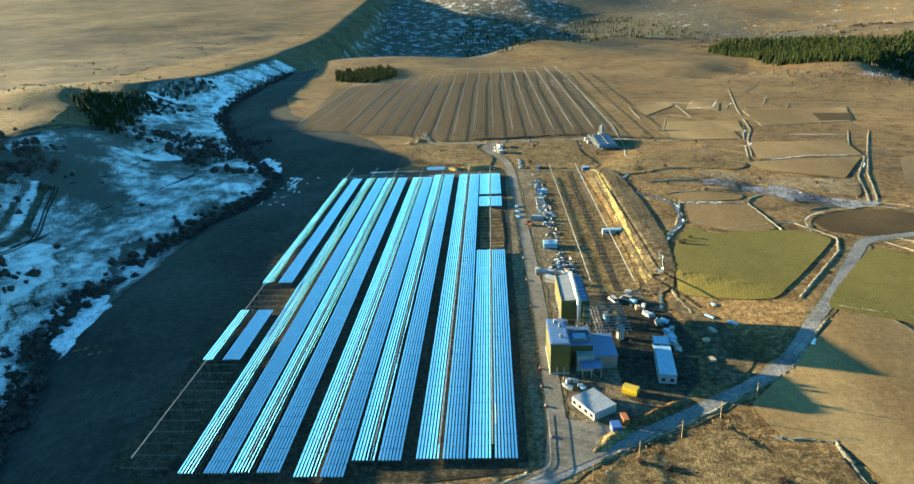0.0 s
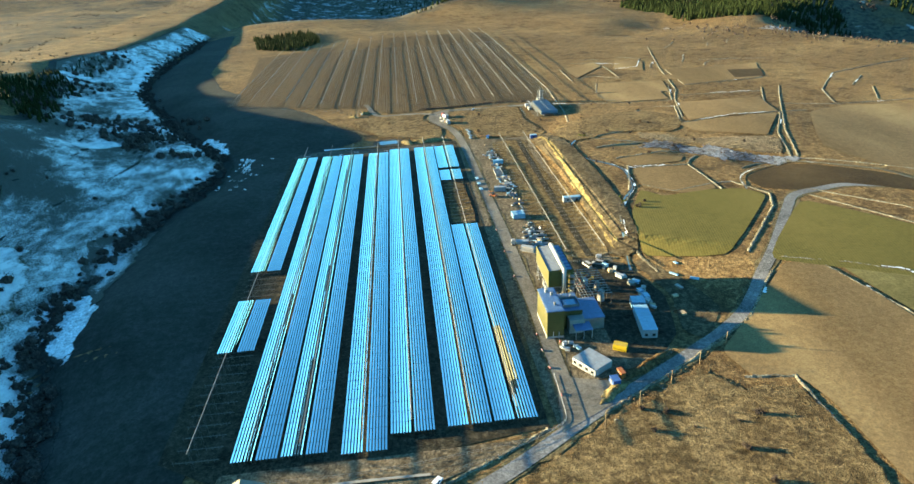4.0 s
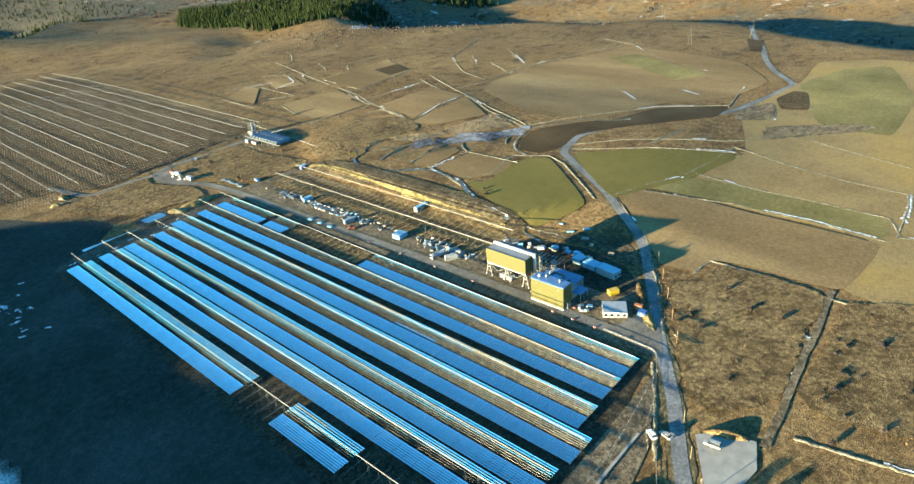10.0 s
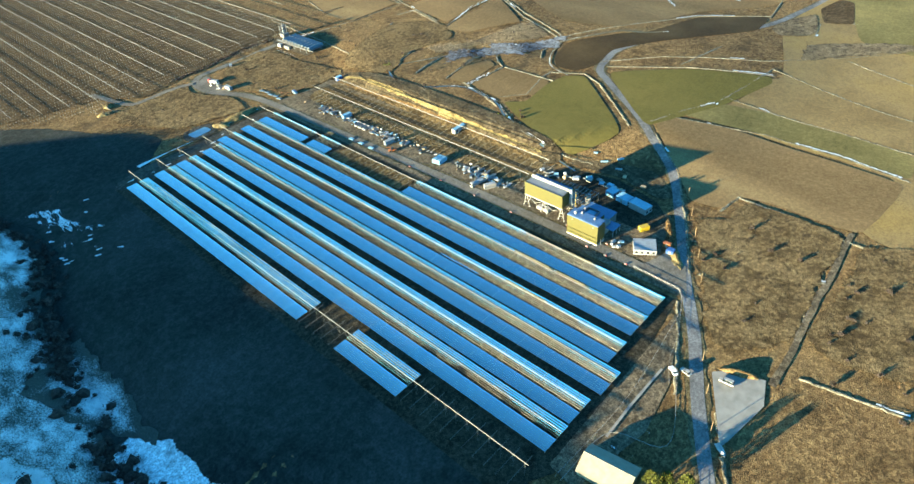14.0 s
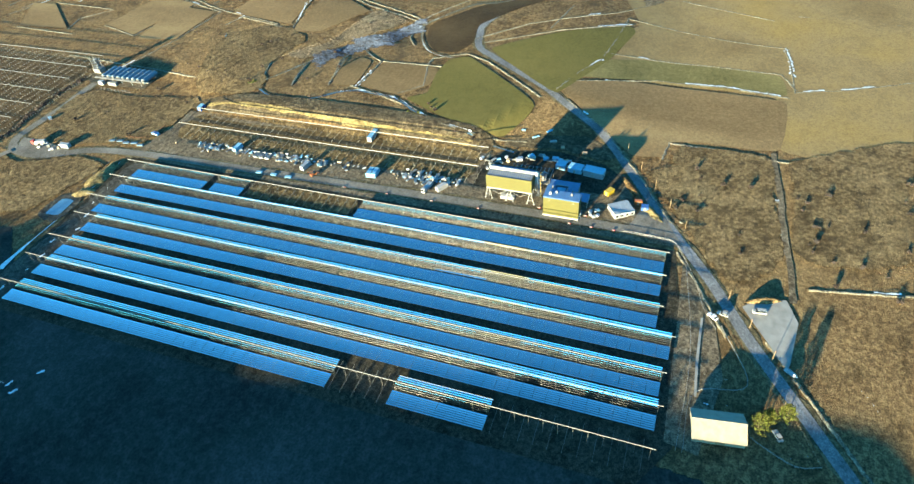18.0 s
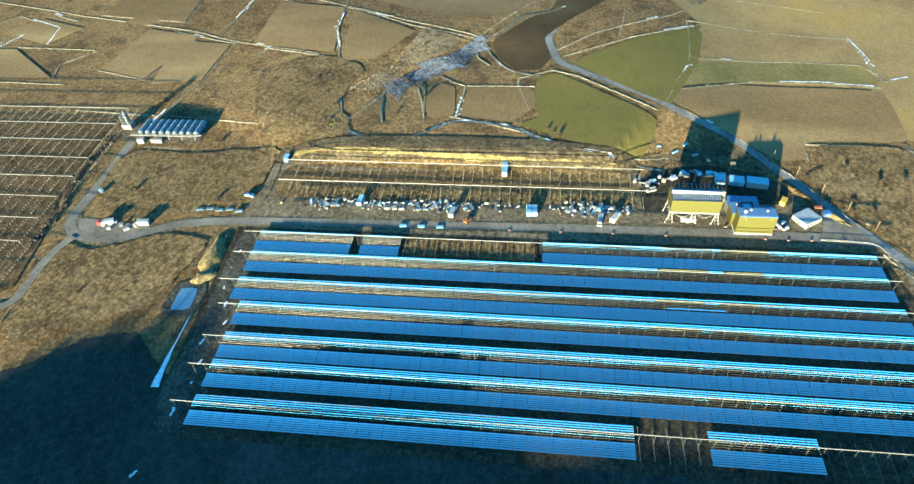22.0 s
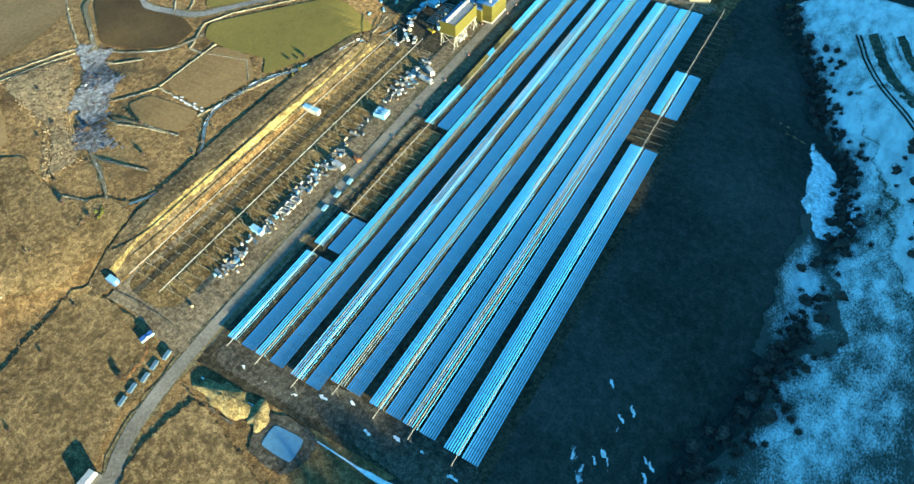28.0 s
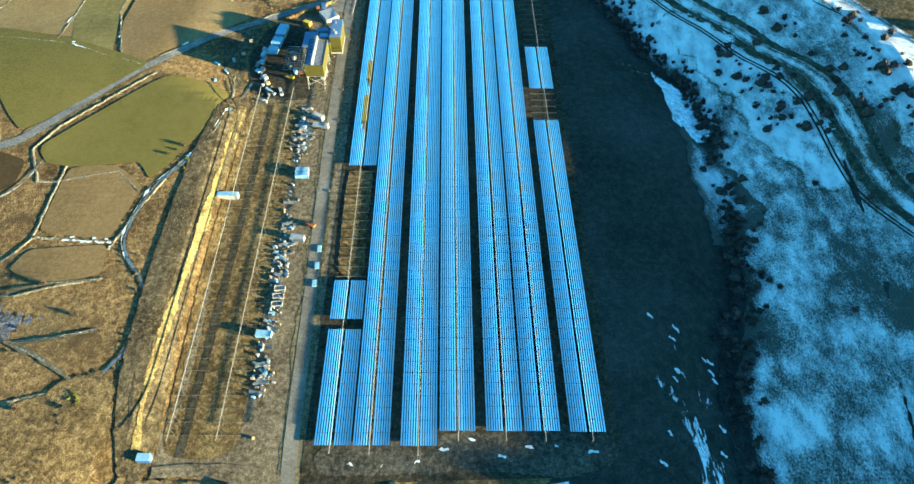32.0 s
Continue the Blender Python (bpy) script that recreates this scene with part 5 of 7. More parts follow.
def condenser():
    th = thing("condenser_building", 22.2, 75.2, 0, 0, "timber-clad air condenser raised on white steel trestles beside the road", "building")
    a, b, z0, z1 = 4.8, 11.1, 6.9, 14.2
    for y in (-10.4, 0.0, 10.4):
        for x in (-4.2, 4.2):
            s = Shape()
            for e in (-1, 1):
                s.bar((x, y + e * 1.7, 0), (x, y + e * 0.35, z0 - 0.4), 0.30)
                s.box(x - 0.35, x + 0.35, y + e * 1.7 - 0.35, y + e * 1.7 + 0.35, 0, 0.3)
            s.bar((x, y - 1.3, 2.2), (x, y + 1.3, 2.2), 0.18).bar((x, y - 1.0, 4.2), (x, y + 1.0, 4.2), 0.18)
            part("trestle", s.mesh("trestle", PALE), th)
        part("brace", Shape().bar((-4.2, y, 0.8), (4.2, y, z0 - 0.6), 0.18).bar((4.2, y, 0.8), (-4.2, y, z0 - 0.6), 0.18).mesh("brace", PALE), th)
    for x in (-4.2, 4.2):
        for y in (-10.0, 0.4):
            part("brace", Shape().bar((x, y, z0 - 0.5), (x, y + 4.8, 3.4), 0.16).bar((x, y + 4.8, 3.4), (x, y + 9.6, z0 - 0.5), 0.16).mesh("brace", PALE), th)
    for x in (-4.4, 0, 4.4):
        add_slab(th, "girder", x - 0.22, x + 0.22, -b, b, z0 - 0.45, z0, PALE)
    add_slab(th, "floor_deck", -a, a, -b, b, z0, z0 + 0.3, STEEL)
    add_slab(th, "cladding", -a, -a + 0.25, -b, b, z0 + 0.3, z1, CLADDING, "golden timber cladding")
    add_slab(th, "cladding", a - 0.25, a, -b, b, z0 + 0.3, z1, CLADDING, "golden timber cladding")
    add_slab(th, "cladding", -a + 0.25, a - 0.25, -b, -b + 0.25, z0 + 0.3, z1, CLADDING, "golden timber cladding")
    add_slab(th, "cladding", -a + 0.25, a - 0.25, b - 0.25, b, z0 + 0.3, z1, CLADDING, "golden timber cladding")
    add_slab(th, "roof_deck", -a + 0.3, a - 0.3, -b + 0.3, b - 0.3, z1 - 1.0, z1 - 0.7, BLUE_ROOF)
    for k in range(20):
        y = -b + 0.9 + k * (2 * b - 1.8) / 19
        v, f = box_v(-a + 0.35, 0.3, y - 0.28, y + 0.28, 0, 0.06)
        v = [(p, q, z1 - 0.45 + 0.75 * (p + a) / a + r + 0.3 * (q - y)) for p, q, r in v]
        part("louvre", mesh_of("louvre", v, f, GREY_ROOF), th)
    for k in range(8):
        y = -b + 1.4 + k * (2 * b - 2.8) / 7
        add_slab(th, "cooler_unit", 2.2, a - 0.4, y - 1.1, y + 1.1, z1 - 0.7, z1 - 0.2, BLUE_ROOF, "", 0.05)
    s = Shape().bar((1.0, b - 0.4, z1 + 0.5), (1.0, -b - 0.9, z1 + 0.5), 1.7, 0, 16)
    s.bar((1.0, -b - 0.9, z1 + 1.3), (1.0, -b - 0.9, 5.0), 1.6, 0, 16)
    duct = part("steam_duct", s.mesh("steam_duct", WHITE, True), th, None, "large white steam duct")
    for k in range(6):
        y = b - 1.5 - k * 4.0
        part("duct_ring", Shape().bar((1.0, y, z1 + 0.5), (1.0, y - 0.2, z1 + 0.5), 1.85, 0, 16).mesh("duct_ring", STEEL), duct)
    add_slab(th, "stair_tower", 2.4, 4.6, -b - 2.6, -b - 0.3, 0, 0.2, STEEL)
    for z in np.arange(2.4, z1, 2.4):
        add_slab(th, "landing", 2.4, 4.6, -b - 2.6, -b - 0.3, z, z + 0.12, STEEL, "", 0)
    for x, y in ((2.4, -b - 2.6), (4.5, -b - 2.6)):
        add_slab(th, "stair_post", x, x + 0.12, y, y + 0.12, 0, z1, YELLOW if x < 3 else STEEL, "", 0)
    for y in (-0.5, 3.2):
        add_slab(th, "equipment_skid", -3.6, -1.2, y - 1.5, y + 1.5, 0, 1.7, WHITE, "white pump skid under the condenser", 0.1)
        part("skid_rail", Shape().bar((-3.7, y - 1.6, 2.5), (-3.7, y + 1.6, 2.5), 0.1).bar((-3.7, y - 1.6, 0), (-3.7, y - 1.6, 2.5), 0.1).bar((-3.7, y + 1.6, 0), (-3.7, y + 1.6, 2.5), 0.1).mesh("skid_rail", WHITE), th)
    return th


def turbine_house():
    th = thing("turbine_building", 11.7, 40.7, 0, 0, "timber-clad turbine building with flat dark roofs and lower annexes", "building")
    add_slab(th, "plinth", -0.05, 6.05, -0.05, 16.45, 0, 0.9, WHITE, "white base wall")
    add_slab(th, "tall_body", 0, 6, 0, 16.4, 0.9, 10.8, CLADDING, "golden timber cladding")
    add_slab(th, "parapet", -0.12, 6.12, -0.12, 16.52, 10.8, 11.15, BLUE_ROOF)
    add_slab(th, "roof_sheet", 0.3, 5.7, 0.3, 16.1, 11.15, 11.25, BLUE_ROOF)
    for x, y, w in ((2.6, 13.6, 1.1), (4, 11, 0.9), (3.6, 4, 0.8)):
        add_slab(th, "roof_vent", x - w / 2, x + w / 2, y - w / 2, y + w / 2, 11.25, 12.4, WHITE if w > 1 else STEEL, "", 0.08)
    add_slab(th, "annex", 6, 14, 5.5, 17.5, 0, 7.2, CLADDING)
    add_slab(th, "annex_roof", 5.9, 14.1, 5.4, 17.6, 7.2, 7.5, BLUE_ROOF)
    for x0, x1, y0, y1 in ((7.0, 13.4, 7.6, 7.75), (7.0, 13.4, 13.4, 13.55), (7.0, 7.15, 7.75, 13.4), (13.25, 13.4, 7.75, 13.4)):
        add_slab(th, "roof_rail", x0, x1, y0, y1, 7.5, 8.5, STEEL, "grey roof railing", 0)
    add_slab(th, "skylight", 8, 12.5, 8.6, 12.4, 7.5, 8.0, LIGHT_BLUE, "blue roof unit", 0.1)
    for k in range(5):
        add_slab(th, "vent_pipe", 7.4 + k * 1.1, 7.7 + k * 1.1, 14.6, 14.9, 7.5, 8.6, WHITE, "", 0)
    add_slab(th, "hall", 14, 21.5, 3.5, 17.5, 0, 4.6, STEEL)
    add_slab(th, "hall_roof", 13.9, 21.7, 3.3, 17.7, 4.6, 4.9, BLUE_ROOF)
    add_slab(th, "grey_wall", 8.5, 14, 2.0, 5.5, 0, 5.4, CONCRETE)
    add_slab(th, "porch_roof", 9.5, 15.8, -2.4, 3.2, 3.6, 3.85, BLUE_ROOF)
    for x, y in ((9.7, -2.2), (12.5, -2.2), (15.4, -2.2)):
        add_slab(th, "porch_post", x, x + 0.2, y, y + 0.2, 0, 3.6, WHITE, "", 0)
    add_slab(th, "roller_door", 10.2, 13.2, 1.9, 2.0, 0, 3.2, WHITE, "white roller door", 0.02)
    for y in (2.5, 13.5):
        add_slab(th, "wall_lamp", -0.22, -0.0, y - 0.25, y + 0.25, 9.3, 9.6, WHITE, "", 0.02)
    for x in (2, 4):
        add_slab(th, "side_pipe", x, x + 0.25, -0.7, -0.4, 0, 3, WHITE, "", 0)
    return th


condenser()
turbine_house()


def pipe_rack():
    th = thing("steel_frame", 34.5, 69, 0, 0, "open dark steel frame carrying pipes beside the turbine building", "steel frame")
    for x in (-6, -2, 2, 6):
        for y in (-10, -5, 0, 5, 10):
            add_slab(th, "column", x - 0.12, x + 0.12, y - 0.12, y + 0.12, 0, 5.2, DARK_STEEL, "", 0)
    for x in (-6, -2, 2, 6):
        add_slab(th, "long_beam", x - 0.12, x + 0.12, -10.2, 10.2, 5.2, 5.5, DARK_STEEL, "", 0)
    for k in range(11):
        y = -10 + 2 * k
        add_slab(th, "cross_beam", -6.2, 6.2, y - 0.1, y + 0.1, 5.5, 5.7, STEEL, "", 0)
    for k in range(5):
        part("pipe", Shape().bar((-5 + 1.1 * k, -10, 4.2), (-5 + 1.1 * k, 10, 4.2), 0.35, 0, 8).mesh("pipe", HOOD if k % 2 else STEEL), th)
    for x, y, r, h, m in ((3.2, -6, 1.3, 4.4, WHITE), (4, 2, 1.0, 3.6, STEEL), (0.5, 6.5, 1.1, 3.0, LIGHT_BLUE)):
        part("vessel", Shape().bar((x, y, 0), (x, y, h), 2 * r, 0, 14).bar((x, y, h), (x, y, h + 0.5), 1.2 * r, 0, 14).mesh("vessel", m), th)
    return th


pipe_rack()


def loader(x, y, turn, mat, label):
    th = thing("telehandler", x, y, sheet_z(x, y) + 0.06, turn, label, "vehicle")
    add_slab(th, "chassis", -1.0, 1.0, -2.3, 2.3, 0.6, 1.3, mat, "", 0.1)
    add_slab(th, "cab", -0.95, 0.0, -0.6, 0.9, 1.3, 2.6, GLASS, "", 0.1)
    part("boom", Shape().bar((0.45, -1.9, 1.6), (0.45, 3.4, 3.2), 0.4).mesh("boom", mat), th)
    for sx in (-1, 1):
        for yy in (-1.5, 1.5):
            part("wheel", Shape().bar((sx * 0.8, yy, 0.6), (sx * 1.15, yy, 0.6), 1.2, 0, 12).mesh("wheel", BLACK), th)
    return th


loader(33, 74, 20, ORANGE, "orange telehandler working inside the steel frame")
loader(37.5, 79.5, 70, YELLOW, "yellow telehandler beside the steel frame")


def cabin(name, x, y, w, d, h, turn, wall, roof, label, category="cabin", modules=1, windows=2):
    th = thing(name, x, y, sheet_z(x, y) + 0.06, turn, label, category)
    for k in range(modules):
        x0 = -w / 2 + k * w / modules
        body = part("module", slab(x0 + 0.03, x0 + w / modules - 0.03, -d / 2, d / 2, 0.15, h, 0.05).mesh("module", wall), th)
        part("roof", slab(x0 + 0.01, x0 + w / modules - 0.01, -d / 2 - 0.05, d / 2 + 0.05, h, h + 0.14, 0.04).mesh("roof", roof), body)
    for k in range(windows):
        xx = -w / 2 + (k + 0.5) * w / windows
        win = part("window", slab(xx - 0.55, xx + 0.55, -d / 2 - 0.05, -d / 2, 1.0, 2.0, 0).mesh("window", GLASS), th)
        part("window_frame", slab(xx - 0.62, xx + 0.62, -d / 2 - 0.03, -d / 2, 0.93, 1.0, 0).mesh("window_frame", WHITE), win)
    part("door", slab(-w / 2 - 0.05, -w / 2, -0.5, 0.5, 0.15, 2.15, 0).mesh("door", STEEL), th)
    return th


cabin("site_office", 22.6, 23.0, 9.8, 8.2, 2.7, -57, WHITE, GREY_ROOF, "white modular site office with ribbed grey roof", "office", 4, 4)
cabin("site_cabin", 50, 57, 5.0, 4.8, 2.7, -8, LIGHT_BLUE, LIGHT_BLUE, "pale blue site cabin in the yard", "cabin", 2, 2)
cabin("site_cabin", 48.9, 49.4, 5.2, 7.0, 2.7, -8, LIGHT_BLUE, LIGHT_BLUE, "pale blue site cabin in the yard", "cabin", 2, 2)
cabin("site_cabin", 47.4, 40, 5.2, 10.0, 3.4, -8, GREY_ROOF, LIGHT_BLUE, "long pale blue site cabin on a raised base", "cabin", 2, 2)
cabin("skip_container", 34.6, 30.4, 4.6, 2.6, 2.2, -30, YELLOW, YELLOW, "bright yellow waste container", "container", 1, 0)
cabin("blue_cabin", 27, 12.8, 2.6, 3.2, 2.2, 5, BLUE, BLUE, "small blue cabin beside the junction", "cabin", 1, 0)
cabin("orange_cabin", 30, 16.2, 1.8, 3.4, 2.2, 8, ORANGE, ORANGE, "small orange cabin on the soil heap", "cabin", 1, 0)
cabin("equipment_cabin", 53, 164.8, 9.5, 2.6, 2.8, 0, WHITE, LIGHT_BLUE, "low hut with a pale blue roof among stub posts", "hut", 2, 2)
cabin("equipment_cabin", 57, 284.6, 4.6, 2.6, 2.6, 0, BLUE, LIGHT_BLUE, "blue hut at the end of the receiver lines", "hut", 1, 1)


# ---- vehicles ----
def car(x, y, turn, paint, label, long=4.3, high=1.45, van=False):
    th = thing("van" if van else "car", x, y, sheet_z(x, y) + (0.45 if x < 0 else 0.1), turn, label, "van" if van else "car")
    L = long / 2
    add_slab(th, "body", -0.88, 0.88, -L, L, 0.32, 0.85 if not van else 1.1, paint, "", 0.12)
    c0, c1 = (-L + 0.5, L - 1.3) if not van else (-L + 0.1, L - 1.0)
    v = [(-0.82, c0, 0.84), (0.82, c0, 0.84), (0.82, c1, 0.84), (-0.82, c1, 0.84), (-0.68, c0 + 0.35, high), (0.68, c0 + 0.35, high), (0.68, c1 - 0.55, high), (-0.68, c1 - 0.55, high)]
    part("glasshouse", mesh_of("glasshouse", v, box_v(0, 1, 0, 1, 0, 1)[1], GLASS), th)
    part("roof", slab(-0.68, 0.68, c0 + 0.35, c1 - 0.55, high - 0.02, high + 0.05, 0.02).mesh("roof", paint), th)
    for sx in (-1, 1):
        for yy in (-L + 0.8, L - 0.85):
            wheel = part("wheel", Shape().bar((sx * 0.66, yy, 0.32), (sx * 0.90, yy, 0.32), 0.64, 0, 12).mesh("wheel", BLACK), th)
            part("rim", Shape().bar((sx * 0.88, yy, 0.32), (sx * 0.92, yy, 0.32), 0.38, 0, 10).mesh("rim", STEEL), wheel)
        part("headlight", slab(sx * 0.6 - 0.18, sx * 0.6 + 0.18, L - 0.02, L + 0.03, 0.6, 0.75, 0).mesh("headlight", WHITE), th)
    return th


def truck(x, y, turn, cabmat, bed, label):
    th = thing("truck", x, y, sheet_z(x, y) + 0.1, turn, label, "truck")
    add_slab(th, "cab", -1.15, 1.15, 2.2, 4.0, 0.6, 2.9, cabmat, "", 0.15)
    add_slab(th, "windscreen", -1.0, 1.0, 4.0, 4.04, 1.6, 2.6, GLASS, "", 0)
    add_slab(th, "chassis", -0.5, 0.5, -4, 2.2, 0.6, 0.95, DARK_STEEL, "", 0)
    add_slab(th, "load_bed", -1.2, 1.2, -4, 2.0, 1.0, 2.4, bed, "", 0.06)
    for sx in (-1, 1):
        for yy in (-3, -1.8, 3.0):
            part("wheel", Shape().bar((sx * 0.85, yy, 0.5), (sx * 1.2, yy, 0.5), 1.0, 0, 12).mesh("wheel", BLACK), th)
    return th


car(-31.5, -20.6, -35, plain("pale_car_paint", (0.6, 0.62, 0.66), 0.3), "pale grey car parked beside the lane", van=False)
car(-29.2, -24.2, -12, WHITE, "white car parked beside the lane")
car(-24.6, -37.2, 5, WHITE, "white van on the parking place", 5.2, 2.1, True)
car(-77.8, -43.6, -60, WHITE, "white car in the farm yard")
car(45.5, 92, 60, WHITE, "white van beside the steel frame", 5.2, 2.1, True)
car(40.5, 91.5, 20, WHITE, "white van beside the steel frame", 5.2, 2.1, True)


# ---- storage yard ----
def pallet_load(x, y, turn, w, d, h, mat, label, category="crate", n=2):
    th = thing("pallet_load", x, y, sheet_z(x, y) + 0.08, turn, label, category, "stored goods in the yard")
    for k in range(3):
        add_slab(th, "runner", -w / 2, w / 2, -d / 2 + k * (d - 0.15) / 2, -d / 2 + k * (d - 0.15) / 2 + 0.15, 0, 0.14, TIMBER, "", 0)
    for k in range(n):
        dx = 0.08 * math.sin(k * 3 + x)
        add_slab(th, "box", -w / 2 + dx, w / 2 + dx - 0.05, -d / 2, d / 2, 0.14 + k * h / n, 0.12 + (k + 1) * h / n, mat, "", 0.06)
    return th


def open_bin(x, y, turn, w, d, mat, label):
    th = thing("open_crate", x, y, sheet_z(x, y) + 0.08, turn, label, "crate", "stored goods in the yard")
    add_slab(th, "base", -w / 2, w / 2, -d / 2, d / 2, 0, 0.12, mat, "", 0)
    for x0, x1, y0, y1 in ((-w / 2, w / 2, -d / 2, -d / 2 + 0.15), (-w / 2, w / 2, d / 2 - 0.15, d / 2), (-w / 2, -w / 2 + 0.15, -d / 2 + 0.15, d / 2 - 0.15), (w / 2 - 0.15, w / 2, -d / 2 + 0.15, d / 2 - 0.15)):
        add_slab(th, "side", x0, x1, y0, y1, 0.12, 1.2, mat, "", 0)
    add_slab(th, "divider", -0.06, 0.06, -d / 2 + 0.15, d / 2 - 0.15, 0.12, 0.9, mat, "", 0)
    return th


def pipe_stack(x, y, turn, long, n, mat, label):
    th = thing("pipe_stack", x, y, sheet_z(x, y) + 0.08, turn, label, "pipes", "stored goods in the yard")
    for sx in (-0.35, 0.35):
        add_slab(th, "bearer", -n * 0.16, n * 0.16, sx * long - 0.08, sx * long + 0.08, 0, 0.15, TIMBER, "", 0)
    for r in range(2):
        for k in range(n - r):
            xx = (k - (n - r - 1) / 2) * 0.3
            part("pipe", Shape().bar((xx, -long / 2, 0.3 + r * 0.26), (xx, long / 2, 0.3 + r * 0.26), 0.28, 0, 6).mesh("pipe", mat), th)
    return th


def steel_box(x, y, turn, mat, label, long=6.06, wide=2.44, high=2.6):
    """A shipping container with ribbed sides, doors and corner posts."""
    th = thing("shipping_container", x, y, sheet_z(x, y) + 0.1, turn, label, "container", "shipping containers")
    add_slab(th, "shell", -wide / 2 + 0.05, wide / 2 - 0.05, -long / 2 + 0.05, long / 2 - 0.05, 0.12, high - 0.05, mat, "", 0.02)
    for k in range(int(long / 0.9)):
        yy = -long / 2 + 0.4 + k * 0.9
        for sx in (-1, 1):
            add_slab(th, "side_rib", sx * (wide / 2 - 0.05) - 0.035, sx * (wide / 2 - 0.05) + 0.035, yy, yy + 0.35, 0.2, high - 0.15, mat, "", 0)
    for sx in (-1, 1):
        for sy in (-1, 1):
            add_slab(th, "corner_post", sx * wide / 2 - 0.07, sx * wide / 2 + 0.07, sy * long / 2 - 0.07, sy * long / 2 + 0.07, 0, high, mat, "", 0)
        add_slab(th, "door", sx * 0.57 - 0.53, sx * 0.57 + 0.53, -long / 2 - 0.02, -long / 2 + 0.03, 0.2, high - 0.15, mat, "", 0.01)
    return th


yard = random.Random(41)
WRAP = plain("white_wrapping", (0.30, 0.31, 0.32), 0.4)
CARD = plain("brown_crates", (0.34, 0.24, 0.14), 0.8)
MATS = [(WRAP, "pallet of white-wrapped goods"), (WHITE, "stack of white boxes on a pallet"), (LIGHT_BLUE, "pallet under a pale blue tarpaulin"), (CARD, "brown wooden crate on a pallet"), (STEEL, "bundle of galvanised steel parts"), (WRAP, "pallet of white-wrapped goods")]
PILES = [(yard.uniform(106, 282), yard.gauss(0, 1.6), yard.uniform(2.5, 8.5)) for _ in range(21)]
for k in range(290):
    py, off, spread = PILES[k % 21]
    y = min(284, max(104, yard.gauss(py, spread)))
    x = 24.5 - 2.2 * (y - 100) / 180 + off + yard.gauss(0, 1.5)
    mat, text = yard.choice(MATS)
    w, d = yard.uniform(0.4, 1.1), yard.uniform(0.5, 1.9)
    if k % 8 == 3:
        pipe_stack(x, y, yard.uniform(-30, 30) + 90 * (k % 2), yard.uniform(3.5, 6), yard.randint(4, 6), STEEL, "stack of galvanised pipes on timber bearers")
    else:
        pallet_load(x, y, yard.uniform(0, 90), w, d, yard.uniform(0.25, 1.0), mat, text, "crate", yard.randint(1, 3))
for y in (214.2, 218.0, 221.8):
    open_bin(22.0, y, 4, 4.4, 2.3, WHITE, "white open-topped crate in the yard")
for x, y, turn, mat, text in ((21.5, 148.5, 92, LIGHT_BLUE, "pale blue shipping container in the yard"), (21.3, 151.3, 92, LIGHT_BLUE, "pale blue shipping container in the yard"),
                              (18.2, 188.5, 80, GREY_ROOF, "grey shipping container beside the road"),
                              (18.6, 110.5, 60, WHITE, "white shipping container in the yard"), (24.6, 236, 85, LIGHT_BLUE, "pale blue shipping container in the yard"), (2.2, 342.4, 4, GREY_ROOF, "grey shipping container beside the bend of the road")):
    steel_box(x, y, turn, mat, text)
truck(16.4, 117.5, 80, WHITE, GREY_ROOF, "white truck parked in the storage yard")
loader(13.6, 180.5, 60, ORANGE, "orange telehandler beside the service road")
for y in (193.5, 202.5, 211.5):
    pallet_load(8.2, y, 4, 1.8, 3.4, 0.5, LIGHT_BLUE, "pallet under a pale blue tarpaulin beside the road", "crate", 1)
for k in range(5):
    pallet_load(14.2 + 0.8 * (k % 2), 297 + 5.2 * k, 12, 1.7, 3.8, 0.7, TANK, "long grey-blue crate beside the service road", "crate", 1)
for k in range(9):
    pallet_load(yard.uniform(-4, 3), yard.uniform(345, 374), yard.uniform(0, 90), yard.uniform(1, 2.4), yard.uniform(1, 2), yard.uniform(0.6, 1.8), yard.choice(MATS)[0], "crate beside the bend of the service road", "crate", 1)
truck(1.2, 362, 20, RED, WHITE, "red and white truck beside the bend of the road")

# heaps of goods behind the steel frame
for k in range(22):
    u = k / 21
    x, y = 45.5 + 10 * min(1, u * 1.6) + yard.gauss(0, 1.3), 97 - 44 * u + yard.gauss(0, 1.0)
    if k % 3 == 1:
        pipe_stack(x, y, yard.uniform(-25, 25), yard.uniform(4, 6), yard.randint(3, 6), STEEL, "stack of galvanised pipes behind the steel frame")
    else:
        pallet_load(x, y, yard.uniform(0, 90), yard.uniform(1.2, 2.6), yard.uniform(1.2, 3.4), yard.uniform(0.7, 2.0), yard.choice(MATS)[0], "crate of plant parts behind the steel frame", "crate", yard.randint(1, 2))
for x, y in ((66, 60), (72, 76), (70, 66), (76, 84), (64, 48), (78, 70)):
    pallet_load(x, y, yard.uniform(0, 90), yard.uniform(1.0, 2.2), yard.uniform(1.5, 4), yard.uniform(0.4, 0.9), yard.choice(MATS)[0], "loose plant parts lying beside the stream", "crate", 1)
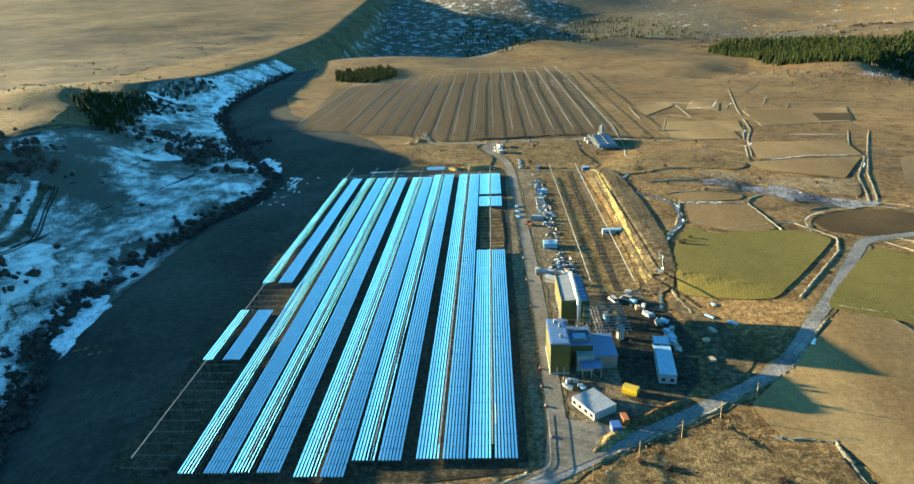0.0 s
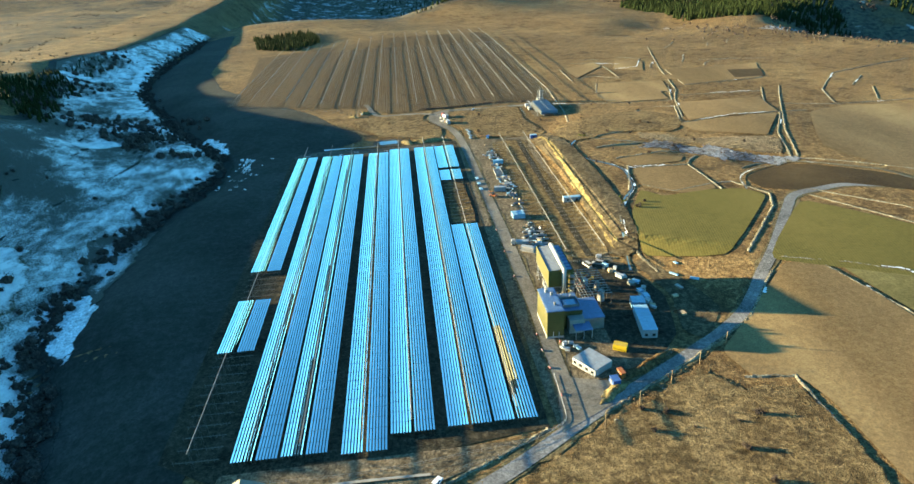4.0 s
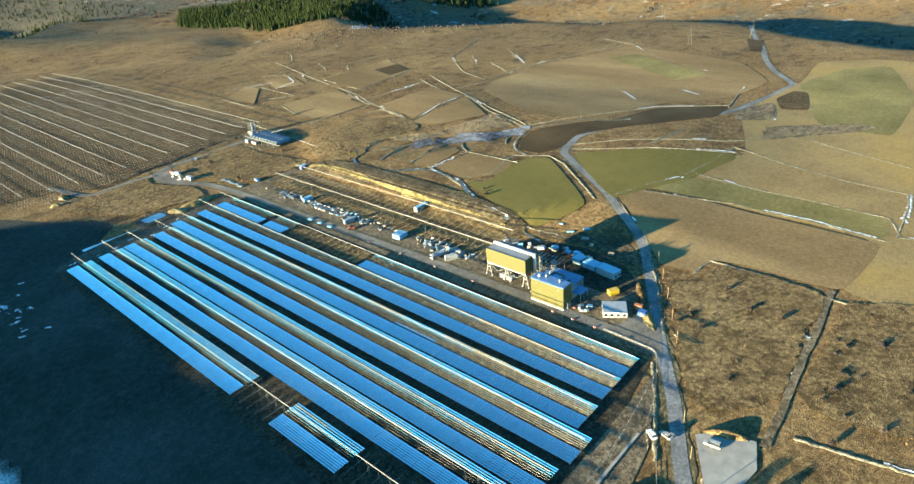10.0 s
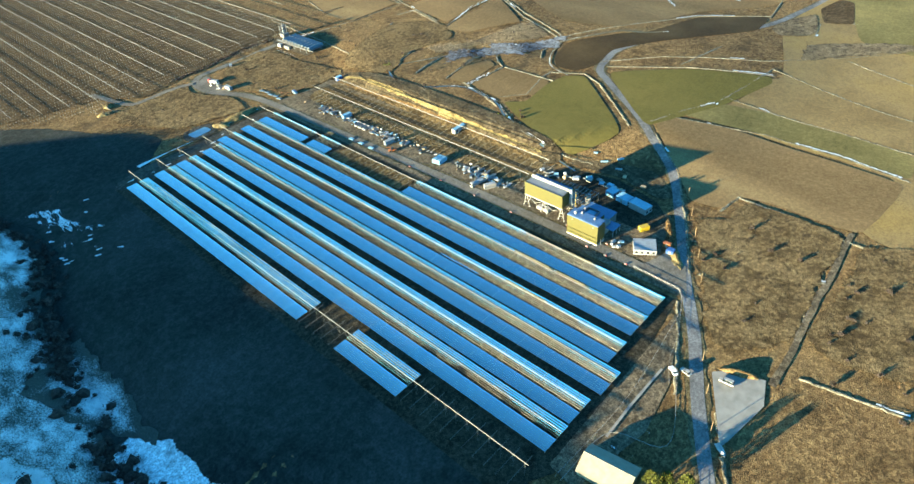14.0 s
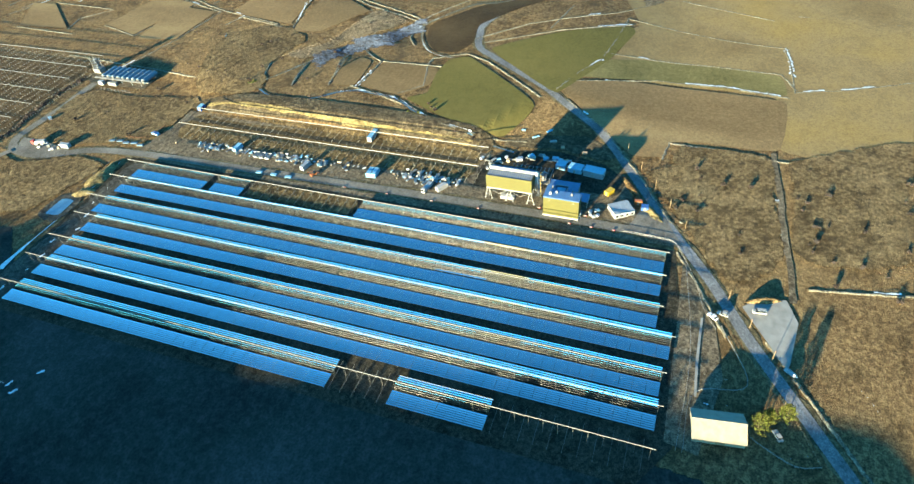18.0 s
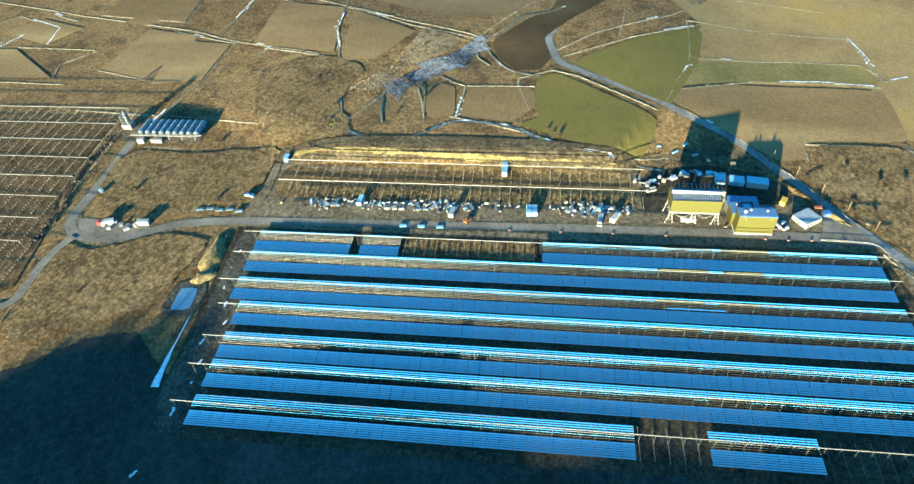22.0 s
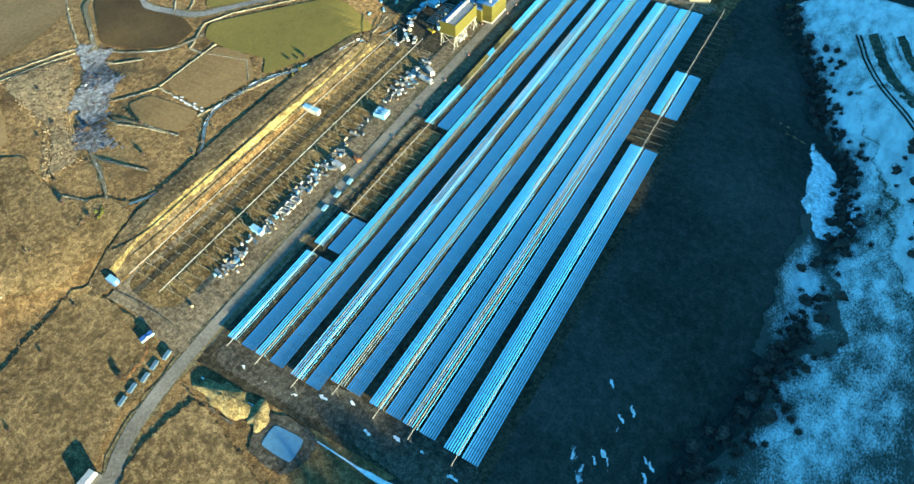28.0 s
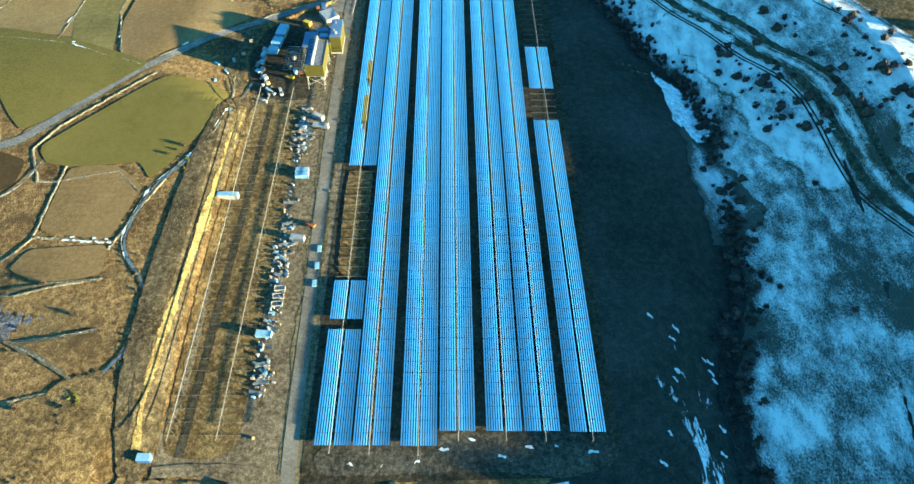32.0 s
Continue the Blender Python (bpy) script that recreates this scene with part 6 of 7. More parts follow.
for k in range(7):
    pallet_load(15 + yard.uniform(0, 6), 35 + yard.uniform(-3, 3), yard.uniform(0, 90), yard.uniform(0.8, 1.8), yard.uniform(0.8, 1.8), yard.uniform(0.5, 1.4), yard.choice(MATS)[0], "small crate in front of the turbine building", "crate", 1)

# barriers of the road
for k, (x, y) in enumerate([(8.6, 44), (8.4, 34), (8.8, 24), (8.4, 88), (8.2, 112), (8.0, 136), (7.6, 160), (9.2, 10), (16.0, 60), (15.6, 38)]):
    th = thing("road_barrier", x, y, sheet_z(x, y) + 0.12, 90 + 5 * (k % 3), "red and white plastic road barrier", "barrier", "barriers along the road")
    for j in range(4):
        add_slab(th, "block", -0.64 + 0.32 * j, -0.34 + 0.32 * j, -0.13, 0.13, 0, 0.6, RED if j % 2 == 0 else WHITE, "", 0.04)


def fence(pts, label, gap=2.5, h=1.3, mat=WHITE, solid=False):
    th = thing("fence", 0, 0, 0, 0, label, "fence")
    line = smooth_line(pts, gap)
    for k, (x, y) in enumerate(line):
        z = sheet_z(x, y)
        part("fence_post", slab(-0.06, 0.06, -0.06, 0.06, -0.2, h, 0).mesh("fence_post", mat), th, pose(x, y, z))
        if k + 1 < len(line):
            x1, y1 = line[k + 1]
            z1 = sheet_z(x1, y1)
            for u in (0.45, 0.95):
                part("rail", Shape().bar((x, y, z + h * u), (x1, y1, z1 + h * u), 0.13 if solid else 0.07).mesh("rail", mat), th)
    return th


fence([(9.2, 20), (8.6, 6), (7.5, -2), (1.5, -6)], "white safety fence at the corner of the mirror field", 1.6, 1.2, WHITE, True)
fence([(1.5, -6), (-14, -13), (-28, -17), (-37, -22)], "low rail fence along the plant's edge", 3.0, 1.1, CONCRETE)
fence([(-2, -8), (-50, -14), (-92, -13)], "wire fence with posts behind the mirror lines", 4.0, 1.2, STEEL)
fence([(-35, -24), (-60, -34), (-68, -17), (-92, -15)], "pale kerb-like fence of the dirt yard", 3.0, 0.7, CONCRETE, True)
fence([(39.4, 296), (30, 297), (23.3, 298), (20.4, 303), (19.6, 312)], "orange plastic mesh fence round rough ground", 2.0, 0.8, ORANGE)
fence([(64, 348), (64, 372)], "mesh fence beside the storage tanks", 3.0, 1.8, STEEL)

# ---- steam storage ----
def storage_tanks():
    for k in range(9):
        y = 345.2 + k * 4.25
        th = thing("storage_tank", 82, y, sheet_z(82, y), 0, "horizontal steel steam tank on concrete saddles", "tank", "steam storage tanks")
        s = Shape().bar((-6.2, 0, 2.6), (6.2, 0, 2.6), 3.5, 0, 18)
        part("shell", s.mesh("shell", TANK), th)
        for sx in (-1, 1):
            part("end_cap", Shape().bar((sx * 6.2, 0, 2.6), (sx * 6.8, 0, 2.6), 2.6, 0, 18).mesh("end_cap", HOOD), th, None, "pale domed end")
        for x in (-4, 4):
            add_slab(th, "saddle", x - 0.4, x + 0.4, -1.5, 1.5, -0.2, 1.3, CONCRETE, "", 0.05)
        part("nozzle", Shape().bar((0, 0, 4.3), (0, 0, 5.0), 0.6, 0, 10).mesh("nozzle", STEEL), th)
    th = thing("tank_pipe_rack", 73, 362, sheet_z(73, 362), 0, "grey pipe rack in front of the storage tanks", "pipe rack")
    for y in (-17, -9, -1, 7, 15):
        add_slab(th, "rack_post", -0.15, 0.15, y - 0.15, y + 0.15, 0, 3.2, HOOD, "", 0)
    for x in (-0.5, 0.1, 0.7):
        part("pipe", Shape().bar((x, -18, 3.3), (x, 22, 3.3), 0.4, 0, 8).mesh("pipe", HOOD), th)
    add_slab(th, "pump_skid", -3.2, -0.8, 2, 9, 0, 2.4, HOOD, "", 0.1)
    add_slab(th, "tank_skid", -3.8, -1.2, 13, 17, 0, 2.6, GREY_ROOF, "", 0.1)


storage_tanks()
patch("tank_yard", [(70, 342), (92, 343), (92, 385), (80, 396), (70, 388)], YARD, 0.30, 6, False, "trodden yard round the storage tanks", "ground")


def separator_tower():
    th = thing("separator_tower", 85, 392, sheet_z(85, 392), 0, "small steel process tower with open decks and a thin mast", "tower")
    add_slab(th, "base_house", -2.6, 2.6, -3, 3, 0, 3.2, HOOD, "", 0.08)
    for z in (4.8, 6.8, 8.8):
        add_slab(th, "deck", -2.1, 2.1, -2.1, 2.1, z, z + 0.2, DARK_STEEL, "dark grating deck", 0)
        for sx in (-2.1, 2.1):
            part("rail", Shape().bar((sx, -2.1, z + 1.1), (sx, 2.1, z + 1.1), 0.08).bar((-2.1, sx, z + 1.1), (2.1, sx, z + 1.1), 0.08).mesh("rail", HOOD), th)
    for x in (-2, 2):
        for y in (-2, 2):
            add_slab(th, "column", x - 0.12, x + 0.12, y - 0.12, y + 0.12, 3.2, 9.9, HOOD, "", 0)
    part("separator_vessel", Shape().bar((0, 0, 3.2), (0, 0, 9.6), 1.5, 0, 14).mesh("separator_vessel", GREY_ROOF), th)
    part("mast", Shape().bar((0, 0, 9.6), (0, 0, 13), 0.22, 0, 8).mesh("mast", HOOD), th)
    for k in range(3):
        part("stair_flight", Shape().bar((2.5, -2 + 4 * (k % 2), 3.2 + 2 * k), (2.5, 2 - 4 * (k % 2), 5.2 + 2 * k), 0.35).mesh("stair_flight", STEEL), th)


separator_tower()

# ---- far collector field ----
def far_lines():
    hx = [-215, -184, -75, -48, 120]
    lo = [640, 457, 396, 392, 396]
    top_x = [-214, -31, 94, 104]
    top = [735, 858, 888, 880]
    stub = Shape()
    for i in range(18):
        x = 95 - 16.4 * i
        y0, y1 = float(np.interp(x, hx, lo)), float(np.interp(x, top_x, top))
        th = thing("receiver_line", x, y0, 0, 0, "far unfinished receiver line on thin posts", "receiver line", "far receiver lines")
        n = max(2, int((y1 - y0) / 60))
        for k in range(n):
            a, b = y0 + (y1 - y0) * k / n, y0 + (y1 - y0) * (k + 1) / n
            part("receiver_hood", Shape().bar((0, a - y0, sheet_z(x, a) + 7), (0, b - y0, sheet_z(x, b) + 7), 0.36).mesh("receiver_hood", HOOD), th)
        y = y0
        while y < y1:
            part("post", POLE_POST, th, pose(0, y - y0, sheet_z(x, y)))
            y += 15
        y = y0
        while y < min(y1, 760):
            for k in range(8):
                xx = x + (k - 3.5) * 1.9
                z = sheet_z(xx, y)
                stub.box(xx - 0.09, xx + 0.09, y - 0.09, y + 0.09, z - 0.2, z + 1.3)
            y += 6.5
    tagged(new("stub_posts", stub.mesh("stub_posts", STEEL)), "rows of short bare steel stub posts in tilled ground", "posts", "", "stuff")


far_lines()

# ---- farm ----
def barn():
    th = thing("barn", -80.7, -25, sheet_z(-81, -25), 8, "cream farm barn with a pale sunlit roof", "barn")
    L, W, e, r = 8.2, 5.4, 2.6, 5.4
    v = [(-W, -L, -0.3), (W, -L, -0.3), (W, L, -0.3), (-W, L, -0.3), (-W, -L, e), (W, -L, e), (W, L, e), (-W, L, e), (0, -L, r), (0, L, r)]
    part("walls", mesh_of("walls", v, [(0, 4, 8, 5, 1), (2, 6, 9, 7, 3), (0, 3, 7, 4), (1, 5, 6, 2)], RENDER_WALL), th)
    for sx in (-1, 1):
        q = [(sx * (W + 0.5), -L - 0.4, e - 0.25), (0, -L - 0.4, r + 0.08), (0, L + 0.4, r + 0.08), (sx * (W + 0.5), L + 0.4, e - 0.25)]
        v = q + [(a, b, c + 0.2) for a, b, c in q]
        part("roof_slope", mesh_of("roof_slope", v, [(0, 1, 2, 3), (7, 6, 5, 4), (0, 4, 5, 1), (1, 5, 6, 2), (2, 6, 7, 3), (3, 7, 4, 0)], TILE), th)
    part("ridge", Shape().bar((0, -L - 0.4, r + 0.25), (0, L + 0.4, r + 0.25), 0.35, 0, 6).mesh("ridge", TILE), th)
    part("barn_door", slab(-1.4, 1.4, -L - 0.08, -L, 0, 2.8, 0).mesh("barn_door", TIMBER), th)
    part("barn_door", slab(-W - 0.08, -W, -2, 1, 0, 2.3, 0).mesh("barn_door", TIMBER), th)


barn()
fence([(-80.5, -35.5), (-83, -39.5), (-87, -49), (-85, -56.5)], "low stone-edged fence of the farm yard", 2.5, 0.8, CONCRETE, True)
fence([(-85, -56.5), (-69, -48.5), (-61, -43), (-77, -38)], "wooden fence of the farm yard", 2.5, 1.1, TIMBER)


def boat(x, y, turn):
    th = thing("boat", x, y, sheet_z(x, y) + 0.45, turn, "small white boat under a cover on the parking place", "boat")
    ring = [(-0.0, 2.9), (0.75, 1.7), (1.0, 0.2), (0.95, -2.2), (-0.95, -2.2), (-1.0, 0.2), (-0.75, 1.7)]
    v = [(a * 0.45, b * 0.85, 0.25) for a, b in ring] + [(a, b, 1.15) for a, b in ring]
    n = len(ring)
    part("hull", mesh_of("hull", v, [tuple(range(n))] + [(k, k + n, (k + 1) % n + n, (k + 1) % n) for k in range(n)], WHITE), th)
    v = [(a * 1.02, b * 1.02, 1.15) for a, b in ring] + [(a * 0.35, b * 0.55, 1.65) for a, b in ring]
    part("cover", mesh_of("cover", v, [(k, (k + 1) % n, (k + 1) % n + n, k + n) for k in range(n)] + [tuple(range(n, 2 * n))], GREY_ROOF), th)
    for sx in (-1, 1):
        part("wheel", Shape().bar((sx * 0.8, -0.4, 0.3), (sx * 1.0, -0.4, 0.3), 0.6, 0, 12).mesh("wheel", BLACK), th)


boat(-51.2, -47.6, 145)
# pylons by the far lane
for x, y in ((560, 160), (505, 205), (640, 300)):
    th = thing("pylon", x, y, sheet_z(x, y), 20, "small lattice power pylon on the far hill", "pylon", "power pylons")
    for sx in (-1, 1):
        for sy in (-1, 1):
            part("leg", Shape().bar((sx * 2, sy * 2, 0), (sx * 0.3, sy * 0.3, 17), 0.2).mesh("leg", POLE), th)
    for z, w in ((12, 3.5), (14.5, 4.5), (16.5, 3.0)):
        part("cross_arm", Shape().bar((-w, 0, z), (w, 0, z), 0.22).mesh("cross_arm", POLE), th)
for pts in ([(18, -6), (44, 10), (70, 27)], [(-46, -42), (-20, -26)]):
    for x, y in smooth_line(pts, 24):
        th = thing("marker_post", x, y, sheet_z(x, y), 0, "slim wooden pole beside the lane", "pole", "poles along the lane")
        part("pole", Shape().bar((0, 0, -0.3), (0, 0, 5.5), 0.2, 0, 8).mesh("pole", TIMBER), th)
        part("cross_arm", Shape().bar((-0.5, 0, 5.2), (0.5, 0, 5.2), 0.12).mesh("cross_arm", TIMBER), th)

cabin("blue_tank", 25.2, 377.6, 3.0, 1.6, 1.5, 60, BLUE, LIGHT_BLUE, "small blue tank container beside the bend", "container", 1, 0)
cabin("blue_tank", 26.3, 295.5, 2.0, 5.0, 1.3, -10, LIGHT_BLUE, BLUE, "blue stack beside the dirt access road", "container", 1, 0)
# ---- plants ----
def twigs(rnd, cx, cy, cz, rx, ry, rz, n, size, out):
    """Small leaf or twig faces scattered through a ragged crown."""
    v, f = out
    for _ in range(n):
        a, u, w = rnd.uniform(0, 2 * math.pi), rnd.uniform(-1, 1), rnd.random() ** 0.4
        s = math.sqrt(1 - u * u)
        lump = 0.75 + 0.35 * math.sin(3 * a + cx) * s
        p = Vector((cx + rx * w * lump * s * math.cos(a), cy + ry * w * lump * s * math.sin(a), cz + rz * w * u))
        d1 = Vector((rnd.gauss(0, 1), rnd.gauss(0, 1), rnd.gauss(0, 1))).normalized() * size * rnd.uniform(0.5, 1.3)
        d2 = Vector((rnd.gauss(0, 1), rnd.gauss(0, 1), rnd.gauss(0, 1))).normalized() * size * rnd.uniform(0.5, 1.3)
        k = len(v)
        v += [tuple(p), tuple(p + d1), tuple(p + d1 * 0.4 + d2)]
        f.append((k, k + 1, k + 2))


def shrub_meshes(seed, h, mat):
    rnd = random.Random(seed)
    stems = Shape()
    for _ in range(6):
        a = rnd.uniform(0, 6.28)
        stems.bar((0, 0, -0.2), (0.45 * h * math.cos(a), 0.45 * h * math.sin(a), h * rnd.uniform(0.5, 0.9)), 0.09)
    out = ([], [])
    for _ in range(4):
        a, q = rnd.uniform(0, 6.28), rnd.uniform(0, 0.4) * h
        twigs(rnd, q * math.cos(a), q * math.sin(a), h * rnd.uniform(0.35, 0.6), h * 0.4, h * 0.4, h * 0.38, 90, 0.16 * h, out)
    return stems.mesh("stem", BARK), mesh_of("crown", *out, mat)


SHRUBS = [shrub_meshes(60 + k, 2.6, TWIG) for k in range(4)]
bush = random.Random(9)
spots = [(63.5, -7), (56, -9.4), (53, -20), (31, -10), (38, -2.4), (31, -0.5), (43, -10), (54, -32), (32, -60), (22, -59), (74, -58), (7, -29), (19, -28), (11, -65), (32, -58), (-3, -65), (-5, -87), (37, -3),
         (81, 140), (84, 143), (79, 137), (60, 108), (62, 300), (56, 320), (40, 345), (28, 360), (22, 312), (88, 268), (96, 292), (118, 262), (72, 330), (104, 330), (-24, 332), (-44, 352), (-50, 330)]
for _ in range(34):
    spots.append((bush.uniform(5, 80), bush.uniform(-105, -50)) if _ % 2 else (bush.uniform(95, 190), bush.uniform(215, 400)))
for k, (x, y) in enumerate(spots):
    stems, crown = SHRUBS[k % 4]
    th = thing("shrub", x, y, sheet_z(x, y), bush.uniform(0, 360), "bare brown shrub on rough ground", "shrub", "scattered shrubs")
    th.scale = (bush.uniform(0.4, 0.95),) * 3
    part("stem", stems, th)
    part("crown", crown, th)


def pine(x, y, h, mat, label, seed):
    rnd = random.Random(seed)
    th = thing("pine_tree", x, y, sheet_z(x, y), rnd.uniform(0, 360), label, "tree", "pines at the farm")
    s = Shape()
    for k in range(5):
        s.bar((0.1 * k, 0, h * 0.16 * k - 0.2), (0.1 * (k + 1), 0.04 * k, h * 0.16 * (k + 1)), 0.42 - 0.07 * k, 0, 8)
    part("trunk", s.mesh("trunk", BARK), th)
    out = ([], [])
    limbs = Shape()
    for k in range(26):
        u = 0.25 + 0.72 * k / 25
        a, r = k * 2.4, h * 0.38 * (1.12 - u) + 0.5
        tip = (r * math.cos(a), r * math.sin(a), h * u + 0.5)
        limbs.bar((0.3 * u, 0, h * u - 0.3), tip, 0.12)
        twigs(rnd, tip[0] * 0.8, tip[1] * 0.8, tip[2], r * 0.42 + 0.3, r * 0.42 + 0.3, 0.75, 70, 0.42, out)
    part("branchwork", limbs.mesh("branchwork", BARK), th)
    part("crown", mesh_of("crown", *out, mat), th)


pine(-77, -37.5, 9, YELLOW_PINE, "tall yellow-green pine beside the barn", 1)
pine(-70.5, -46, 8, YELLOW_PINE, "yellow-green pine beside the lane", 2)
pine(-72.5, -40.5, 6, YELLOW_PINE, "small yellow-green pine in the farm yard", 3)


def thicket(name, spots, mat, seed, size, n, label, tall=1.0):
    """Many bushes that nobody could count, as one body of twigs."""
    rnd = random.Random(seed)
    out = ([], [])
    v, f = out
    for x, y, r in spots:
        z = sheet_z(x, y)
        k, ph = len(v), rnd.uniform(0, 6.28)
        for u, w in ((0.62, -0.05), (0.66, 0.3), (0.42, 0.6)):
            for j in range(6):
                a = ph + j * math.pi / 3
                q = r * u * rnd.uniform(0.45, 1.3)
                v.append((x + q * math.cos(a), y + q * math.sin(a), z + r * w * tall * rnd.uniform(0.8, 1.15)))
        v.append((x, y, z + r * 0.75 * tall))
        for g in range(2):
            f += [(k + 6 * g + j, k + 6 * g + (j + 1) % 6, k + 6 * g + 6 + (j + 1) % 6, k + 6 * g + 6 + j) for j in range(6)]
        f += [(k + 12 + j, k + 12 + (j + 1) % 6, k + 18) for j in range(6)]
        twigs(rnd, x, y, z + r * 0.45 * tall, r, r, r * 0.6 * tall, n, size, out)
    return tagged(new(name, mesh_of(name, *out, mat)), label, "bushes", "", "stuff")


tr = random.Random(77)
pts = []
for y in np.arange(-60, 1000, 1.0):
    x = float(np.interp(y, STREAM_Y, STREAM_X))
    dense = 0.62 + 0.45 * math.sin(y / 17.0) * math.sin(y / 43.0 + 1)
    if tr.random() < dense:
        pts.append((x + tr.gauss(-2, 3.2), y, 1.0 + 3.6 * tr.random() ** 1.5))
    if tr.random() < dense * 0.7:
        pts.append((x + tr.gauss(-5, 4.5), y, tr.uniform(1.2, 3.0)))
thicket("stream_thicket", pts, TWIG, 5, 0.7, 85, "dark leafless bushes along the stream")
pts = []
for cx, cy, sx, sy, n in ((-276, 385, 12, 20, 60), (-250, 392, 22, 22, 130), (-222, 356, 10, 12, 60), (-290, 228, 10, 14, 40), (-330, 405, 9, 18, 50), (-230, 350, 12, 10, 40), (-190, 308, 7, 6, 14), (-345, 530, 9, 26, 50), (-378, 690, 10, 30, 50), (-292, 235, 12, 12, 40), (-262, 100, 9, 26, 34), (-268, 55, 6, 8, 8), (-240, 66, 8, 20, 12), (-228, 200, 40, 60, 9), (-216, 92, 7, 16, 26), (-228, 118, 9, 10, 14), (-208, 60, 6, 14, 14), (-300, 190, 22, 40, 40), (-290, 110, 16, 24, 30)):
    for _ in range(n):
        pts.append((tr.gauss(cx, sx), tr.gauss(cy, sy), 1.0 + 4.2 * tr.random() ** 2))
thicket("hillside_bushes", pts, TWIG, 6, 0.7, 70, "dark bushes and small pines scattered on the snowy hillside", 1.2)


def conifers(name, outline, n, seed, label, low=9, high=16):
    """A wood of tapered conifers with ragged tiers."""
    rnd = random.Random(seed)
    v, f = [], []
    xs, ys = [p[0] for p in outline], [p[1] for p in outline]
    made = 0
    while made < n:
        x, y = rnd.uniform(min(xs), max(xs)), rnd.uniform(min(ys), max(ys))
        inside = False
        for k in range(len(outline)):
            (xa, ya), (xb, yb) = outline[k], outline[k - 1]
            if (ya > y) != (yb > y) and x < (xb - xa) * (y - ya) / (yb - ya) + xa:
                inside = not inside
        if not inside:
            continue
        made += 1
        z, h = sheet_z(x, y) - 0.5, rnd.uniform(low, high)
        for t in range(4):
            k = len(v)
            zb, zt, r = z + h * (0.08 + 0.21 * t), z + h * (0.42 + 0.2 * t), h * (0.24 - 0.05 * t)
            for j in range(7):
                a = 2 * math.pi * j / 7 + t
                q = r * rnd.uniform(0.6, 1.2)
                v.append((x + q * math.cos(a), y + q * math.sin(a), zb + rnd.uniform(-0.04, 0.04) * h))
            v.append((x + rnd.uniform(-0.2, 0.2), y, min(zt, z + h)))
            f += [(k + j, k + (j + 1) % 7, k + 7) for j in range(7)]
    return tagged(new(name, mesh_of(name, v, f, PINE)), label, "forest", "", "stuff")


conifers("forest", [(420, 1015), (415, 1180), (525, 1379), (637, 1206), (723, 1029), (682, 844), (527, 800), (463, 845), (418, 881)], 2900, 3, "dense dark conifer forest on the far slope", 7, 13)
conifers("grove", [(-258, 930), (-170, 970), (-143, 850), (-172, 785), (-228, 812)], 620, 4, "small dark conifer grove beyond the collectors", 5, 9)
conifers("forest", [(760, 1150), (980, 1000), (940, 800), (820, 860), (700, 1000)], 500, 8, "scattered dark conifers on the far slope", 9, 17)
pts = []
for _ in range(800):
    u = tr.random()
    pts.append((380 + 420 * u + tr.gauss(0, 45), 760 - 420 * u + tr.gauss(0, 40), 0.7 + 1.9 * tr.random() ** 2))
thicket("far_bushes", pts, TWIG, 11, 0.7, 22, "far leafless bushes and trees along a valley", 1.5)

pts = []
for _ in range(90):
    y = tr.uniform(260, 1700)
    x = float(np.interp(y, STREAM_Y, STREAM_X) - np.interp(y, CREST_Y, CREST_D)) - 25 - abs(tr.gauss(0, 260))
    long, turn = tr.uniform(6, 60), tr.gauss(2.2, 0.5)
    for _ in range(int(4 + long * 0.3)):
        u = tr.gauss(0, long)
        pts.append((x + u * math.cos(turn) + tr.gauss(0, 4), y + u * math.sin(turn) + tr.gauss(0, 4), 0.5 + 1.4 * tr.random() ** 2))
thicket("plateau_bushes", pts, TWIG, 12, 0.6, 22, "scattered bushes on the sunlit plateau", 1.1)
BROW_Y, BROW_X = [0, 120, 207, 319, 372, 457, 566, 658, 757], [540, 580, 645, 645, 595, 580, 520, 470, 480]
pts = []
for _ in range(46):
    y = tr.uniform(-60, 800)
    x = float(np.interp(y, BROW_Y, BROW_X)) + 30 + abs(tr.gauss(0, 210))
    long, turn = tr.uniform(8, 55), tr.uniform(0, 3.14)
    for _ in range(int(8 + long * 0.5)):
        u = tr.gauss(0, long)
        pts.append((x + u * math.cos(turn) + tr.gauss(0, 7), y + u * math.sin(turn) + tr.gauss(0, 7), 0.8 + 2.2 * tr.random() ** 2))
thicket("valley_trees", pts, TWIG, 13, 1.3, 30, "leafless trees in the far valley", 1.9)
pts = []
for _ in range(60):
    x, y = tr.uniform(300, 1200), tr.gauss(1300, 170)
    long, turn = tr.uniform(12, 75), tr.gauss(0.2, 0.5)
    for _ in range(int(6 + long * 0.35)):
        u = tr.gauss(0, long)
        pts.append((x + u * math.cos(turn) + tr.gauss(0, 9), y + u * math.sin(turn) + tr.gauss(0, 9), 1.0 + 3.2 * tr.random() ** 2))
thicket("hill_woods", pts, TWIG, 14, 1.8, 26, "far leafless woods on the hills", 1.4)
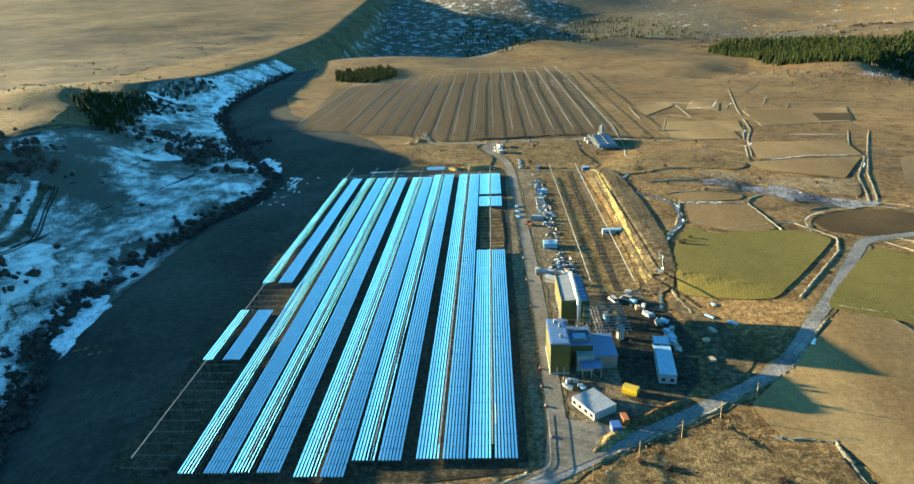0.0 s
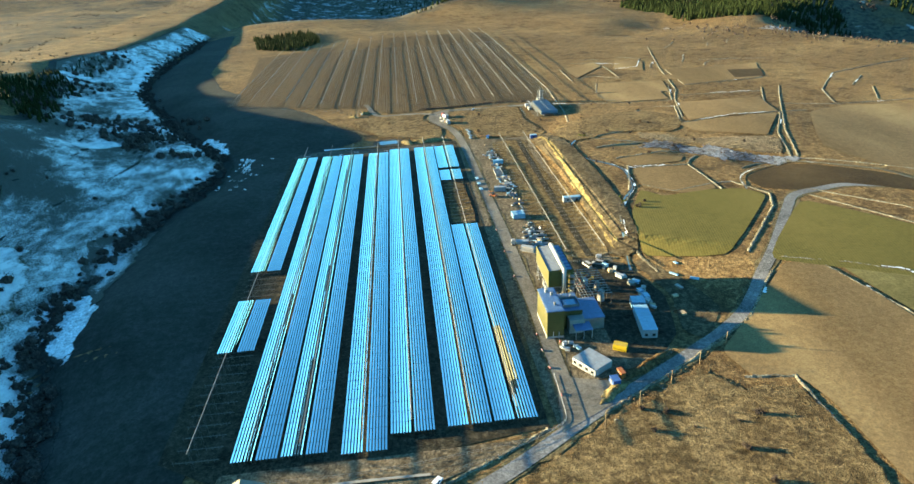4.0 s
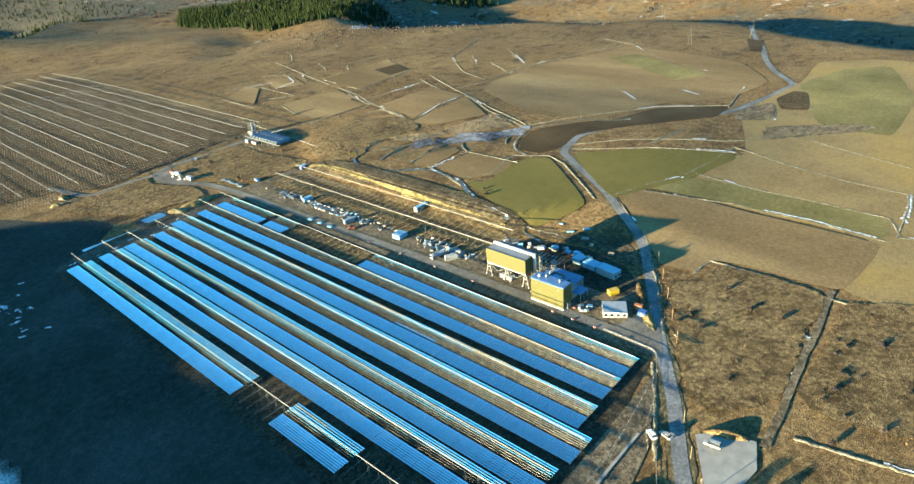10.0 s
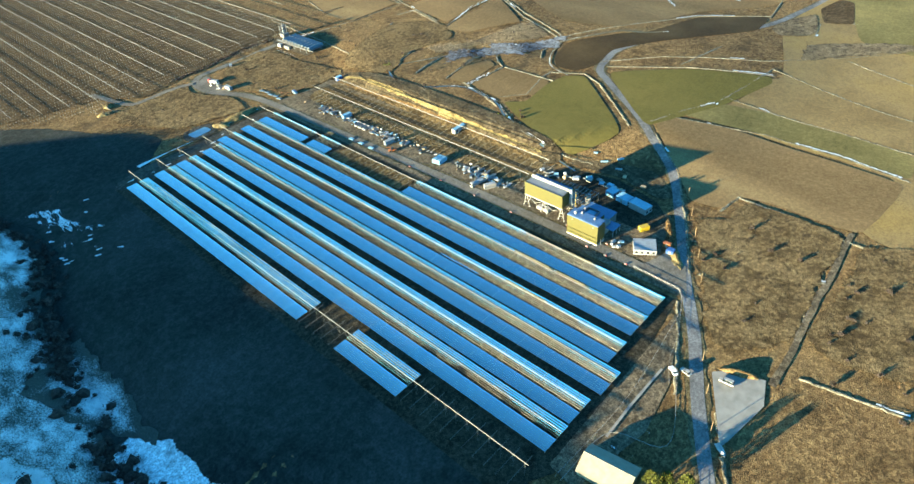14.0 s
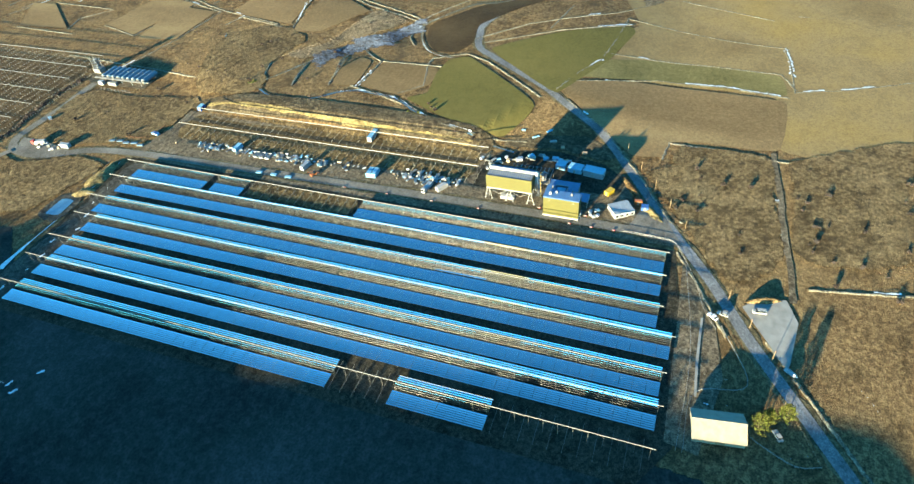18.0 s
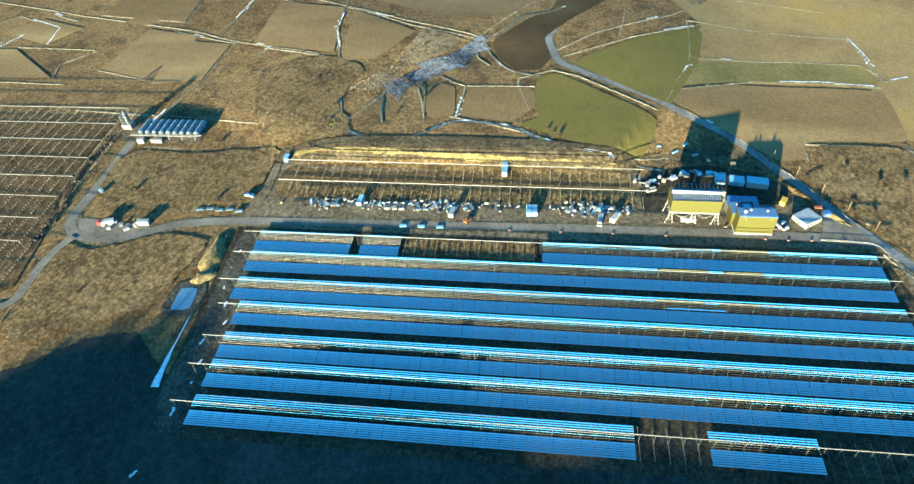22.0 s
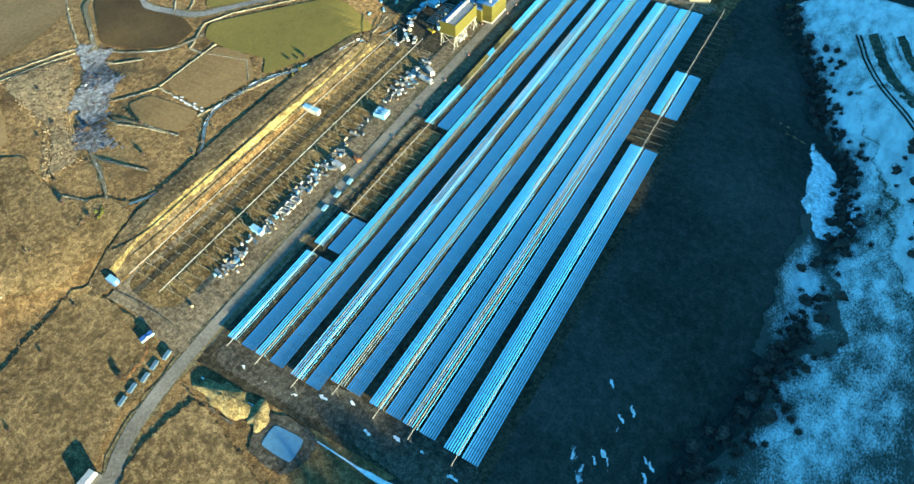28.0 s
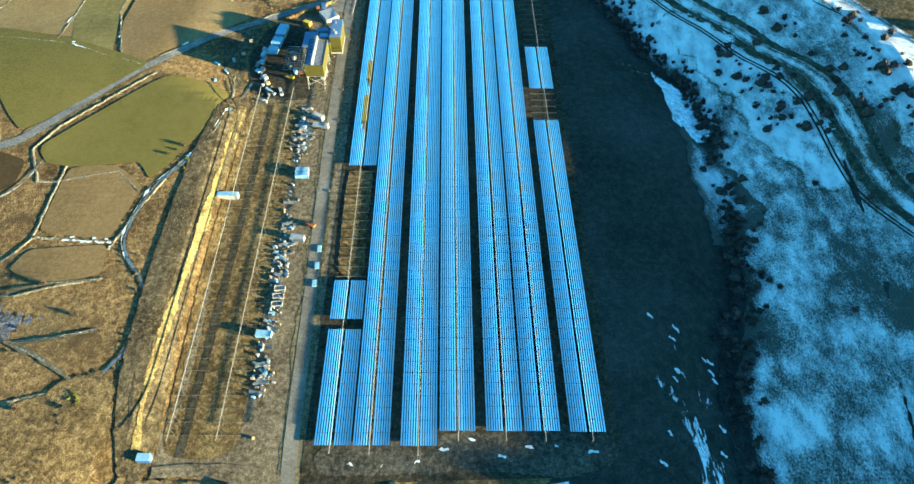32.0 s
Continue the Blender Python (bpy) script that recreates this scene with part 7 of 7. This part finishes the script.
conifers("tree_row", [(20, 1172), (98, 1282), (185, 1296), (240, 1380), (300, 1455), (362, 1400), (372, 1410), (302, 1470), (236, 1394), (183, 1308), (92, 1294), (10, 1182)], 150, 15, "row of dark conifers at the edge of the far plateau", 5, 10)

pts = []
for x, y in smooth_line(STREAM2[1:15], 1.6):
    if tr.random() < 0.75:
        pts.append((x + tr.gauss(0, 1.5), y + tr.gauss(0, 0.8), 0.35 + 0.9 * tr.random() ** 2))
for x, y in smooth_line([(141, 220), (150, 214), (160, 208), (176, 194)], 1.5) + smooth_line([(118, 243), (130, 238), (146, 229)], 1.5):
    pts.append((x + tr.gauss(0, 2.2), y + tr.gauss(0, 2.2), 0.4 + 0.8 * tr.random()))
thicket("stream_bushes", pts, TWIG, 17, 0.4, 40, "low leafless bushes along the narrow stream", 0.9)
thicket("willow_bush", [(86 + tr.gauss(0, 1.2), 264 + tr.gauss(0, 1.2), 1.1) for _ in range(6)] + [(74 + tr.gauss(0, 0.7), 146 + tr.gauss(0, 1.5), 0.9) for _ in range(5)], YELLOW_PINE, 18, 0.4, 60, "yellow-green willow bushes beside the narrow stream", 1.0)
tufts("tussocks", [(63, 24), (65, 6), (83, 7), (82, -41), (47, -45), (4, -48), (-8, -22), (16, -3)], 0.8, 0.10, 0.30, TUFT, 1, "tussocks of dead grass on rough ground", 0.44)
tufts("tussocks", [(81, -45), (125, -125), (10, -125), (7, -51), (49, -48)], 1.1, 0.10, 0.30, TUFT, 2, "tussocks of dead grass on rough ground", 0.44)
tufts("tussocks", [(66, 342), (70, 300), (64, 290), (13, 298), (9, 325), (2, 345), (20, 380), (62, 382)], 0.9, 0.10, 0.30, TUFT, 3, "tussocks of dead grass beside the service road", 0.44)
tufts("tussocks", [(-4, 306), (-3, 330), (-14, 360), (-14, 384), (-40, 386), (-70, 372), (-58, 330), (-54, 312), (-30, 311)], 1.0, 0.10, 0.30, TUFT, 4, "tussocks of dead grass at the edge of the shade", 0.44)
tufts("tussocks", [(66, 100), (80, 150), (90, 196), (76, 250), (92, 270), (160, 282), (240, 296), (240, 410), (140, 408), (96, 380), (94, 330), (70, 288), (64, 250), (65, 180)], 1.5, 0.10, 0.30, TUFT, 5, "tussocks of dead grass above the cutting", 0.2)
tufts("tussocks", [(-12.5, 147), (-0.5, 147), (-0.5, 208), (-12.5, 208)], 0.5, 0.10, 0.30, TUFT, 6, "dry weeds among bare mirror supports", 0.44)
tufts("reed_tufts", [(122, 266), (152, 243), (202, 231), (187, 198), (158, 220), (148, 231), (119, 246)], 0.5, 0.18, 0.42, REED_TUFT, 7, "pale reed tufts on wet ground", 0.42)
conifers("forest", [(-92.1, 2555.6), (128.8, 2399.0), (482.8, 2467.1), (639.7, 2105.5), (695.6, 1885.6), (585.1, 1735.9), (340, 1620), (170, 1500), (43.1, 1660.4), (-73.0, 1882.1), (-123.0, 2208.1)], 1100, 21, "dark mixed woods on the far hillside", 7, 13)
conifers("pine_grove", [(-350, 385), (-372, 450), (-388, 505), (-366, 490), (-332, 440), (-300, 384), (-290, 338), (-308, 336)], 420, 31, "dark pines on the shaded hillside", 3, 8)
conifers("pine_grove", [(-390, 516), (-386, 572), (-332, 492), (-346, 463)], 190, 32, "dark pines along the crest of the hillside", 3, 7)
tufts("slope_tussocks", [(-168, 30), (-186, 80), (-190, 130), (-190, 190), (-178, 250), (-172, 300), (-190, 345), (-240, 345), (-290, 300), (-296, 230), (-290, 170), (-276, 120), (-256, 70), (-230, 25)], 1.0, 0.22, 0.55, BANK_WEEDS, 8, "dark tussocks of grass standing out of thin snow", 0.24)
conifers("pine_grove", [(-408, 596), (-400, 676), (-374, 680), (-366, 600)], 70, 33, "small dark pines above the stream", 3, 6)
pts = []
ROW = [(-18, 393), (0, 393), (18, 395), (36, 398), (54, 399.5), (74, 397)]
for x, y in smooth_line(ROW, 1.3):
    for _ in range(2):
        pts.append((x + tr.gauss(0, 2.0), y + tr.gauss(0, 1.1), 0.6 + 1.1 * tr.random()))
thicket("brush_row", pts, TWIG, 16, 0.45, 40, "row of cut brush and weeds beside the bend of the road", 0.8)
